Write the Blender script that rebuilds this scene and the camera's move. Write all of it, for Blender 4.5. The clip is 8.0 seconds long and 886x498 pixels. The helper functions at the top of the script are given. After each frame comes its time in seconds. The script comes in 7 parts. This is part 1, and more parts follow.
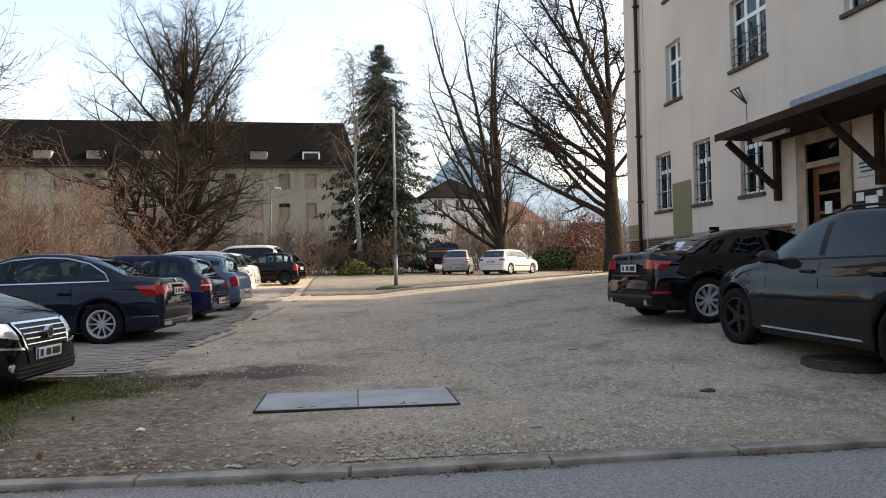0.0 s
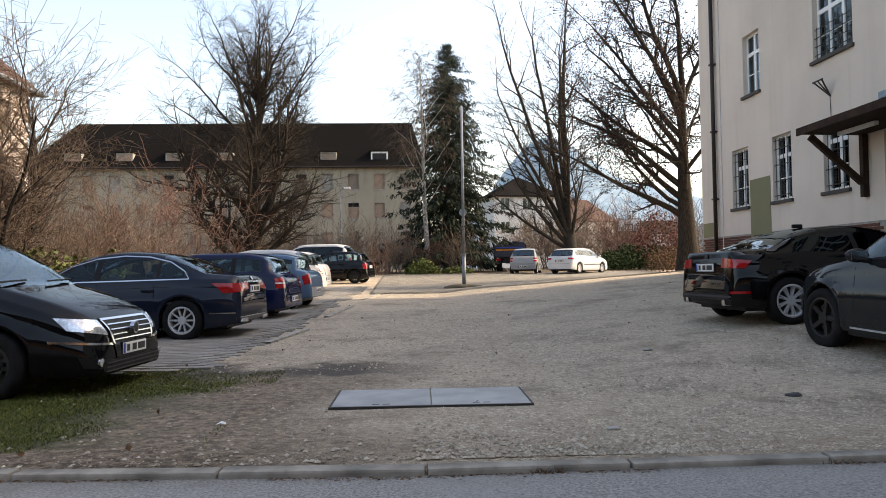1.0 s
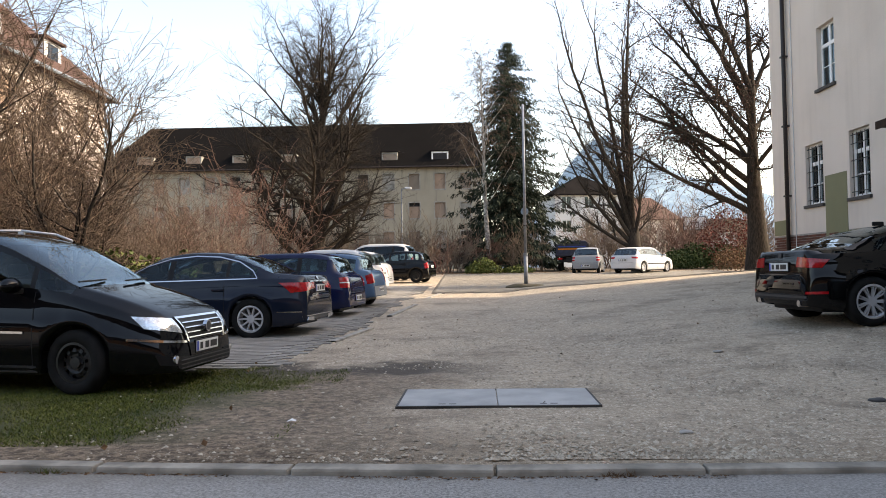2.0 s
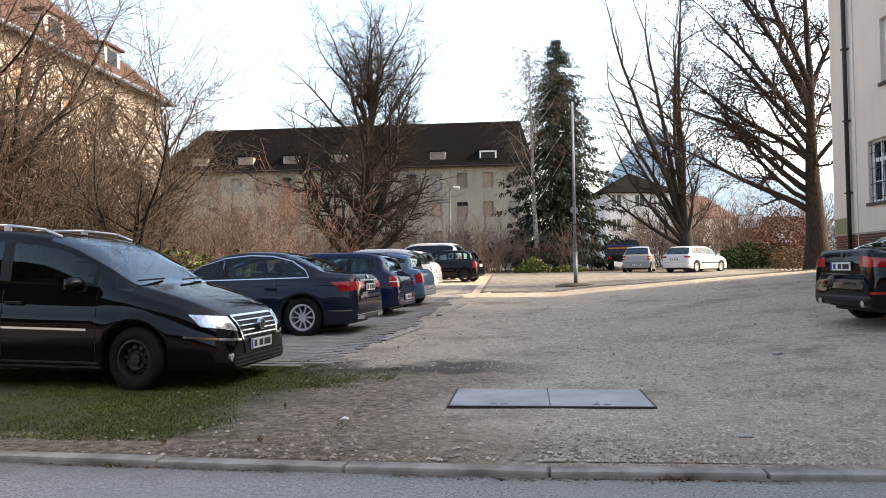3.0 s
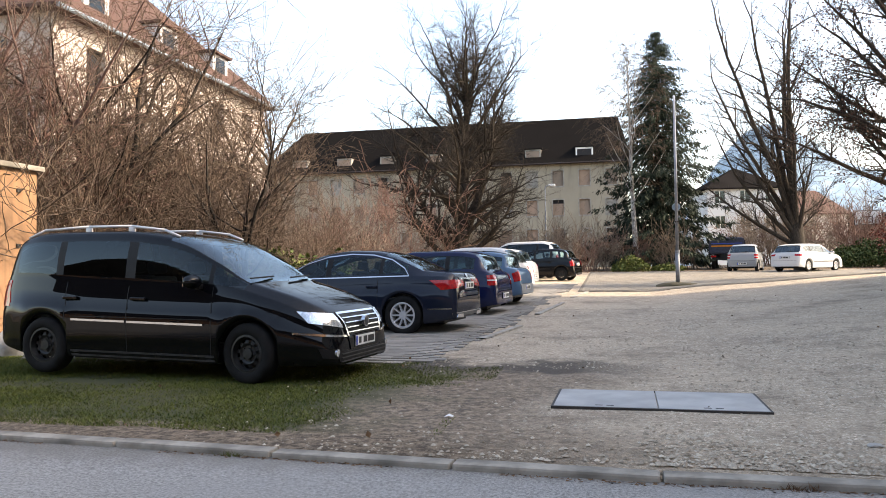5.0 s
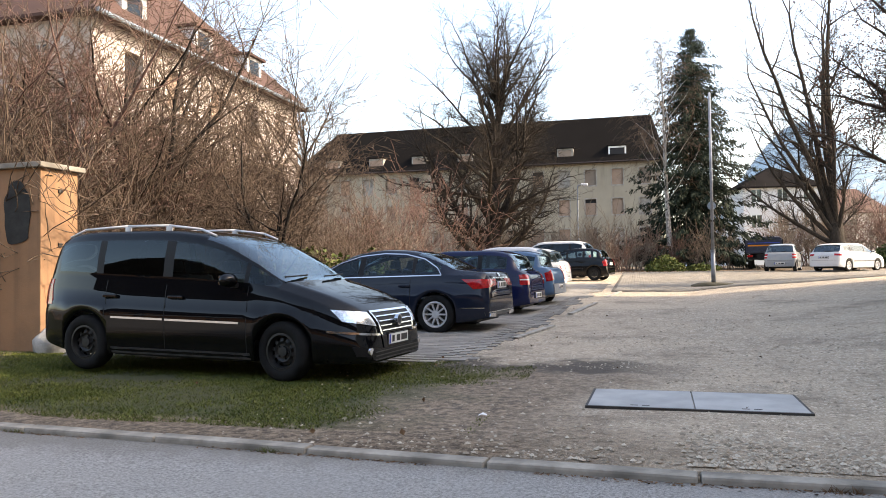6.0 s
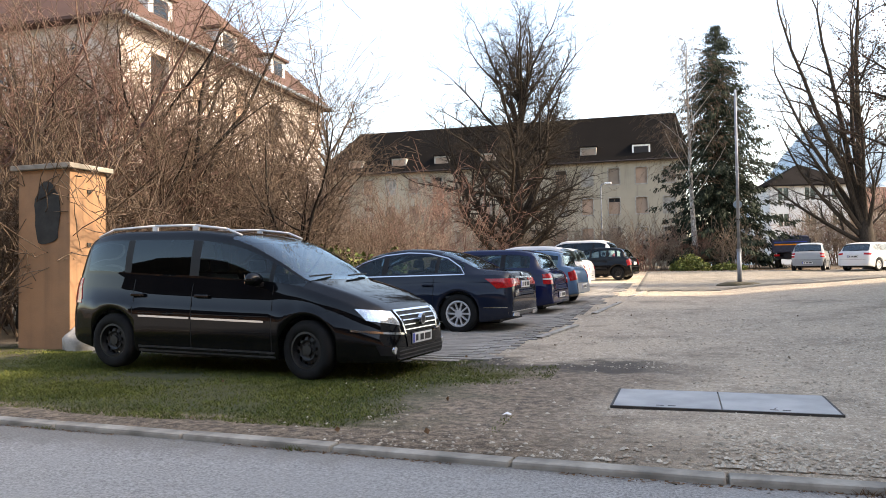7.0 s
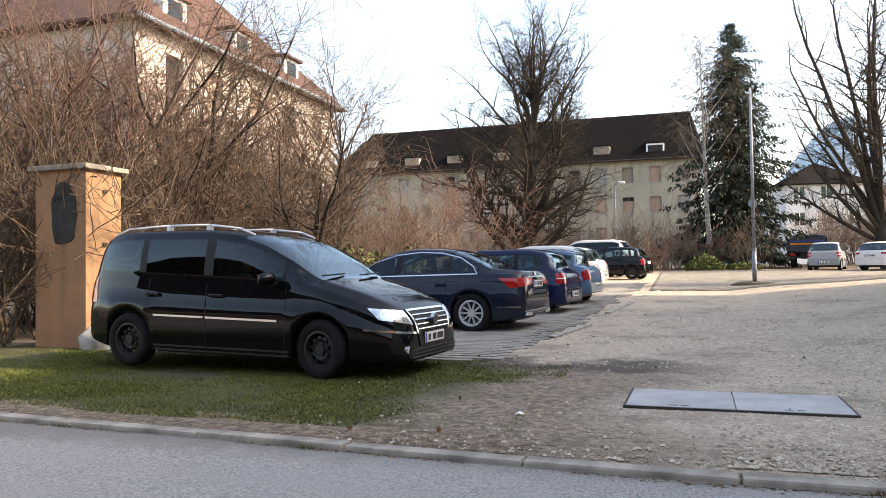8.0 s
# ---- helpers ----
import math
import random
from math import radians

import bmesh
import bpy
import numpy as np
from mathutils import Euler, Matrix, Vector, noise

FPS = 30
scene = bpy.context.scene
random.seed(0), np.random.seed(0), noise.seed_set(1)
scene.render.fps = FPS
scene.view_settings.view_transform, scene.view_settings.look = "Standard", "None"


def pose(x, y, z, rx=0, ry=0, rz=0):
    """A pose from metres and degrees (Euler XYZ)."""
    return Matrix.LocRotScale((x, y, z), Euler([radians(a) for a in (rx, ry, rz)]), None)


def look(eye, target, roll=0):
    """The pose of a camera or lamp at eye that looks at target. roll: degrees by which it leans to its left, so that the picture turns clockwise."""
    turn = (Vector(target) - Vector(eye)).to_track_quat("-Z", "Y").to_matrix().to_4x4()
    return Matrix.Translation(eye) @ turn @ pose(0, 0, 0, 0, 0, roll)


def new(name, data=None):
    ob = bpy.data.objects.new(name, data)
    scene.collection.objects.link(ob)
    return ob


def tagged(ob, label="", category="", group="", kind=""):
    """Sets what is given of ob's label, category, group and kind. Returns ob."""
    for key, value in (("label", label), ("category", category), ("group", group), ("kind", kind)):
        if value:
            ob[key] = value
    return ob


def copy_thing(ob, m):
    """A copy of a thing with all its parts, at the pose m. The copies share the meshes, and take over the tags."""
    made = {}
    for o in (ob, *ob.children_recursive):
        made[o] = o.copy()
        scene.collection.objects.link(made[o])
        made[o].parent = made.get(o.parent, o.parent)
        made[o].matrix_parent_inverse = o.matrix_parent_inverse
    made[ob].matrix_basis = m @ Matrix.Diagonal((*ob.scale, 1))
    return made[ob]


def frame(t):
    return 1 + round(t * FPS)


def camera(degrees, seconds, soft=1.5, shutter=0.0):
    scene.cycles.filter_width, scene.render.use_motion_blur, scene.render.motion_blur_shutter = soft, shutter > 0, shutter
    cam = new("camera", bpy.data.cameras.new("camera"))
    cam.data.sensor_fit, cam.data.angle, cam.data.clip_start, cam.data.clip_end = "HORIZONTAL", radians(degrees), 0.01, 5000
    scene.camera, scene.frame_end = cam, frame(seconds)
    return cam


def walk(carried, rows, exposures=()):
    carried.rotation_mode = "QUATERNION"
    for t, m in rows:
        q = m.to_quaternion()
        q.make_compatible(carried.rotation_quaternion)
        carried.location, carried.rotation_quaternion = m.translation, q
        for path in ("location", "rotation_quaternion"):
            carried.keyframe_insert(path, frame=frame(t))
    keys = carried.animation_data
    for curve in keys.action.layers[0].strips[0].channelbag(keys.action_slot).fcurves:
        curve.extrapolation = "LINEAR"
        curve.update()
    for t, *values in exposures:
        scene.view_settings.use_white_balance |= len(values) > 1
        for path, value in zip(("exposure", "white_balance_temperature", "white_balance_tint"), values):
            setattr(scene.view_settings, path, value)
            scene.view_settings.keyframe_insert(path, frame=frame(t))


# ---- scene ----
cam = camera(61.70, 8.0, soft=0.9)
PATH = [
    (0.0, 0.153, -0.040, 1.151, 91.60, 1.00, -8.50),
    (0.5, 0.126, -0.022, 1.150, 91.60, 0.96, -5.90),
    (1.0, 0.101, -0.008, 1.149, 91.60, 0.88, -3.36),
    (1.5, 0.071, -0.002, 1.153, 91.61, 0.90, -0.91),
    (3.0, 0.024, 0.017, 1.156, 91.61, 0.87, 4.98),
    (3.5, -0.005, 0.013, 1.160, 91.63, 0.84, 6.72),
    (4.0, -0.027, 0.006, 1.157, 91.66, 0.82, 8.83),
    (4.5, -0.041, 0.009, 1.158, 91.62, 0.81, 10.71),
    (5.0, -0.051, 0.016, 1.156, 91.61, 0.80, 12.25),
    (6.5, -0.075, 0.013, 1.141, 91.64, 0.76, 15.62),
    (7.0, -0.080, 0.012, 1.142, 91.62, 0.77, 16.41),
    (7.5, -0.074, 0.014, 1.141, 91.62, 0.77, 17.04),
    (8.0, -0.070, 0.009, 1.140, 91.60, 0.78, 17.43),
]
walk(cam, [(t, pose(*p)) for t, *p in PATH], [(0.0, 1.58, 8300, 11), (1.5, 1.72, 8200, 12), (3.5, 2.02, 8000, 12), (5.0, 2.1, 7900, 12), (8.0, 2.2, 8000, 12)])

# ---- world, sun, exposure ----
SUN_AZ, SUN_EL = 82.0, 36.0          # degrees from +y towards +x, and above the ground
world = bpy.data.worlds.new("sky")
scene.world = world
world.use_nodes = True
wt = world.node_tree
sky = wt.nodes.new("ShaderNodeTexSky")
sky.sky_type = "NISHITA"
sky.sun_disc = False
sky.sun_elevation, sky.sun_rotation = radians(SUN_EL), radians(SUN_AZ)
sky.air_density, sky.dust_density, sky.ozone_density = 1.0, 2.3, 1.0
wt.links.new(sky.outputs[0], wt.nodes["Background"].inputs[0])
wt.nodes["Background"].inputs[1].default_value = 0.15
sun = new("sun", bpy.data.lights.new("sun", "SUN"))
sun.data.energy, sun.data.angle, sun.data.color = 1.85, radians(1.5), (1.0, 0.925, 0.82)
sd = Vector((math.sin(radians(SUN_AZ)) * math.cos(radians(SUN_EL)), math.cos(radians(SUN_AZ)) * math.cos(radians(SUN_EL)), math.sin(radians(SUN_EL))))
sun.matrix_world = look(sd * 100, (0, 0, 0))


# ---- materials ----
class Nodes:
    """A short way to write node trees."""

    def __init__(self, name):
        self.m = bpy.data.materials.new(name)
        self.m.use_nodes = True
        self.t = self.m.node_tree
        self.b = self.t.nodes["Principled BSDF"]
        self.out = self.t.nodes["Material Output"]

    def add(self, kind, operation="", data_type="", blend_type="", interpolation_type=""):
        n = self.t.nodes.new("ShaderNode" + kind)
        if operation:
            n.operation = operation
        if data_type:
            n.data_type = data_type
        if blend_type:
            n.blend_type = blend_type
        if interpolation_type:
            n.interpolation_type = interpolation_type
        return n

    def put(self, socket, v):
        if isinstance(v, bpy.types.NodeSocket):
            self.t.links.new(v, socket)
        elif isinstance(v, (tuple, list)):
            socket.default_value = (*v, 1) if len(v) == 3 and socket.type == "RGBA" else v
        else:
            socket.default_value = v

    def coords(self, scale=(1, 1, 1), object_space=True):
        c = self.add("TexCoord").outputs["Object"] if object_space else self.add("NewGeometry").outputs["Position"]
        mp = self.add("Mapping")
        self.put(mp.inputs[0], c)
        mp.inputs["Scale"].default_value = scale
        return mp.outputs[0]

    def noise(self, scale, detail=4, vec=None, rough=0.55):
        n = self.add("TexNoise")
        n.inputs["Scale"].default_value, n.inputs["Detail"].default_value, n.inputs["Roughness"].default_value = scale, detail, rough
        if vec is not None:
            self.put(n.inputs["Vector"], vec)
        return n.outputs[0]

    def ramp(self, v, a, b, lo=0.0, hi=1.0):
        n = self.add("MapRange", interpolation_type="SMOOTHSTEP")
        self.put(n.inputs[0], v)
        for i, x in enumerate((a, b, lo, hi)):
            self.put(n.inputs[i + 1], x)
        return n.outputs[0]

    def math(self, op, a, b=0.0):
        n = self.add("Math", operation=op)
        self.put(n.inputs[0], a)
        self.put(n.inputs[1], b)
        return n.outputs[0]

    def mix(self, f, a, b, blend="MIX"):
        n = self.add("Mix", data_type="RGBA", blend_type=blend)
        self.put(n.inputs[0], f)
        self.put(n.inputs[6], a)
        self.put(n.inputs[7], b)
        return n.outputs[2]

    def bump(self, h, strength=0.3, dist=0.01):
        n = self.add("Bump")
        n.inputs["Strength"].default_value, n.inputs["Distance"].default_value = strength, dist
        self.put(n.inputs["Height"], h)
        self.put(self.b.inputs["Normal"], n.outputs[0])

    def base(self, color, rough=0.8, metal=0.0, coat=0.0):
        self.put(self.b.inputs["Base Color"], color)
        self.put(self.b.inputs["Roughness"], rough)
        self.b.inputs["Metallic"].default_value = metal
        self.b.inputs["Coat Weight"].default_value = coat
        self.b.inputs["Coat Roughness"].default_value = 0.04
        return self.m


def mul(c, k):
    return tuple(min(1.0, x * k) for x in c)


def plain(name, color, rough=0.6, metal=0.0, coat=0.0, vary=0.15, scale=8.0, bump=0.0, dist=0.005, fine=60.0, spec_level=0.4):
    """Paint, plaster, plastic or metal with soft stains at two scales."""
    n = Nodes(name)
    v = n.coords()
    f = n.ramp(n.noise(scale, 5, v), 0.3, 0.7)
    g = n.noise(fine, 3, v)
    c = n.mix(f, mul(color, 1 - vary), mul(color, 1 + vary))
    c = n.mix(n.math("MULTIPLY", g, vary), c, mul(color, 0.6))
    if bump:
        n.bump(n.math("ADD", g, n.math("MULTIPLY", n.noise(scale * 3, 4, v), 1.0)), bump, dist)
    n.b.inputs["Specular IOR Level"].default_value = spec_level
    return n.base(c, n.ramp(f, 0, 1, rough * 0.9, min(1, rough * 1.1)), metal, coat)


def car_paint(name, color, dirt=0.25):
    n = Nodes(name)
    v = n.coords()
    d = n.math("MULTIPLY", n.ramp(n.noise(3, 6, v), 0.45, 0.8), dirt)
    low = n.add("SeparateXYZ")
    n.put(low.inputs[0], v)
    mud = n.math("MULTIPLY", n.ramp(low.outputs[2], 0.42, 0.18), n.ramp(n.noise(9, 5, v), 0.35, 0.75, 0.0, 0.16))
    c = n.mix(d, color, (0.12, 0.11, 0.095))
    c = n.mix(mud, c, (0.09, 0.08, 0.068))
    m = n.base(c, n.ramp(n.math("ADD", d, mud), 0, 0.5, 0.28, 0.55), 0.0, 0.6)
    n.put(n.b.inputs["Coat Roughness"], n.ramp(n.math("ADD", d, mud), 0.02, 0.6, 0.012, 0.16))
    n.b.inputs["Specular IOR Level"].default_value = 0.0
    return m


def glass(name, tint, ior=1.5):
    n = Nodes(name)
    tr = n.add("BsdfTransparent")
    n.put(tr.inputs[0], tint)
    gl = n.add("BsdfGlossy")
    n.put(gl.inputs["Roughness"], 0.015)
    n.put(gl.inputs[0], (0.82, 0.94, 1.0))
    fr = n.add("Fresnel")
    fr.inputs[0].default_value = ior
    mx = n.add("MixShader")
    n.put(mx.inputs[0], fr.outputs[0])
    n.put(mx.inputs[1], tr.outputs[0])
    n.put(mx.inputs[2], gl.outputs[0])
    n.put(n.out.inputs[0], mx.outputs[0])
    return n.m


def wall_plaster(name, color, stain, scale=0.35, streak=0.5):
    """Old roughcast: broad weather stains, run-off streaks and a fine grain."""
    n = Nodes(name)
    v = n.coords()
    broad = n.ramp(n.noise(scale, 6, v), 0.35, 0.75)
    runs = n.ramp(n.noise(1.0, 5, n.coords((2.2, 2.2, 0.12))), 0.5, 0.8)
    c = n.mix(n.math("MULTIPLY", broad, 0.45), color, stain)
    c = n.mix(n.math("MULTIPLY", runs, streak), c, stain)
    g = n.noise(70, 3, v)
    c = n.mix(n.math("MULTIPLY", g, 0.2), c, mul(stain, 0.8))
    n.bump(n.math("ADD", g, n.noise(14, 3, v)), 0.35, 0.012)
    n.b.inputs["Specular IOR Level"].default_value = 0.2
    return n.base(c, 0.92)


def bark(name, color, light):
    n = Nodes(name)
    v = n.coords((6, 6, 1.4))
    f = n.noise(4, 6, v, 0.65)
    n.bump(f, 0.7, 0.02)
    n.b.inputs["Specular IOR Level"].default_value = 0.15
    return n.base(n.mix(n.ramp(f, 0.35, 0.7), color, light), 0.95)


def tinted(name, a, b, rough=0.7, scale=3.0, spec_level=0.15):
    """Colour that differs from piece to piece, for leaves, stones, pavers and blades."""
    n = Nodes(name)
    r = n.add("NewGeometry").outputs["Random Per Island"]
    o = n.add("ObjectInfo").outputs["Random"]
    s = n.math("FRACT", n.math("ADD", r, n.math("MULTIPLY", o, 7.31)))
    c = n.mix(s, a, b)
    g = n.noise(scale, 5, n.coords((1, 1, 1), False))
    c = n.mix(n.math("MULTIPLY", n.ramp(g, 0.4, 0.75), 0.5), c, mul(a, 0.7))
    n.bump(n.noise(scale * 25, 3), 0.2, 0.004)
    n.b.inputs["Specular IOR Level"].default_value = spec_level
    return n.base(c, rough)


M = {}
M["tyre"] = plain("tyre_rubber", (0.013, 0.013, 0.013), 0.85, vary=0.5, bump=0.2, spec_level=0.15)
M["rim"] = plain("alloy", (0.55, 0.55, 0.56), 0.35, 0.35, vary=0.1)
M["rim_black"] = plain("black_steel", (0.02, 0.02, 0.02), 0.5, 0.3, vary=0.4)
M["black"] = plain("black_plastic", (0.009, 0.009, 0.01), 0.55, vary=0.3, spec_level=0.25)
M["trim"] = plain("grey_plastic", (0.05, 0.05, 0.052), 0.6, vary=0.3)
M["inside"] = plain("car_interior", (0.025, 0.025, 0.027), 0.8, vary=0.3)
M["chrome"] = plain("chrome", (0.6, 0.61, 0.63), 0.14, 1.0, vary=0.03)
M["glass"] = glass("car_glass", (0.45, 0.56, 0.57), 1.45)
M["screen"] = glass("windscreen_glass", (0.62, 0.68, 0.66), 1.9)
M["dark_glass"] = glass("tinted_car_glass", (0.07, 0.085, 0.09), 1.45)
M["pane"] = glass("window_glass", (0.4, 0.44, 0.44), 1.6)
M["lamp_glass"] = plain("lamp_glass", (0.62, 0.65, 0.68), 0.13, 0.8, 1.0, vary=0.4, scale=18)
M["red"] = plain("tail_light_red", (0.38, 0.006, 0.010), 0.15, 0.0, 0.5, vary=0.3, scale=30)
M["plate"] = plain("plate_white", (0.7, 0.71, 0.7), 0.4, vary=0.06)
M["plate_blue"] = plain("plate_blue", (0.02, 0.06, 0.4), 0.4, vary=0.06)
M["ink"] = plain("plate_ink", (0.02, 0.02, 0.02), 0.5, vary=0.1)
M["amber"] = plain("amber", (0.6, 0.2, 0.02), 0.2, vary=0.1)
M["plaster"] = wall_plaster("cream_plaster", (0.70, 0.605, 0.525), (0.46, 0.39, 0.33), 0.35, 0.35)
M["plaster_old"] = wall_plaster("grey_old_plaster", (0.345, 0.315, 0.25), (0.15, 0.135, 0.11), 0.25, 0.85)
M["plaster_left"] = wall_plaster("pale_old_plaster", (0.56, 0.49, 0.44), (0.36, 0.30, 0.26), 0.3, 0.6)
M["plaster_white"] = wall_plaster("white_plaster", (0.62, 0.63, 0.64), (0.5, 0.5, 0.5), 0.3, 0.2)
M["ochre"] = wall_plaster("ochre_plaster", (0.42, 0.235, 0.13), (0.12, 0.085, 0.06), 1.5, 0.9)
M["tar"] = plain("tar_patch", (0.035, 0.035, 0.033), 0.85, vary=0.5, scale=6, bump=0.5)
M["concrete"] = plain("concrete", (0.29, 0.265, 0.225), 0.95, vary=0.45, scale=3, bump=0.6, fine=35.0, spec_level=0.15)
M["steel_plate"] = plain("galvanised_plate", (0.36, 0.355, 0.345), 0.62, 0.25, vary=0.22, scale=3, bump=0.15)
M["iron"] = plain("cast_iron", (0.06, 0.055, 0.05), 0.7, 0.4, vary=0.4, bump=0.4)
M["galv"] = plain("galvanised_post", (0.20, 0.22, 0.25), 0.55, 0.4, vary=0.2)
M["white_paint"] = plain("white_frame", (0.78, 0.78, 0.77), 0.5, vary=0.05)
M["stone_sill"] = plain("stone_sill", (0.07, 0.062, 0.055), 0.85, vary=0.25, bump=0.3)
M["sandstone"] = plain("sandstone", (0.36, 0.28, 0.2), 0.9, vary=0.25, scale=4, bump=0.4)
M["dark_wood"] = plain("dark_stained_wood", (0.045, 0.028, 0.020), 0.85, vary=0.4, scale=5, bump=0.3, spec_level=0.12)
M["door_wood"] = plain("red_brown_door", (0.22, 0.07, 0.03), 0.45, vary=0.25, scale=5, bump=0.2)
M["green_patch"] = wall_plaster("olive_patch", (0.22, 0.21, 0.12), (0.17, 0.16, 0.1), 0.6, 0.2)
M["zinc"] = plain("blue_grey_zinc", (0.22, 0.28, 0.33), 0.5, 0.4, vary=0.2)
M["pipe"] = plain("brown_pipe", (0.03, 0.022, 0.02), 0.5, 0.2, vary=0.3)
M["roof"] = tinted("dark_roof_tile", (0.010, 0.0092, 0.009), (0.023, 0.0205, 0.0195), 0.95, 0.4, 0.0)
M["roof_red"] = tinted("old_red_tile", (0.075, 0.045, 0.038), (0.14, 0.078, 0.062), 0.9, 0.5)
M["board"] = tinted("window_boards", (0.20, 0.165, 0.135), (0.36, 0.25, 0.185), 0.85, 1.0)
M["lintel"] = plain("weathered_frame", (0.27, 0.26, 0.235), 0.9, vary=0.25, scale=3)
# near black for unlit rooms behind openings: their shade is put into the colour
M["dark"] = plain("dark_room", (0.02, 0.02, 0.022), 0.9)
M["brick"] = tinted("brick", (0.16, 0.065, 0.045), (0.09, 0.05, 0.042), 0.9, 6)
M["mortar"] = plain("mortar", (0.3, 0.27, 0.24), 0.95, vary=0.2, bump=0.3)
M["curtain"] = plain("curtain", (0.6, 0.6, 0.58), 0.9, vary=0.1)
M["bark"] = bark("dark_bark", (0.021, 0.017, 0.014), (0.060, 0.049, 0.039))
M["twig"] = bark("brown_twig", (0.07, 0.05, 0.037), (0.185, 0.135, 0.10))
M["twig_red"] = bark("reddish_twig", (0.12, 0.07, 0.056), (0.235, 0.15, 0.12))
M["twig_pale"] = bark("pale_twig", (0.13, 0.10, 0.079), (0.27, 0.215, 0.172))
M["birch"] = bark("birch_bark", (0.14, 0.13, 0.12), (0.62, 0.60, 0.57))
M["needle"] = tinted("dark_needles", (0.012, 0.021, 0.014), (0.045, 0.056, 0.038), 0.8, 0.6)
M["leaf_green"] = tinted("bramble_leaves", (0.05, 0.075, 0.02), (0.14, 0.15, 0.04), 0.6, 1.5)
M["leaf_red"] = tinted("withered_red_leaves", (0.10, 0.025, 0.018), (0.17, 0.055, 0.04), 0.7, 1.5)
M["leaf_brown"] = tinted("dead_leaves", (0.09, 0.05, 0.028), (0.2, 0.12, 0.065), 0.8, 2.0)
M["leaf_dry"] = tinted("dry_beech_leaves", (0.045, 0.024, 0.020), (0.10, 0.052, 0.04), 0.8, 2.0)
M["hedge"] = tinted("hedge_leaves", (0.025, 0.045, 0.015), (0.075, 0.10, 0.035), 0.7, 1.0)
M["grass"] = tinted("grass_blades", (0.042, 0.072, 0.012), (0.18, 0.178, 0.046), 0.75, 1.2)
M["pebble"] = tinted("pebbles", (0.24, 0.195, 0.145), (0.60, 0.53, 0.43), 0.9, 2.0)
M["paver"] = tinted("grey_pavers", (0.22, 0.205, 0.185), (0.31, 0.29, 0.26), 0.9, 0.7)
M["paver_light"] = tinted("pale_pavers", (0.19, 0.17, 0.143), (0.30, 0.272, 0.228), 0.9, 0.5)
M["line"] = plain("worn_line", (0.34, 0.32, 0.28), 0.9, vary=0.35, scale=7)
M["rock"] = plain("grey_boulder", (0.42, 0.40, 0.37), 0.9, vary=0.35, scale=5, bump=0.6, dist=0.02)
M["paper"] = plain("litter_paper", (0.75, 0.75, 0.73), 0.8, vary=0.1)


# ---- building helpers ----
def thing(name, label, category, group="", at=(0, 0, 0), turn=0.0, kind=""):
    e = new(name)
    e.matrix_world = pose(*at, 0, 0, turn)
    return tagged(e, label, category, group, kind)


def mesh_of(name, verts, faces, material, smooth=False):
    me = bpy.data.meshes.new(name)
    me.from_pydata([tuple(v) for v in verts], [], faces)
    me.materials.append(material)
    if smooth:
        me.polygons.foreach_set("use_smooth", [True] * len(me.polygons))
    me.update()
    return me


def part(name, bm, material, parent, label="", smooth=False, at=None):
    """One mesh object under a thing or a part."""
    if isinstance(bm, bpy.types.Mesh):
        me = bm
    else:
        me = bpy.data.meshes.new(name)
        bm.normal_update()
        bm.to_mesh(me)
        bm.free()
        me.materials.append(material)
        if smooth:
            me.polygons.foreach_set("use_smooth", [True] * len(me.polygons))
    ob = new(name, me)
    ob.parent = parent
    if at is not None:
        ob.matrix_basis = at
    return tagged(ob, label)


def single(name, bm, material, label, category, group="", kind="", smooth=False):
    ob = part(name, bm, material, None, "", smooth)
    return tagged(ob, label, category, group, kind)


def add_box(bm, a, b, bevel=0.0, m=None):
    """A box from corner a to corner b, added to bm."""
    c = [(x + y) / 2 for x, y in zip(a, b)]
    s = [abs(y - x) for x, y in zip(a, b)]
    mat = Matrix.Translation(c) @ Matrix.Diagonal((*s, 1))
    if m is not None:
        mat = m @ mat
    r = bmesh.ops.create_cube(bm, size=1, matrix=mat)
    if bevel:
        edges = list({e for v in r["verts"] for e in v.link_edges})
        bmesh.ops.bevel(bm, geom=edges, offset=bevel, segments=2, affect="EDGES", profile=0.6)
    return bm


def box(a, b, bevel=0.0, m=None):
    return add_box(bmesh.new(), a, b, bevel, m)


def add_tube(bm, p, q, r, r2=None, n=10):
    d = Vector(q) - Vector(p)
    m = Matrix.Translation((Vector(p) + Vector(q)) / 2) @ d.to_track_quat("Z", "Y").to_matrix().to_4x4()
    bmesh.ops.create_cone(bm, cap_ends=True, segments=n, radius1=r, radius2=r if r2 is None else r2, depth=d.length, matrix=m)
    return bm


def tube(p, q, r, r2=None, n=10):
    return add_tube(bmesh.new(), p, q, r, r2, n)


def smooth_step(a, b, v):
    u = min(1.0, max(0.0, (v - a) / (b - a)))
    return u * u * (3 - 2 * u)


def kerb_y(x):
    return 4.33 + 0.08 * max(0.0, -x)


def ground_z(x, y):
    """Height of the car park: level near the street, rising away from it and towards the school wall."""
    z = 0.0225 * (min(y, 62) - 8) if y > 8 else 0.0
    return z + 0.075 * min(9.0, max(0.0, x - 1.5)) * smooth_step(5, 10, y) * (1 - smooth_step(22, 38, y))


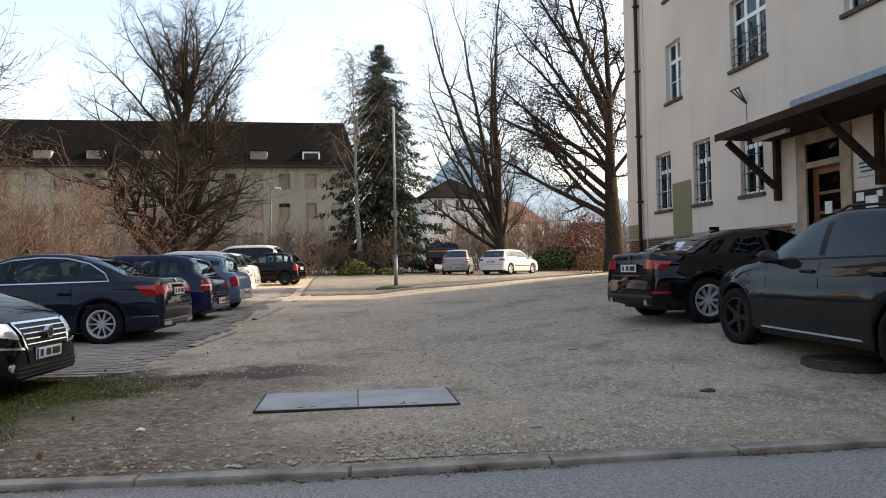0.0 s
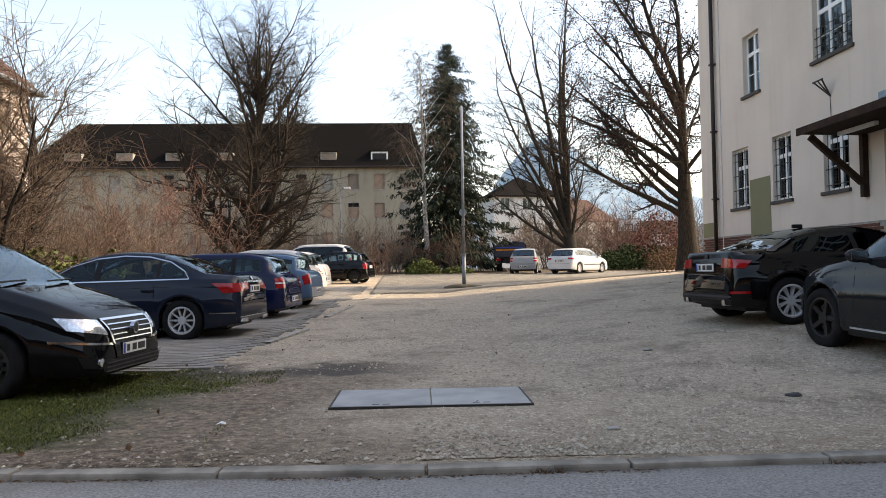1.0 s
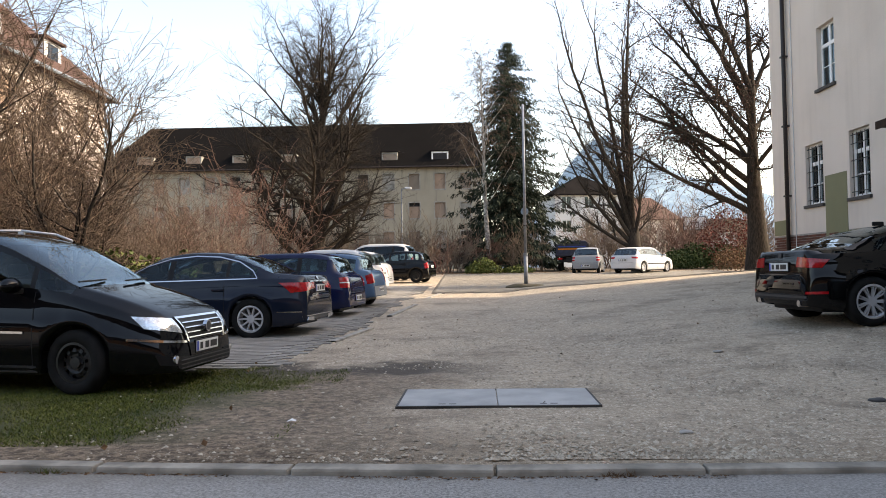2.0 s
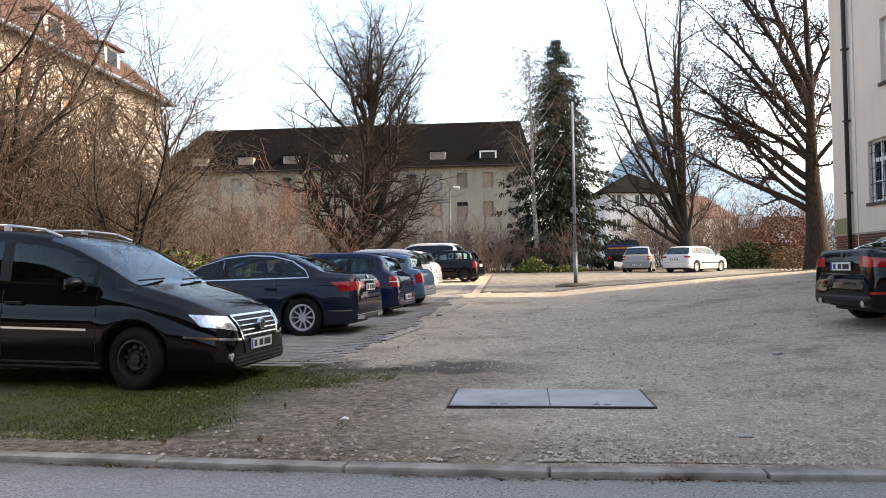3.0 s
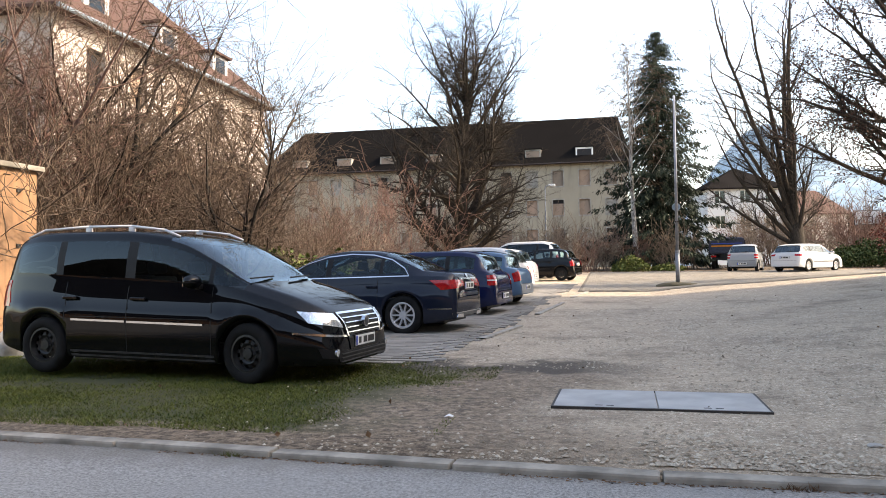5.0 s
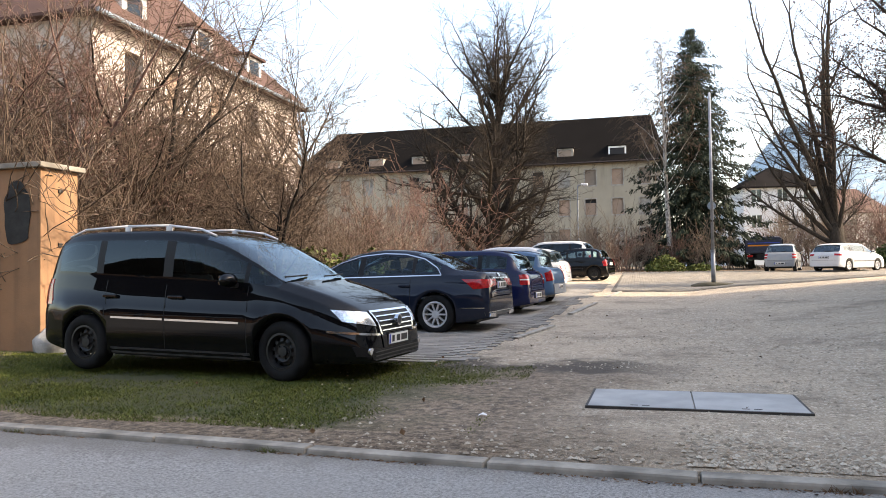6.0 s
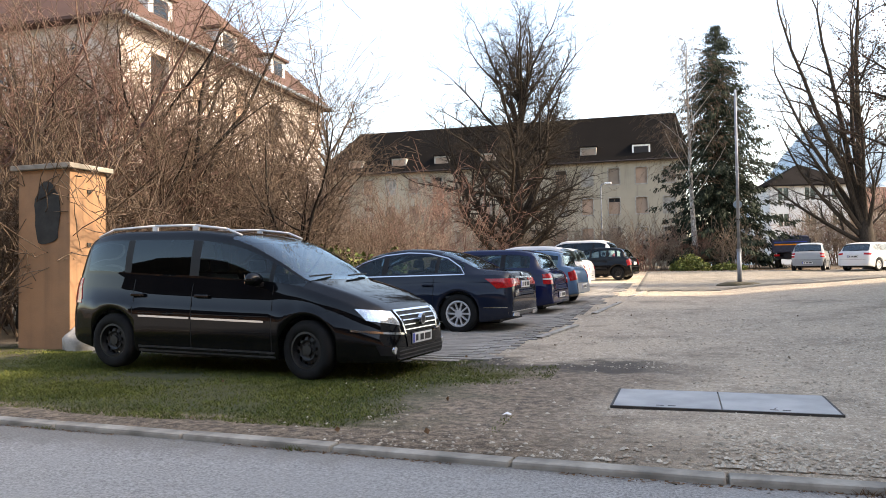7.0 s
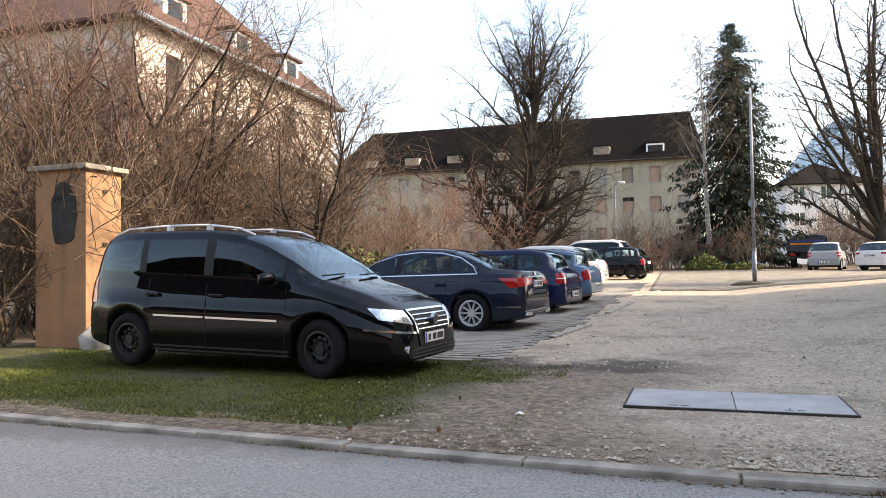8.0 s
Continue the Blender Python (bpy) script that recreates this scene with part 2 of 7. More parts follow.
# ---- ground ----
def ground_material():
    n = Nodes("gravel_ground")
    p = n.add("SeparateXYZ")
    v = n.coords((1, 1, 1), False)
    n.put(p.inputs[0], v)
    x, y = p.outputs[0], p.outputs[1]
    wob = n.math("MULTIPLY", n.math("SUBTRACT", n.noise(1.1, 6, v), 0.5), 2.4)
    xw, yw = n.math("ADD", x, wob), n.math("ADD", y, wob)
    vor = n.add("TexVoronoi")
    vor.inputs["Scale"].default_value = 75
    n.put(vor.inputs["Vector"], v)
    sep = n.add("SeparateColor")
    n.put(sep.inputs[0], vor.outputs["Color"])
    stones = n.math("MULTIPLY", n.ramp(sep.outputs[0], 0.45, 1.0), n.ramp(n.noise(5, 6, v, 0.8), 0.35, 0.65))
    gravel = n.mix(stones, (0.40, 0.32, 0.235), (0.84, 0.73, 0.58))
    sand = n.mix(n.noise(60, 4, v, 0.8), (0.40, 0.31, 0.22), (0.72, 0.595, 0.445))
    worn = n.ramp(n.noise(0.35, 5, v), 0.4, 0.65)
    gravel = n.mix(n.math("MULTIPLY", worn, 0.55), gravel, sand)
    gravel = n.mix(n.math("MULTIPLY", n.ramp(n.noise(0.8, 8, v, 0.75), 0.48, 0.68), 0.7), gravel, (0.15, 0.118, 0.085))
    clods = n.math("MULTIPLY", n.ramp(n.noise(17, 7, v, 0.85), 0.46, 0.60), 0.55)
    gravel = n.mix(clods, gravel, (0.13, 0.10, 0.072))
    chips = n.math("MULTIPLY", n.ramp(n.noise(38, 4, v, 0.8), 0.60, 0.70), 0.75)
    gravel = n.mix(chips, gravel, (0.80, 0.72, 0.59))
    soil = n.mix(n.ramp(n.noise(11, 8, v, 0.85), 0.42, 0.60), (0.062, 0.042, 0.027), (0.31, 0.23, 0.158))
    turf = n.mix(n.noise(12, 5, v), (0.024, 0.034, 0.010), (0.082, 0.075, 0.028))
    west = n.ramp(xw, 0.6, -1.3)
    near = n.ramp(yw, 9.2, 7.9)
    dirt = n.math("MULTIPLY", west, near)
    yl = n.math("ADD", n.math("ADD", y, n.math("MULTIPLY", x, 0.08)), n.math("MULTIPLY", wob, 0.35))
    grass = n.math("MULTIPLY", n.ramp(xw, -1.5, -2.5), n.math("MULTIPLY", n.ramp(yw, 9.3, 8.7), n.ramp(yl, 4.75, 5.05)))
    c = n.mix(n.math("MULTIPLY", dirt, 0.9), gravel, soil)
    c = n.mix(grass, c, turf)
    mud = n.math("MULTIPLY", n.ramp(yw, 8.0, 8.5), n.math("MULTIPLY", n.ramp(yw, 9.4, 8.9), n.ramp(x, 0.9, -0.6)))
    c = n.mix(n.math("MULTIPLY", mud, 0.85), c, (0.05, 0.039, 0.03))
    wild = n.math("MAXIMUM", n.ramp(yw, 46, 48), n.ramp(xw, -7.6, -8.6))
    wild = n.math("MULTIPLY", wild, n.ramp(y, 9.0, 10.5))
    litter = n.mix(n.noise(9, 6, v, 0.7), (0.06, 0.042, 0.025), (0.15, 0.11, 0.07))
    c = n.mix(wild, c, litter)
    h = n.math("ADD", n.math("MULTIPLY", vor.outputs["Distance"], -0.5), n.math("ADD", n.noise(6, 6, v), n.math("MULTIPLY", n.noise(90, 4, v), 0.5)))
    n.bump(h, 0.9, 0.018)
    return n.base(c, 0.95)


def build_ground():
    xs = sorted({round(x, 2) for x in [*np.arange(-14, 14.01, 0.5), *np.arange(-60, 60.1, 4), -120, -300, -900, -2500, 120, 300, 900, 2500]})
    ys = sorted({round(y, 2) for y in [*np.arange(5, 30.01, 0.5), *np.arange(30, 90.1, 3), 120, 200, 400, 1000, 2800, -20, -60, -300, -1500, 0]})
    rows = [("s", y) for y in ys if y < 4] + [("k", 0.0), ("k", 0.02)] + [("s", y) for y in ys if y >= 5.5]
    verts, faces = [], []
    for kind, y in rows:
        for x in xs:
            if kind == "k":
                verts.append((x, kerb_y(max(-14, x)) + 0.07 + y, -0.13 if y == 0 else 0.0))
            elif y < 4:
                verts.append((x, y, -0.13))
            else:
                yy = y if x > -14 or y > 8 else y + 0.5
                bump_h = 0.02 * noise.noise((x * 0.35, y * 0.35, 0)) + 0.012 * noise.noise((x * 1.1, y * 1.1, 3))
                verts.append((x, yy, ground_z(x, yy) + (bump_h if abs(x) < 60 and y < 60 else 0)))
    nx = len(xs)
    for j in range(len(rows) - 1):
        for i in range(nx - 1):
            a = j * nx + i
            faces.append((a, a + 1, a + nx + 1, a + nx))
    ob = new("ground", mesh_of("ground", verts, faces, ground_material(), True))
    tagged(ob, "tan gravel car park with bare soil and thin turf", "ground", kind="structure")


def asphalt():
    n = Nodes("asphalt")
    v = n.coords((1, 1, 1), False)
    g = n.noise(55, 6, v, 0.8)
    big = n.ramp(n.noise(0.7, 6, v), 0.35, 0.7)
    c = n.mix(n.ramp(g, 0.3, 0.7), (0.085, 0.08, 0.075), (0.40, 0.385, 0.36))
    c = n.mix(n.math("MULTIPLY", big, 0.45), c, (0.27, 0.26, 0.245))
    p = n.add("SeparateXYZ")
    n.put(p.inputs[0], v)
    edge = n.math("MULTIPLY", n.ramp(n.math("ADD", p.outputs[1], n.math("MULTIPLY", n.noise(5, 5, v), 0.5)), 4.3, 4.75), 0.55)
    c = n.mix(edge, c, (0.1, 0.085, 0.065))
    n.bump(g, 0.5, 0.006)
    return n.base(c, 0.88)


def build_street():
    verts, faces = [], []
    xs = [-400, -60, -20, *[i * 0.5 - 14 for i in range(0, 57)], 20, 60, 400]
    for x in xs:
        yk = kerb_y(max(-14, x)) - 0.03
        verts += [(x, -6.0, -0.09), (x, yk - 1.2, -0.072), (x, yk, -0.03)]
    for i in range(len(xs) - 1):
        for k in range(2):
            a = i * 3 + k
            faces.append((a, a + 3, a + 4, a + 1))
    ob = new("road", mesh_of("road", verts, faces, asphalt(), True))
    tagged(ob, "grey worn asphalt street with fine aggregate", "road", kind="structure")


def build_kerb():
    kerb = thing("kerb", "weathered grey concrete kerb along the street", "kerb", kind="structure")
    x, step = -14.16, 1.2
    stone_me = None
    k = 0
    while x < 14:
        a = (x + 0.008, kerb_y(x))
        b = (x + step - 0.008, kerb_y(x + step))
        ang = math.atan2(b[1] - a[1], b[0] - a[0])
        ln = math.dist(a, b)
        bm = box((0, -0.055, -0.2), (ln, 0.075, 0.008), 0.016)
        for v in bm.verts:
            v.co += Vector((0, noise.noise((v.co.x * 3 + k, v.co.y * 9, v.co.z * 9)), noise.noise((v.co.x * 2 + 9 * k, 1, v.co.z * 9)))) * 0.006
        part("kerb_stone", bm, M["concrete"], kerb, at=pose(a[0], a[1], 0.004 * math.sin(k * 2.3), 0, 0, math.degrees(ang)))
        x += step
        k += 1


build_ground()
build_street()
build_kerb()


# ---- buildings ----
def wall_with_holes(bm, axis, at, thick, u0, u1, z0, z1, holes):
    """A wall in the plane axis = at, from u0 to u1 and z0 to z1, whose openings (u, u, z, z) go through it."""
    us = sorted({u0, u1, *[h[0] for h in holes], *[h[1] for h in holes]})
    zs = sorted({z0, z1, *[h[2] for h in holes], *[h[3] for h in holes]})
    solid = lambda u, z: not any(h[0] < u < h[1] and h[2] < z < h[3] for h in holes)
    grid = [[solid((us[i] + us[i + 1]) / 2, (zs[j] + zs[j + 1]) / 2) for j in range(len(zs) - 1)] for i in range(len(us) - 1)]

    def pt(d, u, z):
        return bm.verts.new((d, u, z) if axis == 0 else (u, d, z))

    nu, nz = len(us) - 1, len(zs) - 1
    for i in range(nu):
        for j in range(nz):
            if not grid[i][j]:
                continue
            a, b, c, d = us[i], us[i + 1], zs[j], zs[j + 1]
            for dd in (at, at + thick):
                bm.faces.new([pt(dd, a, c), pt(dd, b, c), pt(dd, b, d), pt(dd, a, d)])
            for di, dj, q in ((-1, 0, ((a, c), (a, d))), (1, 0, ((b, c), (b, d))), (0, -1, ((a, c), (b, c))), (0, 1, ((a, d), (b, d)))):
                ii, jj = i + di, j + dj
                if not (0 <= ii < nu and 0 <= jj < nz) or not grid[ii][jj]:
                    bm.faces.new([pt(at, *q[0]), pt(at, *q[1]), pt(at + thick, *q[1]), pt(at + thick, *q[0])])
    bmesh.ops.remove_doubles(bm, verts=bm.verts, dist=1e-5)
    bmesh.ops.recalc_face_normals(bm, faces=bm.faces)
    return bm


def sash(parent, axis, at, sign, u0, u1, z0, z1, cols=2, transom=0.68, bars=None, sill=True, pane="pane"):
    """A white casement window in an opening: frame, posts, panes, sill and, if asked, a grille. sign: the way outwards."""
    d = at - sign * 0.16

    def bx(ua, ub, za, zb, da, db, bev=0.0):
        return box((da, ua, za) if axis == 0 else (ua, da, za), (db, ub, zb) if axis == 0 else (ub, db, zb), bev)

    win = part("window", bx(u0, u1, z0 - 0.0, z0 + 0.07, d - 0.03, d + 0.03), M["white_paint"], parent, "white painted casement window")
    fr = bmesh.new()

    def fb(ua, ub, za, zb, t=0.03):
        add_box(fr, (d - t, ua, za) if axis == 0 else (ua, d - t, za), (d + t, ub, zb) if axis == 0 else (ub, d + t, zb))
    fb(u0, u0 + 0.06, z0 + 0.07, z1)
    fb(u1 - 0.06, u1, z0 + 0.07, z1)
    fb(u0 + 0.06, u1 - 0.06, z1 - 0.06, z1)
    zt = z0 + (z1 - z0) * transom
    fb(u0 + 0.06, u1 - 0.06, zt - 0.05, zt + 0.05, 0.035)
    w = (u1 - u0) / cols
    for c in range(1, cols):
        fb(u0 + w * c - 0.05, u0 + w * c + 0.05, z0 + 0.07, z1 - 0.06, 0.033)
    for c in range(cols):
        for q in (0.5,):
            zz = z0 + (zt - z0) * q
            fb(u0 + w * c + 0.05, u0 + w * (c + 1) - 0.05, zz - 0.012, zz + 0.012, 0.02)
    part("window_frame", fr, M["white_paint"], win)
    for c in range(cols):
        for za, zb in ((z0 + 0.07, zt - 0.05), (zt + 0.05, z1 - 0.06)):
            part("window_pane", bx(u0 + w * c + 0.03, u0 + w * (c + 1) - 0.03, za, zb, d - 0.004, d + 0.004), M[pane], win)
    if sill:
        s0, s1 = sorted((at - sign * 0.12, at + sign * 0.07))
        part("window_sill", bx(u0 - 0.06, u1 + 0.06, z0 - 0.09, z0 - 0.005, s0, s1, 0.008), M["stone_sill"], parent)
    if bars:
        g = bmesh.new()
        n, rows = bars
        dd = at - sign * 0.05
        for k in range(n):
            u = u0 + (u1 - u0) * (k + 0.5) / n
            add_tube(g, (dd, u, z0 + 0.02) if axis == 0 else (u, dd, z0 + 0.02), (dd, u, z0 + (z1 - z0) * rows[-1] + 0.05) if axis == 0 else (u, dd, z1), 0.009, n=6)
        for q in rows:
            z = z0 + (z1 - z0) * q
            add_tube(g, (dd, u0, z) if axis == 0 else (u0, dd, z), (dd, u1, z) if axis == 0 else (u1, dd, z), 0.011, n=6)
        part("window_grille", g, M["iron"], parent)
    return win


def school():
    """The cream building beside the car park; its long wall faces -x."""
    X, Y0, Y1, TOP = 10.0, -6.0, 23.6, 12.2
    b = thing("school_building", "cream plastered old school building with brick plinth", "building")
    low = [(20.37, 21.38), (18.06, 19.01), (15.67, 16.65)]
    holes = [(a, c, 2.82, 4.52) for a, c in low]
    up = [(19.59, 20.54), (15.42, 16.96), (11.3, 12.84), (7.2, 8.74), (3.0, 4.5)]
    holes += [(a, c, 5.95, 7.65) for a, c in up]
    holes += [(a, c, 9.0, 10.7) for a, c in up]
    holes += [(a, c, 2.82, 4.52) for a, c in ((9.0, 10.2), (6.0, 7.2), (3.0, 4.2))]
    door = (13.05, 14.1, 0.95, 3.62)
    part("wall", wall_with_holes(bmesh.new(), 0, X, 0.5, Y0, Y1, 2.03, TOP, [h for h in holes] + [(door[0], door[1], 2.03, door[3])]), M["plaster"], b)
    part("wall", box((X + 0.502, Y1 - 0.5, 0), (X + 13, Y1, TOP)), M["plaster"], b)
    part("wall", box((X + 0.502, Y0, 0), (X + 13, Y0 + 0.5, TOP)), M["plaster"], b)
    part("wall", box((X + 12.5, Y0 + 0.502, 0), (X + 13, Y1 - 0.502, TOP)), M["plaster"], b)
    part("inner_wall", box((X + 3.4, Y0 + 0.502, 0), (X + 3.5, Y1 - 0.502, TOP - 0.1)), M["curtain"], b)
    for z in (2.0, 5.2, 8.4):
        part("floor_slab", box((X + 0.502, Y0 + 0.502, z), (X + 3.39, Y1 - 0.502, z + 0.25)), M["curtain"], b)
    plinth = part("plinth", wall_with_holes(bmesh.new(), 0, X + 0.004, 0.49, Y0 + 0.01, Y1 - 0.004, -0.2, 2.03, [(door[0], door[1], 0.95, 2.03)]), M["mortar"], b)
    rf = bmesh.new()
    e = 0.55
    q = [(X - e, Y0 - e), (X + 13 + e, Y0 - e), (X + 13 + e, Y1 + e), (X - e, Y1 + e)]
    lo = [rf.verts.new((x, y, TOP)) for x, y in q]
    r0, r1 = rf.verts.new((X + 6.5, Y0 + 6, TOP + 5.0)), rf.verts.new((X + 6.5, Y1 - 6, TOP + 5.0))
    for f in ((lo[0], lo[1], r0), (lo[1], lo[2], r1, r0), (lo[2], lo[3], r1), (lo[3], lo[0], r0, r1), tuple(reversed(lo))):
        rf.faces.new(f)
    part("roof", rf, M["roof"], b)
    for k, (a, c) in enumerate(low):
        sash(b, 0, X, -1, a, c, 2.82, 4.52, 2, 0.68, (5, (0.08, 0.3, 0.55, 0.8, 0.93)))
    for a, c in up:
        w = sash(b, 0, X, -1, a, c, 5.95, 7.65, 2 if c - a < 1.2 else 3, 0.68, (9, (0.08, 0.2, 0.32, 0.44)) if 15 < a < 16 else None)
        sash(b, 0, X, -1, a, c, 9.0, 10.7, 2 if c - a < 1.2 else 3, 0.68)
    for a, c in ((9.0, 10.2), (6.0, 7.2), (3.0, 4.2)):
        sash(b, 0, X, -1, a, c, 2.82, 4.52, 2)
    # door with its stone surround
    sr = bmesh.new()
    add_box(sr, (X - 0.05, 14.1, 0.6), (X + 0.3, 14.42, 3.85), 0.012)
    add_box(sr, (X - 0.05, 12.73, 0.6), (X + 0.3, 13.05, 3.85), 0.012)
    add_box(sr, (X - 0.052, 13.05, 3.62), (X + 0.3, 14.1, 3.85), 0.012)
    part("door_surround", sr, M["sandstone"], b)
    part("transom", box((X - 0.04, 13.05, 3.12), (X + 0.2, 14.1, 3.24), 0.008), M["sandstone"], b)
    part("fanlight", box((X + 0.14, 13.05, 3.24), (X + 0.16, 14.1, 3.62)), M["dark_glass"], b)
    dr = part("door", box((X + 0.12, 13.05, 1.0), (X + 0.17, 14.1, 3.12), 0.004), M["door_wood"], b, "red-brown wooden entrance door")
    for za, zb in ((2.62, 2.98), (2.22, 2.56), (1.82, 2.16)):
        part("door_pane", box((X + 0.105, 13.25, za), (X + 0.119, 13.9, zb), 0.004), M["dark_glass"], dr)
    nt = part("door_notice", box((X + 0.098, 13.5, 2.15), (X + 0.104, 13.72, 2.4)), M["paper"], dr)
    part("step", box((X - 0.9, 12.6, 0.3), (X, 14.5, 0.95), 0.015), M["concrete"], b)
    # porch roof on brackets
    can = thing("entrance_canopy", "dark stained wooden porch roof on braces against the wall", "canopy")
    slab = bmesh.new()
    prof = [(X - 1.4, 3.90), (X - 1.4, 4.0), (X - 0.003, 4.52), (X - 0.003, 3.88)]
    ends = [[slab.verts.new((x, y, z)) for x, z in prof] for y in (8.2, 15.2)]
    slab.faces.new(ends[0])
    slab.faces.new(list(reversed(ends[1])))
    for k in range(4):
        slab.faces.new([ends[0][k], ends[1][k], ends[1][(k + 1) % 4], ends[0][(k + 1) % 4]])
    bmesh.ops.recalc_face_normals(slab, faces=slab.faces)
    part("roof", slab, M["dark_wood"], can)
    part("fascia", box((X - 1.435, 8.15, 3.87), (X - 1.405, 15.24, 4.03), 0.004), M["dark_wood"], can)
    part("flashing", box((X - 0.02, 8.2, 4.525), (X - 0.002, 14.6, 4.66)), M["zinc"], can, "blue-grey zinc flashing")
    part("lamp_tube", box((X - 0.8, 13.6, 3.80), (X - 0.7, 14.8, 3.878), 0.01), M["white_paint"], can)
    for y in (15.06, 11.95):
        part("post", box((X - 0.13, y - 0.065, 2.55), (X - 0.004, y + 0.065, 3.87), 0.01), M["dark_wood"], can)
        br = bmesh.new()
        m = look((X - 0.12, y, 2.85), (X - 1.25, y, 3.85))
        add_box(br, (-0.06, -0.06, -1.48), (0.06, 0.06, 0), 0.008, m)
        part("brace", br, M["dark_wood"], can)
    # notice board, sign, wall bracket, patches, rain pipe
    nb = thing("notice_board", "dark notice board with paper slips on the wall", "board")
    part("panel", box((X - 0.05, 10.4, 1.95), (X - 0.004, 13.0 - 0.28, 2.5), 0.006), M["black"], nb)
    for k, (y, z, s) in enumerate(((12.5, 2.38, 0.1), (12.2, 2.25, 0.16), (12.0, 2.4, 0.07), (11.7, 2.38, 0.08), (11.65, 2.2, 0.09))):
        part("slip", box((X - 0.056, y - s, z - s * 0.8), (X - 0.051, y + s, z + s * 0.8)), M["paper"], nb)
    sg = thing("wall_sign", "white square sign with faint lines of writing", "sign")
    part("panel", box((X - 0.03, 12.05, 2.75), (X - 0.004, 12.62, 3.2), 0.004), M["curtain"], sg)
    for k, w in enumerate((0.22, 0.4, 0.36, 0.3)):
        part("text_bar", box((X - 0.035, 12.34 - w / 2, 3.07 - k * 0.08), (X - 0.031, 12.34 + w / 2, 3.10 - k * 0.08)), M["trim"], sg)
    wb = thing("wall_bracket", "small rusty iron wall bracket with hanging cable", "bracket")
    ib = bmesh.new()
    for dy in (-0.16, 0, 0.16):
        add_tube(ib, (X, 16.3, 4.98), (X - 0.3, 16.3 + dy, 5.33), 0.018, n=6)
    add_tube(ib, (X - 0.3, 16.1, 5.33), (X - 0.3, 16.5, 5.33), 0.02, n=6)
    part("arm", ib, M["iron"], wb)
    part("cable", tube((X - 0.015, 16.28, 4.4), (X - 0.015, 16.3, 4.98), 0.007, n=5), M["iron"], wb)
    ptc = bmesh.new()
    add_box(ptc, (X - 0.012, 19.15, 1.0), (X - 0.0, 20.28, 3.53))
    single("wall_patch", ptc, M["green_patch"], "olive green repainted plaster patch on the wall", "wall patch", kind="structure")
    single("wall_patch", box((X - 0.012, 22.75, 2.04), (X - 0.0, 23.55, 2.5)), M["green_patch"], "olive green stained plaster patch at the corner", "wall patch", kind="structure")
    rp = thing("rain_pipe", "dark brown metal rain pipe down the wall", "pipe")
    part("pipe", tube((X - 0.1, 22.4, 0.4), (X - 0.1, 22.4, TOP - 0.1), 0.06, n=12), M["pipe"], rp, smooth=True)
    for z in (1.2, 3.2, 5.3, 7.4, 9.5, 11.4):
        part("clip", box((X - 0.18, 22.32, z - 0.025), (X, 22.48, z + 0.025)), M["pipe"], rp)
    part("cable", tube((X - 0.02, 22.05, 0.6), (X - 0.02, 22.05, TOP), 0.012, n=6), M["curtain"], rp)
    return b, plinth


SCHOOL, PLINTH = school()


def dormer(b, x, y, z, w, roof_mat):
    part("dormer", box((x - w / 2, y, z), (x + w / 2, y + 2.0, z + 1.0)), M["white_paint"] if w > 1.55 else M["lintel"], b)
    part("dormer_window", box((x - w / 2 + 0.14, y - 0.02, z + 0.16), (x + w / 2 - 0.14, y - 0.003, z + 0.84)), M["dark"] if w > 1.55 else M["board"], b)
    r = bmesh.new()
    m = Matrix.Translation((x, y - 0.12, z + 1.02)) @ Matrix.Rotation(radians(9), 4, "X")
    add_box(r, (-w / 2 - 0.12, 0, 0), (w / 2 + 0.12, 2.9, 0.08), 0, m)
    part("dormer_roof", r, roof_mat, b)


def hip_roof(x0, x1, y0, y1, z, h, e=0.5):
    rf = bmesh.new()
    q = [(x0 - e, y0 - e), (x1 + e, y0 - e), (x1 + e, y1 + e), (x0 - e, y1 + e)]
    lo = [rf.verts.new((x, y, z)) for x, y in q]
    up = [rf.verts.new((x, y, z + 0.12)) for x, y in q]
    if x1 - x0 > y1 - y0:
        d = (y1 - y0) / 2
        r0, r1 = rf.verts.new((x0 + 0.45 * d, (y0 + y1) / 2, z + h)), rf.verts.new((x1 - 0.12 * d, (y0 + y1) / 2, z + h))
        rows = ((up[0], up[1], r1, r0), (up[1], up[2], r1), (up[2], up[3], r0, r1), (up[3], up[0], r0))
    else:
        d = (x1 - x0) / 2
        r0, r1 = rf.verts.new(((x0 + x1) / 2, y0 + d * 0.9, z + h)), rf.verts.new(((x0 + x1) / 2, y1 - d * 0.9, z + h))
        rows = ((up[0], up[1], r0), (up[1], up[2], r1, r0), (up[2], up[3], r1), (up[3], up[0], r0, r1))
    for f in rows:
        rf.faces.new(f)
    for k in range(4):
        rf.faces.new([lo[k], lo[(k + 1) % 4], up[(k + 1) % 4], up[k]])
    rf.faces.new(list(reversed(lo)))
    return rf


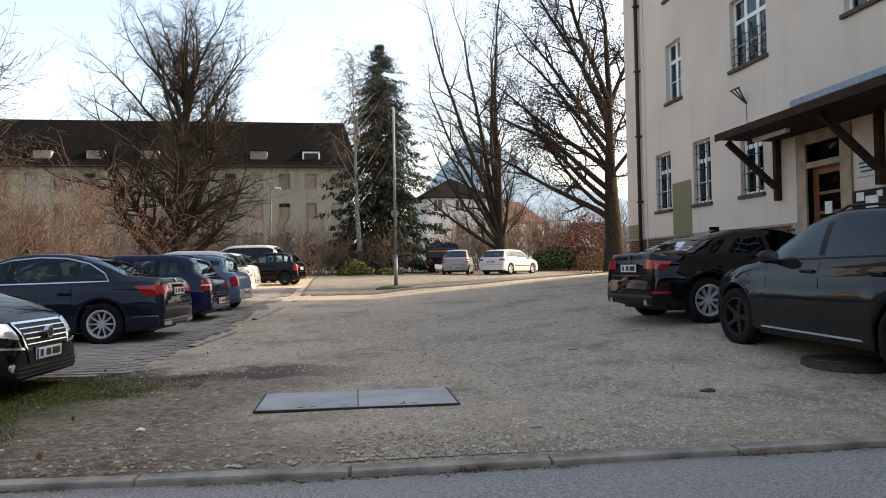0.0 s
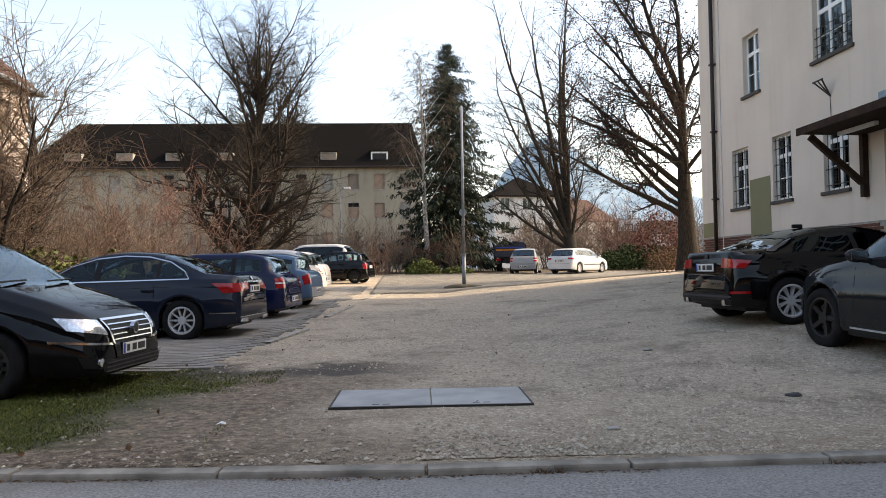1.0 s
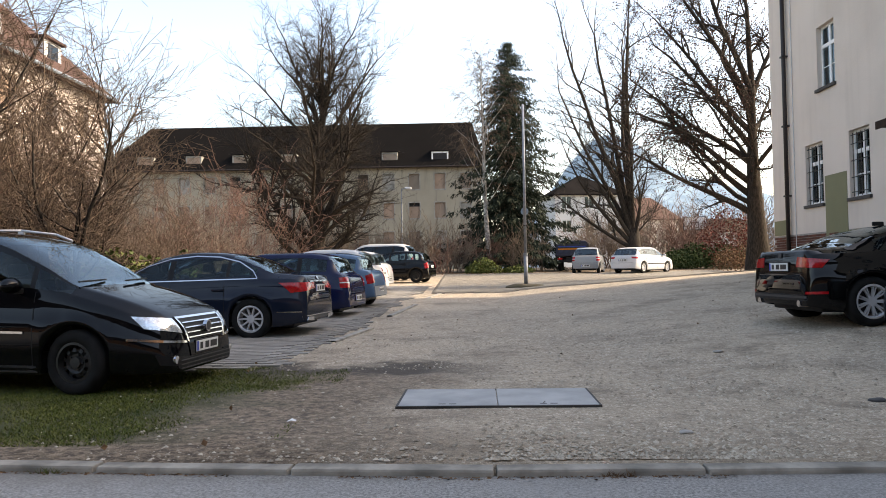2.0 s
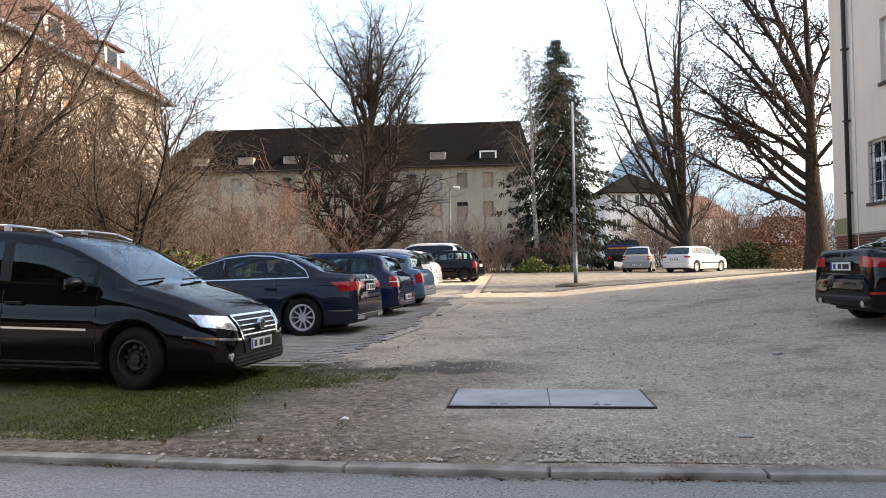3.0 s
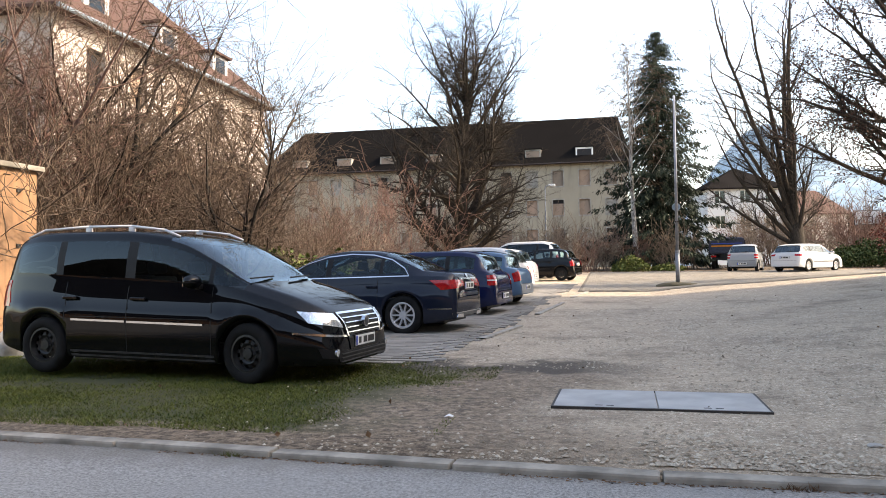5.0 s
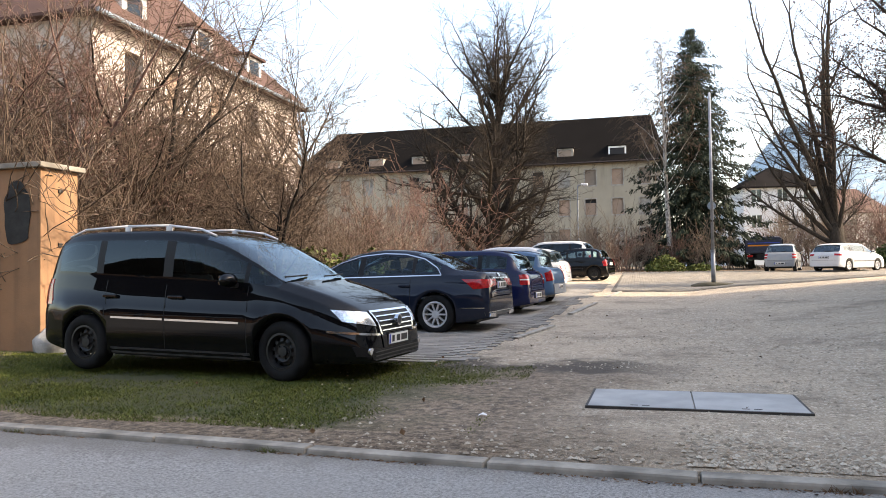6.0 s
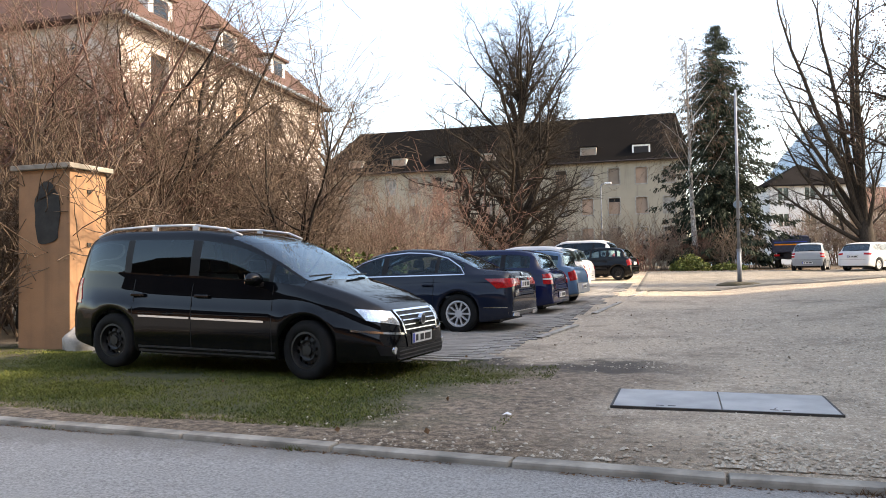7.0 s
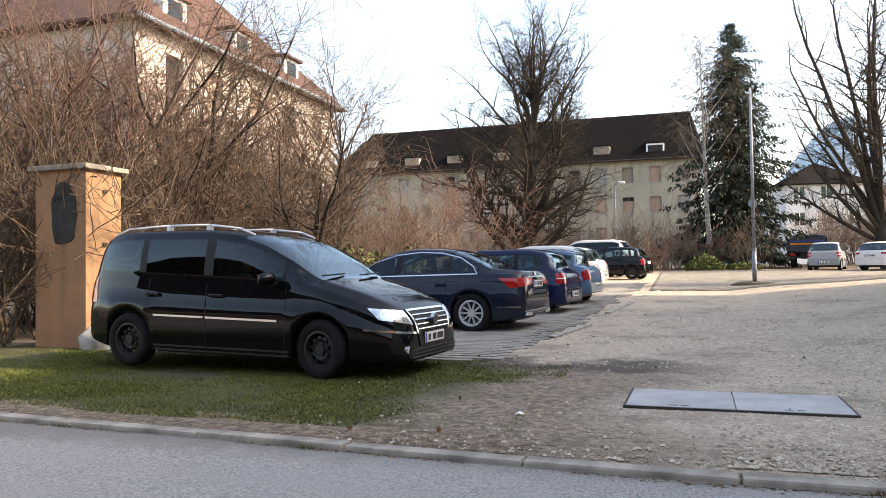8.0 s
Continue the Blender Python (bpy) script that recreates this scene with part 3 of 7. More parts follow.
def back_block():
    """The long disused block across the far end of the car park."""
    y, x0, x1, eave = 70.0, -34.0, 2.2, 10.9
    b = thing("disused_block", "long disused plaster block with boarded windows and dark hipped roof", "building")
    holes = []
    cols = [0.76 - 2.44 * k for k in range(14)]
    for i, x in enumerate(cols):
        for z in (8.85, 6.1, 3.35):
            holes.append((x - 0.5, x + 0.5, z, z + 1.45))
    part("wall", wall_with_holes(bmesh.new(), 1, y, 0.4, x0, x1, 0.6, eave, holes), M["plaster_old"], b)
    part("wall", box((x1 - 0.4, y + 0.402, 0.6), (x1, y + 11, eave)), M["plaster_old"], b)
    part("wall", box((x0, y + 0.402, 0.6), (x0 + 0.4, y + 11, eave)), M["plaster_old"], b)
    for i, h in enumerate(holes):
        part("window_board", box((h[0], y + 0.13, h[2]), (h[1], y + 0.16, h[3] - (0.35 if i % 5 == 2 else 0))), M["board"] if i % 4 != 1 else M["lintel"], b)
        fr = bmesh.new()
        for q0, q1 in (((h[0] - 0.09, h[2] - 0.12), (h[1] + 0.09, h[2])), ((h[0] - 0.09, h[3]), (h[1] + 0.09, h[3] + 0.1)), ((h[0] - 0.09, h[2]), (h[0], h[3])), ((h[1], h[2]), (h[1] + 0.09, h[3]))):
            add_box(fr, (q0[0], y - 0.02, q0[1]), (q1[0], y + 0.1, q1[1]))
        part("window_frame", fr, M["lintel"], b)
        # behind a short board, a near-black panel is painted as the unlit inside
        if i % 5 == 2:
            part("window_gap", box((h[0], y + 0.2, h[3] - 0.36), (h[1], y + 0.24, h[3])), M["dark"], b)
    part("roof", hip_roof(x0, x1, y, y + 11, eave, 5.3, 0.45), M["roof"], b)
    part("gutter", tube((x0 - 0.5, y - 0.52, eave + 0.02), (x1 + 0.5, y - 0.52, eave + 0.02), 0.07, n=8), M["pipe"], b)
    for k, x in enumerate((-1.65, -6.45, -11.2, -16.1, -20.8, -25.3, -30)):
        dormer(b, x, y + 0.35, 11.45, 1.6 if k == 0 else 1.5, M["roof"])
    part("roof_vent", box((-1.5, y + 3.6, 14.0), (-1.2, y + 4.2, 14.45)), M["dark"], b)


back_block()


def left_block():
    """The house behind the shrubs; its sunlit wall faces +x."""
    x, y0, y1, eave = -19.0, 22.6, 39.4, 10.55
    b = thing("old_house", "pale plastered old house with red tiled hipped roof behind shrubs", "building")
    holes = []
    for z in (8.3, 5.3, 2.4):
        for y in (24.9, 27.6, 30.9, 34.2, 37.2):
            holes.append((y - 0.55, y + 0.55, z, z + 1.5))
    part("wall", wall_with_holes(bmesh.new(), 0, x - 0.4, 0.4, y0, y1, 0.2, eave, holes), M["plaster_left"], b)
    fh = []
    for z in (8.3, 5.3, 2.4):
        for xx in (-21.4, -24.4, -27.4):
            fh.append((xx - 0.5, xx + 0.5, z, z + 1.5))
    part("wall", wall_with_holes(bmesh.new(), 1, y0, 0.4, x - 12, x - 0.402, 0.2, eave, fh), M["plaster_left"], b)
    part("wall", box((x - 12, y1 - 0.4, 0.2), (x - 0.402, y1, eave)), M["plaster_left"], b)
    part("wall", box((x - 12, y0 + 0.402, 0.2), (x - 11.6, y1 - 0.402, eave)), M["plaster_left"], b)
    for i, h in enumerate(holes):
        # every third panel is near black, painted as an unlit opening
        part("window_board", box((x - 0.3, h[0], h[2]), (x - 0.26, h[1], h[3])), M["board"] if i % 3 else M["dark"], b)
        part("window_sill", box((x - 0.25, h[0] - 0.06, h[2] - 0.09), (x + 0.05, h[1] + 0.06, h[2] - 0.003)), M["sandstone"], b)
    for h in fh:
        sash(b, 1, y0, -1, h[0], h[1], h[2], h[3], 2, 0.7, pane="dark_glass")
    part("roof", hip_roof(x - 12, x, y0, y1, eave, 6.6, 0.55), M["roof_red"], b)
    part("gutter", tube((x + 0.62, y0 - 0.5, eave + 0.03), (x + 0.62, y1 + 0.5, eave + 0.03), 0.09, n=8), M["zinc"], b)
    for yy in (25.4, 30.3, 35.0):
        part("dormer", box((x - 2.6, yy - 0.75, eave + 0.75), (x - 0.35, yy + 0.75, eave + 1.85)), M["plaster_white"], b)
        part("dormer_window", box((x - 0.349, yy - 0.45, eave + 0.95), (x - 0.33, yy + 0.45, eave + 1.7)), M["dark_glass"], b)
        part("dormer_roof", box((x - 3.0, yy - 0.9, eave + 1.86), (x - 0.15, yy + 0.9, eave + 1.98)), M["roof_red"], b)


left_block()


def far_house(name, label, x, y, w, d, z, eave, h, wall, roof, cols, rows, turn=0.0):
    b = thing(name, label, "building", at=(x, y, 0), turn=turn)
    holes = [(-w / 2 + w * (i + 0.5) / cols - 0.55, -w / 2 + w * (i + 0.5) / cols + 0.55, z + 1.0 + 2.9 * j, z + 2.4 + 2.9 * j) for i in range(cols) for j in range(rows)]
    part("wall", wall_with_holes(bmesh.new(), 1, 0, 0.4, -w / 2, w / 2, z - 2, eave, holes), wall, b)
    for a in (-w / 2, w / 2 - 0.4):
        part("wall", box((a, 0.402, z - 2), (a + 0.4, d, eave)), wall, b)
    part("wall", box((-w / 2 + 0.402, d - 0.4, z - 2), (w / 2 - 0.402, d - 0.002, eave)), wall, b)
    part("roof", hip_roof(-w / 2, w / 2, 0, d, eave, h, 0.5), roof, b)
    for i, q in enumerate(holes):
        win = part("window", box((q[0], 0.15, q[2]), (q[1], 0.2, q[3])), M["pane"], b)
        # panels behind the glass: curtains, or near black painted as an unlit room
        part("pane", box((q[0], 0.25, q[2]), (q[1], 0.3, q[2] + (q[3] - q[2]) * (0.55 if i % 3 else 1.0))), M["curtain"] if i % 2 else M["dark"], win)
        part("frame", box(((q[0] + q[1]) / 2 - 0.04, 0.1, q[2]), ((q[0] + q[1]) / 2 + 0.04, 0.149, q[3])), M["white_paint"], win)
    return b


# ---- vehicles ----
from mathutils.bvhtree import BVHTree


def lerp_profile(pts, x):
    """Smooth height at x along a list of (x, z)."""
    xs = [p[0] for p in pts]
    if x <= xs[0]:
        return pts[0][1]
    if x >= xs[-1]:
        return pts[-1][1]
    i = next(k for k in range(len(xs) - 1) if xs[k] <= x <= xs[k + 1])

    def slope(k):
        if k == 0 or k == len(pts) - 1:
            return None
        h0, h1 = xs[k] - xs[k - 1], xs[k + 1] - xs[k]
        d0, d1 = (pts[k][1] - pts[k - 1][1]) / h0, (pts[k + 1][1] - pts[k][1]) / h1
        if d0 * d1 <= 0:
            return 0.0
        return (h0 + h1) / (h1 / d0 + h0 / d1)
    h = xs[i + 1] - xs[i]
    d = (pts[i + 1][1] - pts[i][1]) / h
    m0 = slope(i)
    m1 = slope(i + 1)
    m0, m1 = d if m0 is None else m0, d if m1 is None else m1
    t = (x - xs[i]) / h
    return pts[i][1] * (2 * t**3 - 3 * t**2 + 1) + pts[i + 1][1] * (-2 * t**3 + 3 * t**2) + h * (m0 * (t**3 - 2 * t**2 + t) + m1 * (t**3 - t**2))


def wheel_mesh_tyre(r, rr, w):
    """A tyre turned round the y axis."""
    prof = [(rr, -w / 2 + 0.02), (rr + 0.012, -w / 2 + 0.004), (r - 0.045, -w / 2), (r - 0.012, -w / 2 + 0.018), (r, -w / 2 + 0.04), (r, w / 2 - 0.04), (r - 0.012, w / 2 - 0.018), (r - 0.045, w / 2), (rr + 0.012, w / 2 - 0.004), (rr, w / 2 - 0.02)]
    n = 40
    verts = [(q * math.cos(2 * math.pi * k / n), y, q * math.sin(2 * math.pi * k / n)) for k in range(n) for q, y in prof]
    m = len(prof)
    faces = [(k * m + j, ((k + 1) % n) * m + j, ((k + 1) % n) * m + (j + 1) % m, k * m + (j + 1) % m) for k in range(n) for j in range(m)]
    return verts, faces


def rim_bm(rr, w, spokes, twin, dish=0.03):
    """A wheel rim with its outer lip, spokes and hub; the outside faces -y."""
    bm = bmesh.new()
    n = 40
    y0 = -w / 2 + 0.012
    ring = [(rr + 0.004, y0), (rr - 0.018, y0 - 0.004), (rr - 0.03, y0 + 0.015), (rr - 0.035, y0 + 0.09), (rr - 0.03, w / 2 - 0.03)]
    vs = [[bm.verts.new((q * math.cos(2 * math.pi * k / n), y, q * math.sin(2 * math.pi * k / n))) for q, y in ring] for k in range(n)]
    for k in range(n):
        for j in range(len(ring) - 1):
            bm.faces.new([vs[k][j], vs[(k + 1) % n][j], vs[(k + 1) % n][j + 1], vs[k][j + 1]])
    for k in range(spokes):
        a = 2 * math.pi * k / spokes
        for da in ((-0.09, 0.09) if twin else (0,)):
            m = Matrix.Rotation(-(a + da), 4, "Y")
            hw = 0.008 if twin else min(0.03, 0.5 * rr / spokes)
            s = [(0.035, hw * 1.2, y0 + dish), (rr - 0.02, hw, y0 + 0.008)]
            quad = []
            for q, h, y in s:
                quad.append([bm.verts.new(m @ Vector((q, y, -h))), bm.verts.new(m @ Vector((q, y, h))), bm.verts.new(m @ Vector((q, y + 0.03, h * 1.3))), bm.verts.new(m @ Vector((q, y + 0.03, -h * 1.3)))])
            for j in range(4):
                bm.faces.new([quad[0][j], quad[0][(j + 1) % 4], quad[1][(j + 1) % 4], quad[1][j]])
    bmesh.ops.create_cone(bm, cap_ends=True, segments=20, radius1=0.055, radius2=0.065, depth=0.04, matrix=Matrix.Translation((0, y0 + dish + 0.01, 0)) @ Matrix.Rotation(radians(90), 4, "X"))
    bmesh.ops.recalc_face_normals(bm, faces=bm.faces)
    return bm


def steel_rim_bm(rr, w):
    """A black pressed-steel wheel with a ring of vent holes and bolts."""
    bm = bmesh.new()
    n = 40
    y0 = -w / 2 + 0.012
    prof = [(rr + 0.004, y0), (rr - 0.02, y0 - 0.003), (rr - 0.03, y0 + 0.03), (rr * 0.8, y0 + 0.055), (rr * 0.72, y0 + 0.04), (rr * 0.55, y0 + 0.03), (rr * 0.42, y0 + 0.045), (rr * 0.3, y0 + 0.045), (rr * 0.28, y0 + 0.02), (0.001, y0 + 0.018)]
    vs = [[bm.verts.new((q * math.cos(2 * math.pi * k / n), y, q * math.sin(2 * math.pi * k / n))) for q, y in prof] for k in range(n)]
    for k in range(n):
        for j in range(len(prof) - 1):
            if j in (3, 4) and k % 4 in (0, 1):
                continue
            bm.faces.new([vs[k][j], vs[(k + 1) % n][j], vs[(k + 1) % n][j + 1], vs[k][j + 1]])
    for k in range(5):
        a = 2 * math.pi * k / 5
        add_tube(bm, (rr * 0.38 * math.cos(a), y0 + 0.03, rr * 0.38 * math.sin(a)), (rr * 0.38 * math.cos(a), y0 + 0.05, rr * 0.38 * math.sin(a)), 0.012, n=6)
    bmesh.ops.recalc_face_normals(bm, faces=bm.faces)
    return bm


class Car:
    """A car: the body is lofted through cross-sections from nose (x = 0 in the profiles) to tail; the thing's +x is ahead."""

    def __init__(self, name, label, category, at, turn, s, paint, lean=0.0, group="parked cars"):
        self.s, self.paint = s, paint
        L, W = s["L"], s["W"]
        self.e = thing(name, label, category, group)
        self.e.matrix_world = pose(at[0], at[1], at[2], 0, 0, turn) @ pose(0, 0, 0, 0, lean, 0)
        self.hx = L / 2
        self.wx = [s["fo"], s["fo"] + s["wb"]]
        self.loft()
        self.wheels()
        self.inside()

    def half(self, x):
        """Half the width in plan at x from the nose."""
        L, W = self.s["L"], self.s["W"]
        f = min(1.0, max(0.0, x / self.s.get("nose", 0.75)))
        g = min(1.0, max(0.0, (L - x) / self.s.get("tail", 0.6)))
        a = self.s.get("square", 0.70)
        k = (a + (1 - a) * math.sqrt(1 - (1 - f) ** 2)) * (a + 0.06 + (0.94 - a) * math.sqrt(1 - (1 - g) ** 2))
        return W / 2 * k

    def section(self, x):
        s = self.s
        top, belt = lerp_profile(s["top"], x), lerp_profile(s["belt"], x)
        top = max(top, belt + 0.03)
        w = self.half(x)
        zl = s.get("sill", 0.2)
        L = s["L"]
        zl += 0.06 * max(0, 1 - x / 0.5) * 0 + 0.08 * max(0, 1 - (L - x) / 0.5)
        ra = s["r"] * 1.12
        for wx in self.wx:
            if abs(x - wx) < ra:
                zl = max(zl, s["r"] + math.sqrt(ra * ra - (x - wx) ** 2))
        zl = min(zl, belt - 0.06)
        c = min(1.0, max(0.0, (top - belt - 0.08) / 0.34))
        rows = []
        for k, (fz, fw) in enumerate(((0.0, 0.945), (0.22, 0.975), (0.42, 0.992), (0.60, 1.0), (0.72, 1.0), (0.735, 0.988), (0.88, 0.975), (1.0, 0.94))):
            z = max(belt * fz, zl + (belt - zl) * k / 7 * (0.35 if k < 7 else 1.0))
            z = min(z, belt) if k < 7 else belt
            if k == 0:
                z = zl
            arch = max((1 - abs(x - wx) / (ra * 1.25) for wx in self.wx), default=0)
            flare = 1 + 0.012 * max(0, min(1, arch * 3)) * (1 if k < 5 else 0)
            rows.append((w * fw * flare, z))
        wr = w * (0.80 + (s.get("roofw", 0.68) - 0.80) * c)
        z6 = top - (0.012 + 0.05 * c)
        wb = rows[-1][0]
        for q in (0.12, 0.5, 0.86):
            qq = q
            bulge = 0.02 * math.sin(math.pi * qq) * c
            rows.append((wb + (wr - wb) * qq + bulge, belt + (z6 - belt) * qq))
        rows.append((wr, z6))
        rows.append((wr * 0.93, top - 0.022 * c - 0.006))
        rows.append((wr * 0.6, top - 0.007 * c - 0.002))
        rows.append((wr * 0.25, top - 0.001))
        rows.append((0.0, top))
        return rows

    def loft(self):
        s = self.s
        L = s["L"]
        xs = set(np.round(np.linspace(0, L, 64), 4))
        ra = s["r"] * 1.12
        for wx in self.wx:
            for k in range(17):
                xs.add(round(wx - ra * math.cos(math.pi * k / 16), 4))
            xs.add(round(wx - ra - 0.004, 4))
            xs.add(round(wx + ra + 0.004, 4))
        for x in (0.015, 0.04, 0.08, 0.13, L - 0.015, L - 0.04, L - 0.08, L - 0.13):
            xs.add(round(x, 4))
        cuts = [s["cowl"], s["ws"], s["rg"][0], s["rg"][1], *s["sg"], *[p for q in s["pillars"] for p in q]]
        for c in cuts:
            xs.add(round(c, 4))
        xs = sorted(x for x in xs if 0 <= x <= L)
        # stations that nearly touch a cut are left out
        keep = []
        for x in xs:
            if x in [round(c, 4) for c in cuts] or all(abs(x - c) > 0.012 for c in cuts):
                keep.append(x)
        xs = keep
        secs = [self.section(x) for x in xs]
        nr = len(secs[0])
        verts, idx = [], {}
        for i, x in enumerate(xs):
            for j, (y, z) in enumerate(secs[i]):
                for sd_ in (1, -1):
                    if j == nr - 1 and sd_ == -1:
                        idx[i, j, -1] = idx[i, j, 1]
                        continue
                    idx[i, j, sd_] = len(verts)
                    verts.append((self.hx - x, sd_ * y, z))
        groups = {"body": [], "windscreen": [], "rear_window": [], "side1": [], "side-1": []}
        pillar = []
        for i in range(len(xs) - 1):
            xm = (xs[i] + xs[i + 1]) / 2
            for j in range(nr - 1):
                for sd_ in (1, -1):
                    q = [idx[i, j, sd_], idx[i + 1, j, sd_], idx[i + 1, j + 1, sd_], idx[i, j + 1, sd_]]
                    if sd_ < 0:
                        q.reverse()
                    q = list(dict.fromkeys(q))
                    if len(q) < 3:
                        continue
                    g = "body"
                    if j >= 11 and s["cowl"] < xm < s["ws"]:
                        g = "windscreen"
                    elif j >= 11 and s["rg"][0] < xm < s["rg"][1]:
                        g = "rear_window"
                    elif 8 <= j <= 9 and s["sg"][0] < xm < s["sg"][1]:
                        g = "side%d" % sd_
                        if any(a < xm < b for a, b in s["pillars"]):
                            g = "pillar"
                            pillar.append(q)
                            continue
                    groups[g].append(q)
        for end, xi in ((0, 0), (1, len(xs) - 1)):
            loop = [idx[xi, j, 1] for j in range(nr)] + [idx[xi, j, -1] for j in range(nr - 2, -1, -1)]
            groups["body"].append(loop if end == 0 else list(reversed(loop)))
        self.bvh = BVHTree.FromPolygons([Vector(v) for v in verts], [f for g in groups.values() for f in g] + pillar)

        def sub(faces, push=0.0):
            used = sorted({v for f in faces for v in f})
            mp = {v: k for k, v in enumerate(used)}
            return [verts[v] for v in used], [tuple(mp[v] for v in f) for f in faces]
        v, f = sub(groups["body"])
        me = mesh_of("body", v, f, self.paint, True)
        self.body = part("body", me, None, self.e)
        for a, b in s["pillars"]:
            for sd_ in (1, -1):
                fs = [q for q in pillar if verts[q[0]][1] * sd_ > 0 and a < self.hx - sum(verts[v][0] for v in q) / len(q) < b]
                if fs:
                    v, f = sub(fs)
                    part("pillar", mesh_of("pillar", v, f, M["black"], True), None, self.e)
        dark = s.get("tint")
        for g, nm in (("windscreen", "windscreen"), ("rear_window", "rear_window")):
            if groups[g]:
                v, f = sub(groups[g])
                part(nm, mesh_of(nm, v, f, M["dark_glass"] if dark and g == "rear_window" else M["screen"], True), None, self.e)
        # one pane between each two pillars
        for sd_ in (1, -1):
            stops = [s["sg"][0], *[(a + b) / 2 for a, b in s["pillars"]], s["sg"][1]]
            for k in range(len(stops) - 1):
                fs = [q for q in groups["side%d" % sd_] if stops[k] < self.hx - sum(verts[v][0] for v in q) / len(q) < stops[k + 1]]
                if fs:
                    v, f = sub(fs)
                    part("side_window", mesh_of("side_window", v, f, M["dark_glass"] if dark and k >= dark else M["glass"], True), None, self.e)

    def cast(self, o, d):
        hit = self.bvh.ray_cast(Vector(o), Vector(d).normalized())
        return hit[0], hit[1]

    def patch(self, name, quad, material, way=180.0, n=(8, 3), out=0.006, label="", parent=None, thick=0.012):
        """A thin panel on the body: its corners (u, z) seen along the heading `way` (0: from the front, 180: from behind, 90: from the car's left)."""
        a = radians(way)
        side = Vector((-math.sin(a), math.cos(a), 0))
        d = Vector((math.cos(a), math.sin(a), 0))
        end = Vector((math.copysign(self.hx, d.x), 0, 0)) if abs(d.x) > 0.5 else Vector((0, 0, 0))
        bm = bmesh.new()
        grid = []
        for i in range(n[0] + 1):
            row = []
            for j in range(n[1] + 1):
                u, v = i / n[0], j / n[1]
                p = [(quad[0][k] * (1 - u) + quad[1][k] * u) * (1 - v) + (quad[3][k] * (1 - u) + quad[2][k] * u) * v for k in (0, 1)]
                o = end + side * p[0] + Vector((0, 0, p[1])) + d * 4
                loc, nor = self.cast(o, -d)
                if loc is None:
                    row.append(None)
                    continue
                if nor.dot(d) < 0:
                    nor = -nor
                row.append((bm.verts.new(loc + d * out), bm.verts.new(loc - d * thick)))
            grid.append(row)
        for i in range(n[0]):
            for j in range(n[1]):
                c = [grid[i][j], grid[i + 1][j], grid[i + 1][j + 1], grid[i][j + 1]]
                if all(c):
                    bm.faces.new([q[0] for q in c])
        edge = [e for e in bm.edges if len(e.link_faces) == 1]
        pair = {q[0]: q[1] for row in grid for q in row if q}
        for e in edge:
            a0, b0 = e.verts
            bm.faces.new([a0, b0, pair[b0], pair[a0]])
        bmesh.ops.delete(bm, geom=[v for v in bm.verts if not v.link_faces], context="VERTS")
        bmesh.ops.recalc_face_normals(bm, faces=bm.faces)
        for e in bm.edges:
            if len(e.link_faces) == 2 and e.calc_face_angle() > 0.7:
                e.smooth = False
        return part(name, bm, material, parent or self.e, label, True)

    def both(self, name, quad, material, way, **k):
        """The same panel on both sides."""
        self.patch(name, quad, material, way, **k)
        self.patch(name, [(-u, z) for u, z in quad], material, -way, **k)

    def strip(self, name, x0, x1, z, h, material, out=0.008, parent=None, label="", z1=None):
        """A strip along both flanks between x0 and x1 from the nose."""
        z1 = z if z1 is None else z1
        for way, sg in ((90, 1), (-90, -1)):
            u0, u1 = -(self.hx - x0) * sg, -(self.hx - x1) * sg
            self.patch(name, [(u0, z - h / 2), (u1, z1 - h / 2), (u1, z1 + h / 2), (u0, z + h / 2)], material, way, n=(max(2, int(abs(x1 - x0) * 8)), 1), out=out, label=label)

    def seams(self, xs, z0, z1):
        for x in xs:
            for way, sg in ((90, 1), (-90, -1)):
                u = -(self.hx - x) * sg
                self.patch("door_gap", [(u - 0.004, z0), (u + 0.004, z0), (u + 0.004, z1), (u - 0.004, z1)], M["black"], way, n=(1, 8), out=0.0015, thick=0.004)

    def handles(self, xs, z, material=None):
        for x in xs:
            for way, sg in ((90, 1), (-90, -1)):
                loc, nor = self.cast((self.hx - x, 3 * sg, z), (0, -sg, 0))
                if loc is None:
                    continue
                part("door_handle", box((-0.10, -0.012, -0.018), (0.10, 0.022, 0.018), 0.01), material or self.paint, self.e, at=Matrix.Translation(loc + Vector((0, sg * 0.012, 0))) @ Matrix.Rotation(0 if sg > 0 else math.pi, 4, "Z"))

    def mirrors(self, x, z, material=None):
        for sg in (1, -1):
            loc, nor = self.cast((self.hx - x, 3 * sg, z), (0, -sg, 0))
            if loc is None:
                continue
            bm = bmesh.new()
            bmesh.ops.create_uvsphere(bm, u_segments=14, v_segments=9, radius=1, matrix=Matrix.Translation((self.hx - x, loc.y + sg * 0.15, z + 0.03)) @ Matrix.Diagonal((0.085, 0.125, 0.075, 1)))
            for v in bm.verts:
                v.co.x = max(v.co.x, self.hx - x - 0.045)
            mi = part("wing_mirror", bm, material or self.paint, self.e, smooth=True)
            part("mirror_glass", box((self.hx - x - 0.05, loc.y + sg * 0.15 - 0.09, z - 0.02), (self.hx - x - 0.046, loc.y + sg * 0.15 + 0.09, z + 0.08), 0.001), M["chrome"], mi)
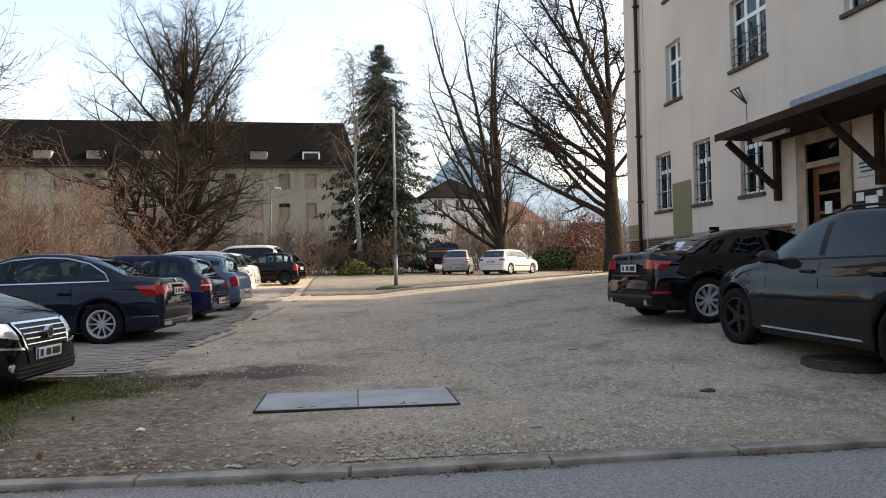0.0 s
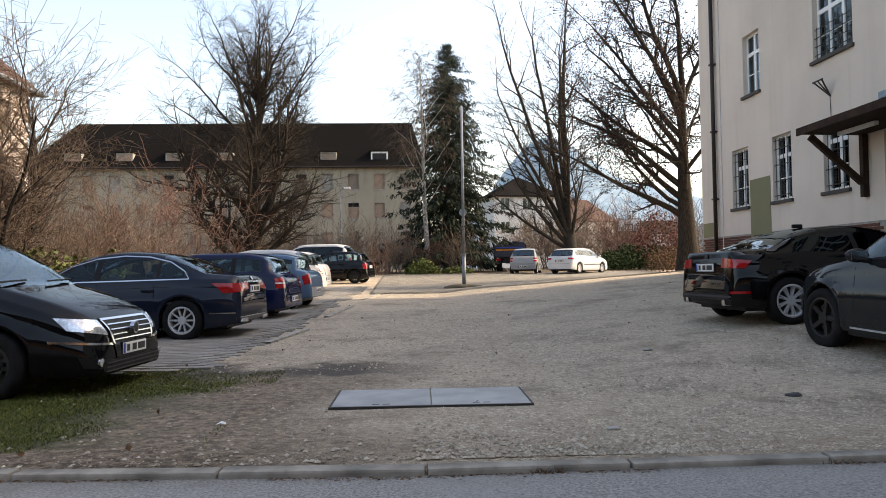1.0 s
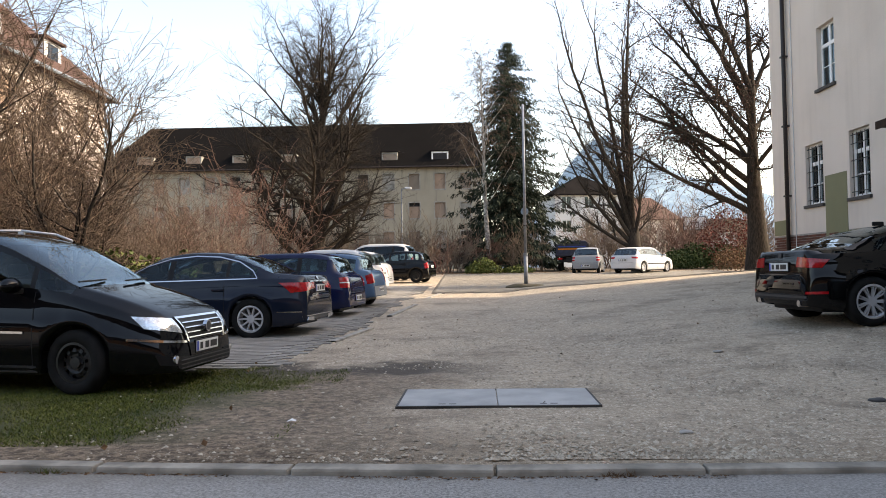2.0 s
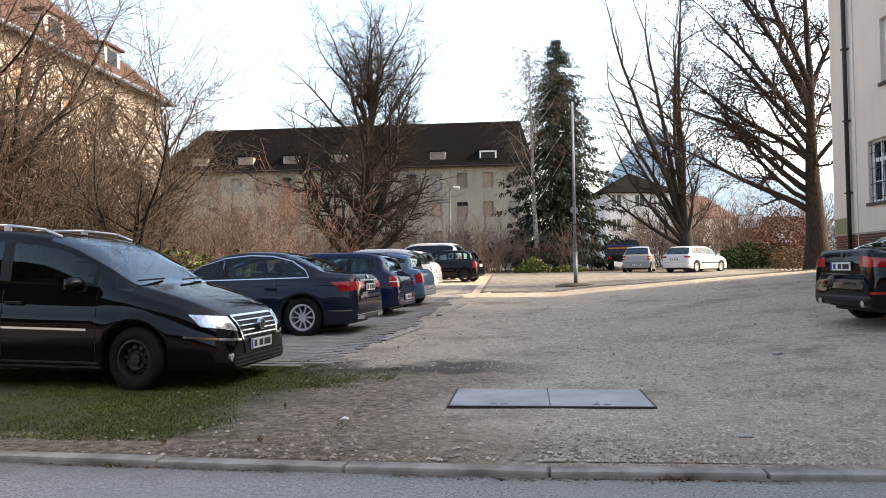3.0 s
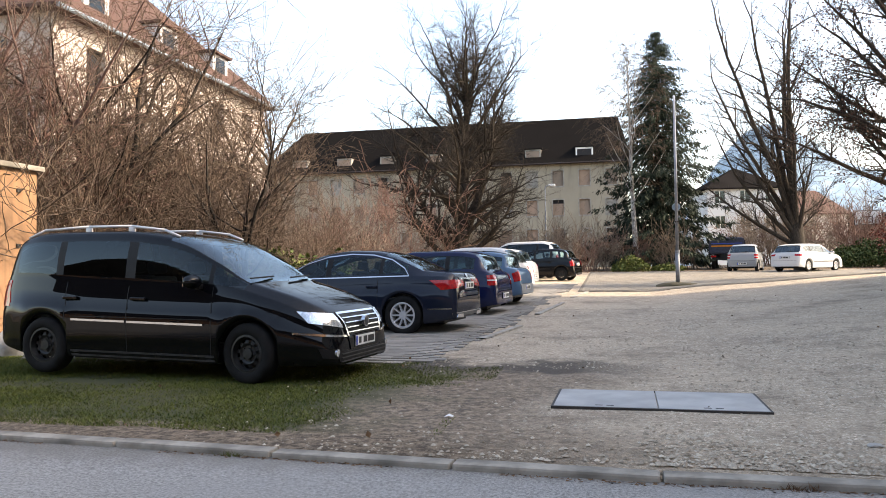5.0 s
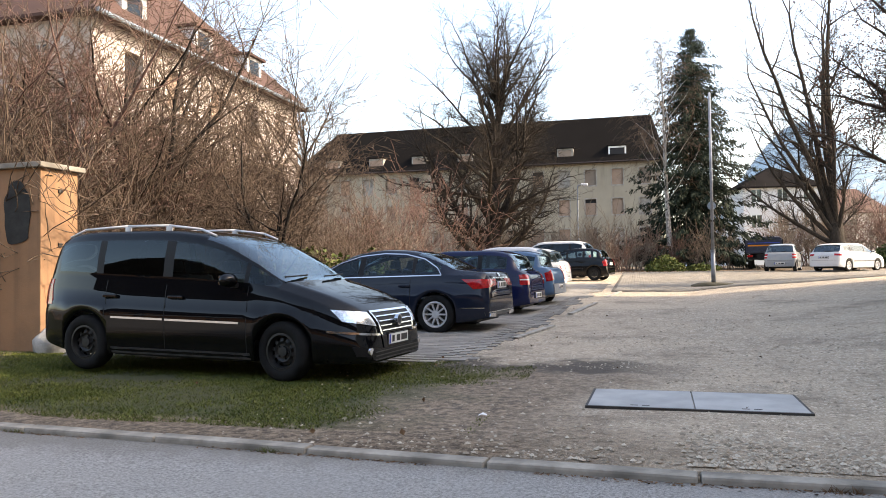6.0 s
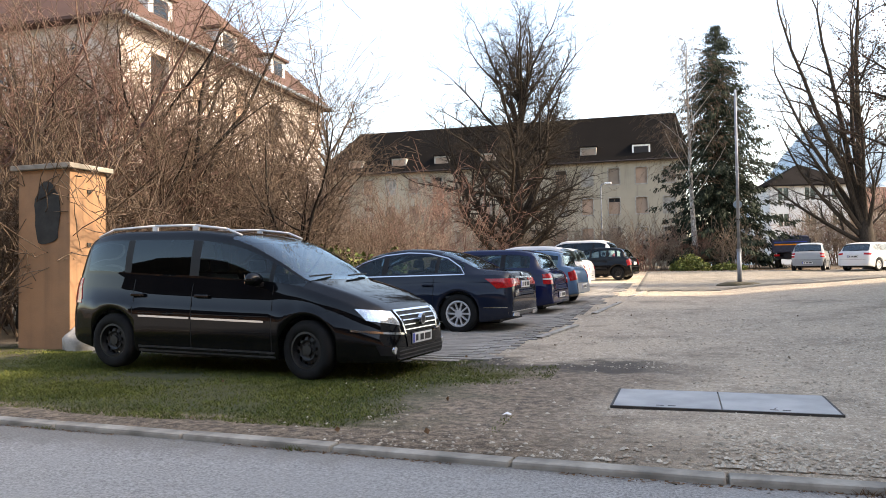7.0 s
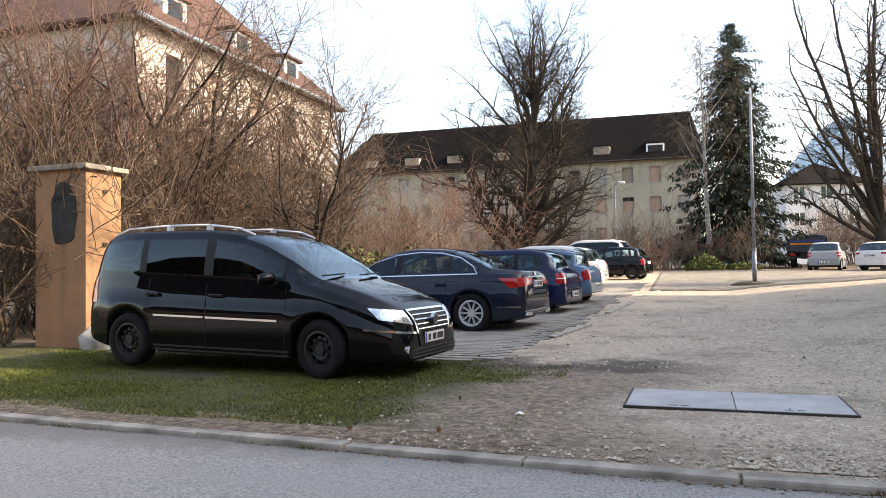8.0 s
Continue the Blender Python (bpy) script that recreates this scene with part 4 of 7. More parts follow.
            part("mirror_foot", box((self.hx - x - 0.03, min(loc.y - sg * 0.02, loc.y + sg * 0.08), z - 0.05), (self.hx - x + 0.03, max(loc.y - sg * 0.02, loc.y + sg * 0.08), z), 0.01), M["black"], mi)

    def plate(self, front, z, width=0.52, tilt=0.0, off=0.0):
        """A number plate: white field, blue end, grey bars in place of its characters."""
        way = 1 if front else -1
        loc, nor = self.cast((3 * way * 2, off, z), (-way, 0, 0))
        m = Matrix.Translation((loc.x + way * 0.012, off, z)) @ Matrix.Rotation(0 if front else math.pi, 4, "Z") @ Matrix.Rotation(radians(-tilt), 4, "Y")
        pl = part("number_plate", box((-0.02, -width / 2, -0.055), (0.008, width / 2, 0.055), 0.004), M["plate"], self.e, "white number plate with plain dark bars", at=m)
        part("plate_band", box((0.0081, -width / 2 + 0.004, -0.05), (0.0095, -width / 2 + 0.044, 0.05)), M["plate_blue"], pl)
        for k, (a, b) in enumerate(((0.15, 0.27), (0.38, 0.56), (0.62, 0.93))):
            part("plate_bar", box((0.0081, -width / 2 + width * a, -0.034), (0.0095, -width / 2 + width * b, 0.034)), M["ink"], pl)
        part("plate_holder", box((-0.018, -width / 2 - 0.012, -0.067), (0.002, width / 2 + 0.012, 0.067), 0.004), M["black"], pl)

    def wheels(self):
        s = self.s
        r, w = s["r"], s.get("tw", 0.2)
        rr = s.get("rr", r * 0.66)
        tv, tf = wheel_mesh_tyre(r, rr, w)
        tm = mesh_of("tyre", tv, tf, M["tyre"], True)
        style = s.get("rim", "ten")
        rb = steel_rim_bm(rr, w) if style == "steel" else rim_bm(rr, w, {"ten": 10, "five": 5, "twin": 9, "six": 6}[style], style == "twin")
        rm = bpy.data.meshes.new("rim")
        rb.to_mesh(rm)
        rb.free()
        rm.materials.append(s.get("rimmat") or (M["rim_black"] if style == "steel" else M["rim"]))
        hub = tube((0, -0.02, 0), (0, 0.03, 0), rr * 0.72, n=24)
        hm = bpy.data.meshes.new("wheel")
        hub.to_mesh(hm)
        hub.free()
        hm.materials.append(M["iron"])
        for i, wx in enumerate(self.wx):
            for sg in (-1, 1):
                y = sg * (self.half(wx) - w / 2 - 0.012)
                turn = Matrix.Rotation(0 if sg < 0 else math.pi, 4, "Z")
                steer = Matrix.Rotation(radians(s.get("steer", 0)) if i == 0 else 0, 4, "Z")
                ob = part("wheel", hm, None, self.e, at=Matrix.Translation((self.hx - wx, y, r)) @ steer @ turn)
                part("tyre", tm, None, ob)
                part("rim", rm, None, ob)

    def inside(self):
        s = self.s
        hx = self.hx
        hw = s["W"] / 2 - 0.25
        b = bmesh.new()
        belt = lerp_profile(s["belt"], s["L"] * 0.5)
        add_box(b, (-hx + 0.25, -hw, 0.18), (hx - 0.25, hw, belt * 0.52), 0.03)
        m0, m1 = hx - (self.wx[0] + s["r"] * 1.25), hx - (self.wx[1] - s["r"] * 1.25)
        add_box(b, (m1, -s["W"] / 2 + 0.07, 0.19), (m0, s["W"] / 2 - 0.07, 0.4), 0.02)
        part("underbody", b, M["black"], self.e)
        d0 = hx - s["cowl"]
        part("dashboard", box((d0 - 0.75, -hw, belt * 0.5), (d0 - 0.12, hw, belt - 0.03), 0.06), M["inside"], self.e)
        seat_x = [hx - s["cowl"] - 1.25]
        rear_x = hx - s["cowl"] - 2.15
        if rear_x > hx - s["sg"][1] - 0.3 and s["L"] > 3.4:
            seat_x.append(rear_x)
        for sx in seat_x:
            for sy in (-0.37, 0.37):
                st = bmesh.new()
                room = lerp_profile(s["top"], hx - sx + 0.22) - 0.14 - belt * 0.45 - 0.08
                hb = min(0.58, room - 0.2)
                add_box(st, (sx - 0.1, sy - 0.25, belt * 0.45), (sx + 0.42, sy + 0.25, belt * 0.45 + 0.16), 0.05)
                m = Matrix.Translation((sx - 0.06, sy, belt * 0.45 + 0.08)) @ Matrix.Rotation(radians(-14), 4, "Y")
                add_box(st, (-0.07, -0.25, 0), (0.07, 0.25, hb), 0.05, m)
                add_box(st, (-0.05, -0.13, hb + 0.03), (0.05, 0.13, hb + 0.18), 0.04, m)
                part("seat", st, M["inside"], self.e)
        sw = bmesh.new()
        n, R, q = 20, 0.185, 0.014
        ring = []
        for k in range(n):
            a = 2 * math.pi * k / n
            ring.append([sw.verts.new((q * math.sin(t) * 1.0, (R + q * math.cos(t)) * math.cos(a), (R + q * math.cos(t)) * math.sin(a))) for t in (0, 1.57, 3.14, 4.71)])
        for k in range(n):
            for j in range(4):
                sw.faces.new([ring[k][j], ring[(k + 1) % n][j], ring[(k + 1) % n][(j + 1) % 4], ring[k][(j + 1) % 4]])
        part("steering_wheel", sw, M["black"], self.e, at=Matrix.Translation((d0 - 0.85, 0.37, belt - 0.02)) @ Matrix.Rotation(radians(-25), 4, "Y"))

    def wiper(self, x, z):
        for sg in (-1, 1):
            loc, nor = self.cast((self.hx - self.s["cowl"] - 0.06, sg * 0.42, 3), (0, 0, -1))
            if loc is not None:
                part("wiper", tube(loc + Vector((0.05, -0.3, 0.015)), loc + Vector((-0.02, 0.28, 0.03)), 0.009, n=6), M["black"], self.e)


def spec(L, W, wb, fo, r, top, belt, cowl, ws, rg, sg, pillars, **k):
    return dict(L=L, W=W, wb=wb, fo=fo, r=r, top=top, belt=belt, cowl=cowl, ws=ws, rg=rg, sg=sg, pillars=pillars, **k)


PAINT = {n: car_paint("paint_" + n, c, d) for n, c, d in (
    ("black", (0.003, 0.0034, 0.0045), 0.02), ("navy", (0.009, 0.0135, 0.026), 0.03), ("blue", (0.006, 0.011, 0.046), 0.04), ("sky", (0.075, 0.135, 0.22), 0.1),
    ("white", (0.55, 0.555, 0.56), 0.1), ("silver", (0.25, 0.26, 0.27), 0.1), ("grey", (0.014, 0.0155, 0.017), 0.03), ("jet", (0.003, 0.003, 0.0035), 0.02))}


def row_pose(x, y, z=None):
    return (x, y, ground_z(x, y) if z is None else z)


def people_carrier():
    s = spec(4.41, 1.79, 2.675, 0.93, 0.318,
             [(0, 0.44), (0.03, 0.60), (0.10, 0.71), (0.35, 0.86), (0.72, 0.985), (1.0, 1.065), (1.35, 1.29), (1.75, 1.50), (2.1, 1.59), (2.7, 1.64), (3.5, 1.635), (4.02, 1.585), (4.18, 1.49), (4.32, 1.10), (4.37, 0.95), (4.405, 0.72), (4.41, 0.5)],
             [(0, 0.40), (0.06, 0.56), (0.3, 0.735), (0.75, 0.90), (1.1, 0.985), (2.0, 1.01), (3.2, 1.05), (4.15, 1.09), (4.3, 1.0), (4.37, 0.85), (4.405, 0.66), (4.41, 0.46)],
             0.98, 1.98, (4.10, 4.33), (1.0, 4.08), [(1.38, 1.43), (2.37, 2.5), (3.36, 3.46)], rim="steel", rr=0.195, tw=0.205, sill=0.21, tint=2, steer=-7, nose=0.85, tail=1.0, square=0.67, roofw=0.83)
    x, y = -4.86, 8.08
    c = Car("people_carrier", "glossy black people carrier with roof rails parked on the lawn", "car", (x, y, 0.02), -5.5, s, PAINT["black"], lean=1.0)
    # front: headlights, grille, bumper, plate
    for sg in (1, -1):
        q = [(sg * 0.47, 0.585), (sg * 0.84, 0.645), (sg * 0.90, 0.765), (sg * 0.54, 0.735)]
        hl = c.patch("headlight", q, M["lamp_glass"], 22 * sg, n=(10, 4), out=0.012, label="clear glass headlight")
        c.patch("bumper_trim", [(sg * 0.38, 0.485), (sg * 0.95, 0.530), (sg * 0.95, 0.552), (sg * 0.38, 0.507)], M["chrome"], 28 * sg, n=(8, 1), out=0.012, label="thin chrome bumper strip")
        c.patch("fog_recess", [(sg * 0.40, 0.260), (sg * 0.74, 0.290), (sg * 0.78, 0.390), (sg * 0.40, 0.350)], M["black"], 22 * sg, n=(6, 2), out=0.006)
        loc, nor = c.cast((c.hx + 2, sg * 0.64, 0.335), (-1, 0, 0))
        if loc is not None:
            part("fog_lamp", tube(loc + Vector((-0.03, 0, 0)), loc + Vector((0.012, 0, 0)), 0.04, n=16), M["lamp_glass"], c.e)
        c.patch("grille_side", [(sg * 0.40, 0.485), (sg * 0.435, 0.505), (sg * 0.495, 0.730), (sg * 0.465, 0.725)], M["chrome"], 0, n=(1, 6), out=0.02, label="chrome grille surround")
    c.patch("grille", [(-0.42, 0.505), (0.42, 0.505), (0.47, 0.720), (-0.47, 0.720)], M["black"], 0, n=(12, 4), out=0.007)
    for k in range(4):
        z = 0.528 + k * 0.05
        c.patch("grille_bar", [(-0.40 - k * 0.013, z), (0.40 + k * 0.013, z), (0.402 + k * 0.013, z + 0.011), (-0.402 - k * 0.013, z + 0.011)], M["chrome"], 0, n=(14, 1), out=0.022, label="chrome grille bar")
    c.patch("grille_top", [(-0.47, 0.725), (0.47, 0.725), (0.48, 0.745), (-0.48, 0.745)], M["chrome"], 0, n=(14, 1), out=0.016)
    badge = part("badge", tube((c.hx - 0.012, 0, 0.625), (c.hx + 0.028, 0, 0.625), 0.062, n=24), M["chrome"], c.e, "round chrome badge")
    part("badge_field", tube((c.hx + 0.0285, 0, 0.625), (c.hx + 0.031, 0, 0.625), 0.048, n=20), M["trim"], badge)
    c.patch("grille_plate", [(-0.36, 0.350), (0.36, 0.350), (0.42, 0.505), (-0.42, 0.505)], PAINT["black"], 0, n=(12, 3), out=0.010, label="black panel behind the number plate")
    c.plate(True, 0.43)
    c.patch("lower_grille", [(-0.60, 0.200), (0.60, 0.200), (0.64, 0.340), (-0.64, 0.340)], M["black"], 0, n=(14, 3), out=0.008)
    for z in (0.235, 0.275, 0.315):
        c.patch("lower_bar", [(-0.58, z), (0.58, z), (0.58, z + 0.009), (-0.58, z + 0.009)], M["trim"], 0, n=(14, 1), out=0.018)
    c.patch("lip", [(-0.66, 0.155), (0.66, 0.155), (0.66, 0.168), (-0.66, 0.168)], M["chrome"], 0, n=(14, 1), out=0.014, label="thin chrome lip")
    # flanks
    c.strip("side_trim", 1.45, 2.42, 0.605, 0.022, M["chrome"], 0.014, z1=0.615, label="thin chrome door strip")
    c.strip("side_trim", 2.45, 3.18, 0.617, 0.022, M["chrome"], 0.014, z1=0.625, label="thin chrome door strip")
    c.strip("door_panel", 1.4, 3.2, 0.66, 0.008, M["black"], 0.002)
    c.strip("sill_trim", 1.32, 3.2, 0.25, 0.07, M["trim"], 0.006)
    c.seams((1.36, 2.435), 0.28, 1.0)
    c.seams((3.28,), 0.62, 1.04)
    c.handles((2.28, 3.2), 0.865)
    c.mirrors(1.52, 1.03)
    c.wiper(0, 0)
    for sg in (1, -1):
        c.patch("tail_light", [(-sg * 0.55, 0.75), (-sg * 0.84, 0.75), (-sg * 0.80, 1.05), (-sg * 0.62, 1.05)], M["red"], 180 - 25 * sg, n=(5, 4), out=0.01)
        rail = bmesh.new()
        pts = [(1.95, 1.55), (2.15, 1.625), (2.6, 1.675), (3.2, 1.675), (3.85, 1.64), (4.08, 1.55)]
        for (xa, za), (xb, zb) in zip(pts, pts[1:]):
            add_tube(rail, (c.hx - xa, sg * 0.62, za), (c.hx - xb, sg * 0.62, zb), 0.015, n=8)
        for xa in (2.6, 3.2):
            add_box(rail, (c.hx - xa - 0.04, sg * 0.62 - 0.012, 1.57), (c.hx - xa + 0.04, sg * 0.62 + 0.012, 1.668), 0.004)
        part("roof_rail", rail, M["rim"], c.e, "silver roof rail", True)
    c.plate(False, 0.62)
    return c


def saloon():
    s = spec(4.69, 1.81, 2.84, 0.95, 0.325,
             [(0, 0.5), (0.04, 0.68), (0.3, 0.80), (0.9, 0.91), (1.40, 0.97), (1.8, 1.19), (2.25, 1.37), (2.75, 1.43), (3.15, 1.415), (3.5, 1.35), (3.85, 1.205), (4.15, 1.065), (4.45, 1.03), (4.62, 0.99), (4.66, 0.86), (4.685, 0.7), (4.69, 0.5)],
             [(0, 0.46), (0.1, 0.62), (0.5, 0.76), (1.40, 0.90), (2.5, 0.93), (3.6, 0.965), (4.3, 0.96), (4.6, 0.90), (4.66, 0.78), (4.685, 0.62), (4.69, 0.46)],
             1.38, 2.32, (3.42, 4.12), (1.45, 3.86), [(2.36, 2.46), (3.36, 3.42)], rim="ten", rr=0.215, tw=0.225, sill=0.19, nose=0.9, tail=0.8, square=0.72, roofw=0.71)
    x, y = -4.66, 12.87
    c = Car("saloon_car", "dark blue-grey saloon with chrome window trim", "car", row_pose(x, y, 0.09), 174, s, PAINT["navy"])
    for sg in (1, -1):
        c.patch("tail_light", [(-sg * 0.24, 0.80), (-sg * 0.84, 0.74), (-sg * 0.95, 0.90), (-sg * 0.24, 0.905)], M["red"], 180 - 32 * sg, n=(10, 4), out=0.012, label="red tail light")
        c.patch("headlight", [(sg * 0.45, 0.62), (sg * 0.9, 0.66), (sg * 0.92, 0.76), (sg * 0.5, 0.73)], M["lamp_glass"], 25 * sg, n=(8, 3), out=0.01)
        c.patch("exhaust_trim", [(-sg * 0.40, 0.27), (-sg * 0.72, 0.29), (-sg * 0.70, 0.345), (-sg * 0.40, 0.335)], M["chrome"], 180, n=(6, 2), out=0.012, label="chrome exhaust trim")
    c.patch("boot_strip", [(-0.48, 0.905), (0.48, 0.905), (0.48, 0.93), (-0.48, 0.93)], M["chrome"], 180, n=(12, 1), out=0.016, label="chrome boot strip")
    c.patch("boot_gap", [(-0.62, 0.66), (0.62, 0.66), (0.62, 0.668), (-0.62, 0.668)], M["black"], 180, n=(12, 1), out=0.003)
    c.patch("badge", [(-0.045, 0.94), (0.045, 0.94), (0.045, 1.0), (-0.045, 1.0)], M["chrome"], 180, n=(3, 2), out=0.015)
    c.plate(False, 0.80)
    c.patch("bumper_lower", [(-0.75, 0.24), (0.75, 0.24), (0.78, 0.36), (-0.78, 0.36)], M["trim"], 180, n=(12, 2), out=0.005)
    c.patch("bumper_chrome", [(-0.74, 0.355), (0.74, 0.355), (0.74, 0.368), (-0.74, 0.368)], M["chrome"], 180, n=(12, 1), out=0.010)
    c.strip("window_trim", 1.62, 3.9, 0.935, 0.018, M["chrome"], 0.008, z1=0.975, label="chrome window trim")
    # chrome arch over the side windows
    for way, sg in ((90, 1), (-90, -1)):
        pts = [(1.62, 1.02), (1.95, 1.20), (2.35, 1.315), (2.8, 1.355), (3.2, 1.335), (3.55, 1.25), (3.8, 1.10), (3.9, 0.975)]
        for (xa, za), (xb, zb) in zip(pts, pts[1:]):
            ua, ub = -(c.hx - xa) * sg, -(c.hx - xb) * sg
            c.patch("window_trim", [(ua, za - 0.01), (ub, zb - 0.01), (ub, zb + 0.01), (ua, za + 0.01)], M["chrome"], way, n=(3, 1), out=0.006)
    c.strip("side_trim", 3.78 + 0.45, 4.62, 0.43, 0.016, M["chrome"], 0.006)
    c.seams((1.55, 2.42, 3.35), 0.28, 0.93)
    c.handles((2.3, 3.25), 0.80)
    c.mirrors(1.75, 0.95)
    c.plate(True, 0.45)
    return c


def hatch(name, label, x, y, turn, paint, L=4.15, W=1.735, H=1.44, wb=2.51, fo=0.85, r=0.31, rim="ten", rimmat=None, lights="tall", bumper=None, plate=True, z=None, tint=None, box_tail=0.5, cowlx=1.08, doors=5):
    k = H / 1.44
    e = box_tail
    s = spec(L, W, wb, fo, r,
             [(0, 0.5), (0.04, 0.68 * k), (0.3, 0.82 * k), (cowlx * 0.8, 0.92 * k), (cowlx, 0.97 * k), (cowlx + 0.4, 1.19 * k), (cowlx + 0.78, 1.36 * k), (cowlx + 1.25, 1.43 * k), (L - 0.95, 1.425 * k), (L - 0.55, 1.37 * k), (L - 0.42, 1.32 * k), (L - 0.18 - 0.1 * (1 - e), 0.99 * k), (L - 0.07, 0.88 * k), (L - 0.02, 0.68 * k), (L, 0.46)],
             [(0, 0.46), (0.1, 0.62 * k), (0.5, 0.78 * k), (cowlx, 0.90 * k), (L * 0.55, 0.93 * k), (L - 0.5, 0.98 * k), (L - 0.17, 0.95 * k), (L - 0.06, 0.80 * k), (L - 0.02, 0.62 * k), (L, 0.42)],
             cowlx - 0.02, cowlx + 0.82, (L - 0.47, L - 0.2), (cowlx + 0.02, L - 0.48), [(cowlx + 0.93, cowlx + 1.02), (L - 1.12, L - 1.02)] if doors == 5 else [(cowlx + 1.05, cowlx + 1.15)],
             rim=rim, rimmat=rimmat, rr=r * 0.64, tw=0.19, sill=0.2, square=0.76, tail=0.45, roofw=0.75, tint=tint)
    c = Car(name, label, "car", row_pose(x, y, z), turn, s, paint)
    for sg in (1, -1):
        if lights == "tall":
            q = [(-sg * 0.56, 0.68 * k), (-sg * 0.81, 0.68 * k), (-sg * 0.81, 0.89 * k), (-sg * 0.56, 0.91 * k)]
        elif lights == "slim":
            q = [(-sg * 0.50, 0.80 * k), (-sg * 0.84, 0.78 * k), (-sg * 0.86, 0.88 * k), (-sg * 0.50, 0.90 * k)]
        else:
            q = [(-sg * 0.56, 0.66 * k), (-sg * 0.77, 0.62 * k), (-sg * 0.79, 0.84 * k), (-sg * 0.60, 0.92 * k)]
        tl = c.patch("tail_light", q, M["red"], 180 - 30 * sg, n=(7, 5), out=0.012, label="red tail light")
        if lights == "tall":
            c.patch("indicator", [(-sg * 0.56, 0.775 * k), (-sg * 0.81, 0.775 * k), (-sg * 0.81, 0.80 * k), (-sg * 0.56, 0.80 * k)], M["plate"], 180 - 30 * sg, n=(7, 1), out=0.015, parent=tl, thick=0.0)
        c.patch("headlight", [(sg * 0.42, 0.63 * k), (sg * 0.85, 0.66 * k), (sg * 0.88, 0.77 * k), (sg * 0.46, 0.74 * k)], M["lamp_glass"], 20 * sg, n=(6, 3), out=0.01)
    if bumper:
        c.patch("rear_bumper", [(-0.80, 0.30), (0.80, 0.30), (0.82, 0.56 * k), (-0.82, 0.56 * k)], bumper, 180, n=(14, 3), out=0.02)
    c.patch("bumper_gap", [(-0.78, 0.565 * k), (0.78, 0.565 * k), (0.78, 0.573 * k), (-0.78, 0.573 * k)], M["black"], 180, n=(12, 1), out=0.004)
    if plate:
        c.plate(False, 0.45 if bumper or lights == "tall" else 0.72 * k, tilt=0)
        c.plate(True, 0.42)
    c.seams((cowlx + 0.12, cowlx + 0.98) + ((L - 1.08,) if doors == 5 else ()), 0.28, 0.92 * k)
    c.handles((cowlx + 0.85,) + ((L - 1.15,) if doors == 5 else ()), 0.80 * k)
    c.mirrors(cowlx + 0.38, 0.94 * k, paint)
    c.strip("side_trim", cowlx + 0.15, L - 1.1, 0.52 * k, 0.05, M["black"], 0.008)
    c.patch("rear_wiper", [(-0.02, 1.0 * k), (0.32, 1.04 * k), (0.32, 1.052 * k), (-0.02, 1.016 * k)], M["black"], 180, n=(4, 1), out=0.015)
    return c


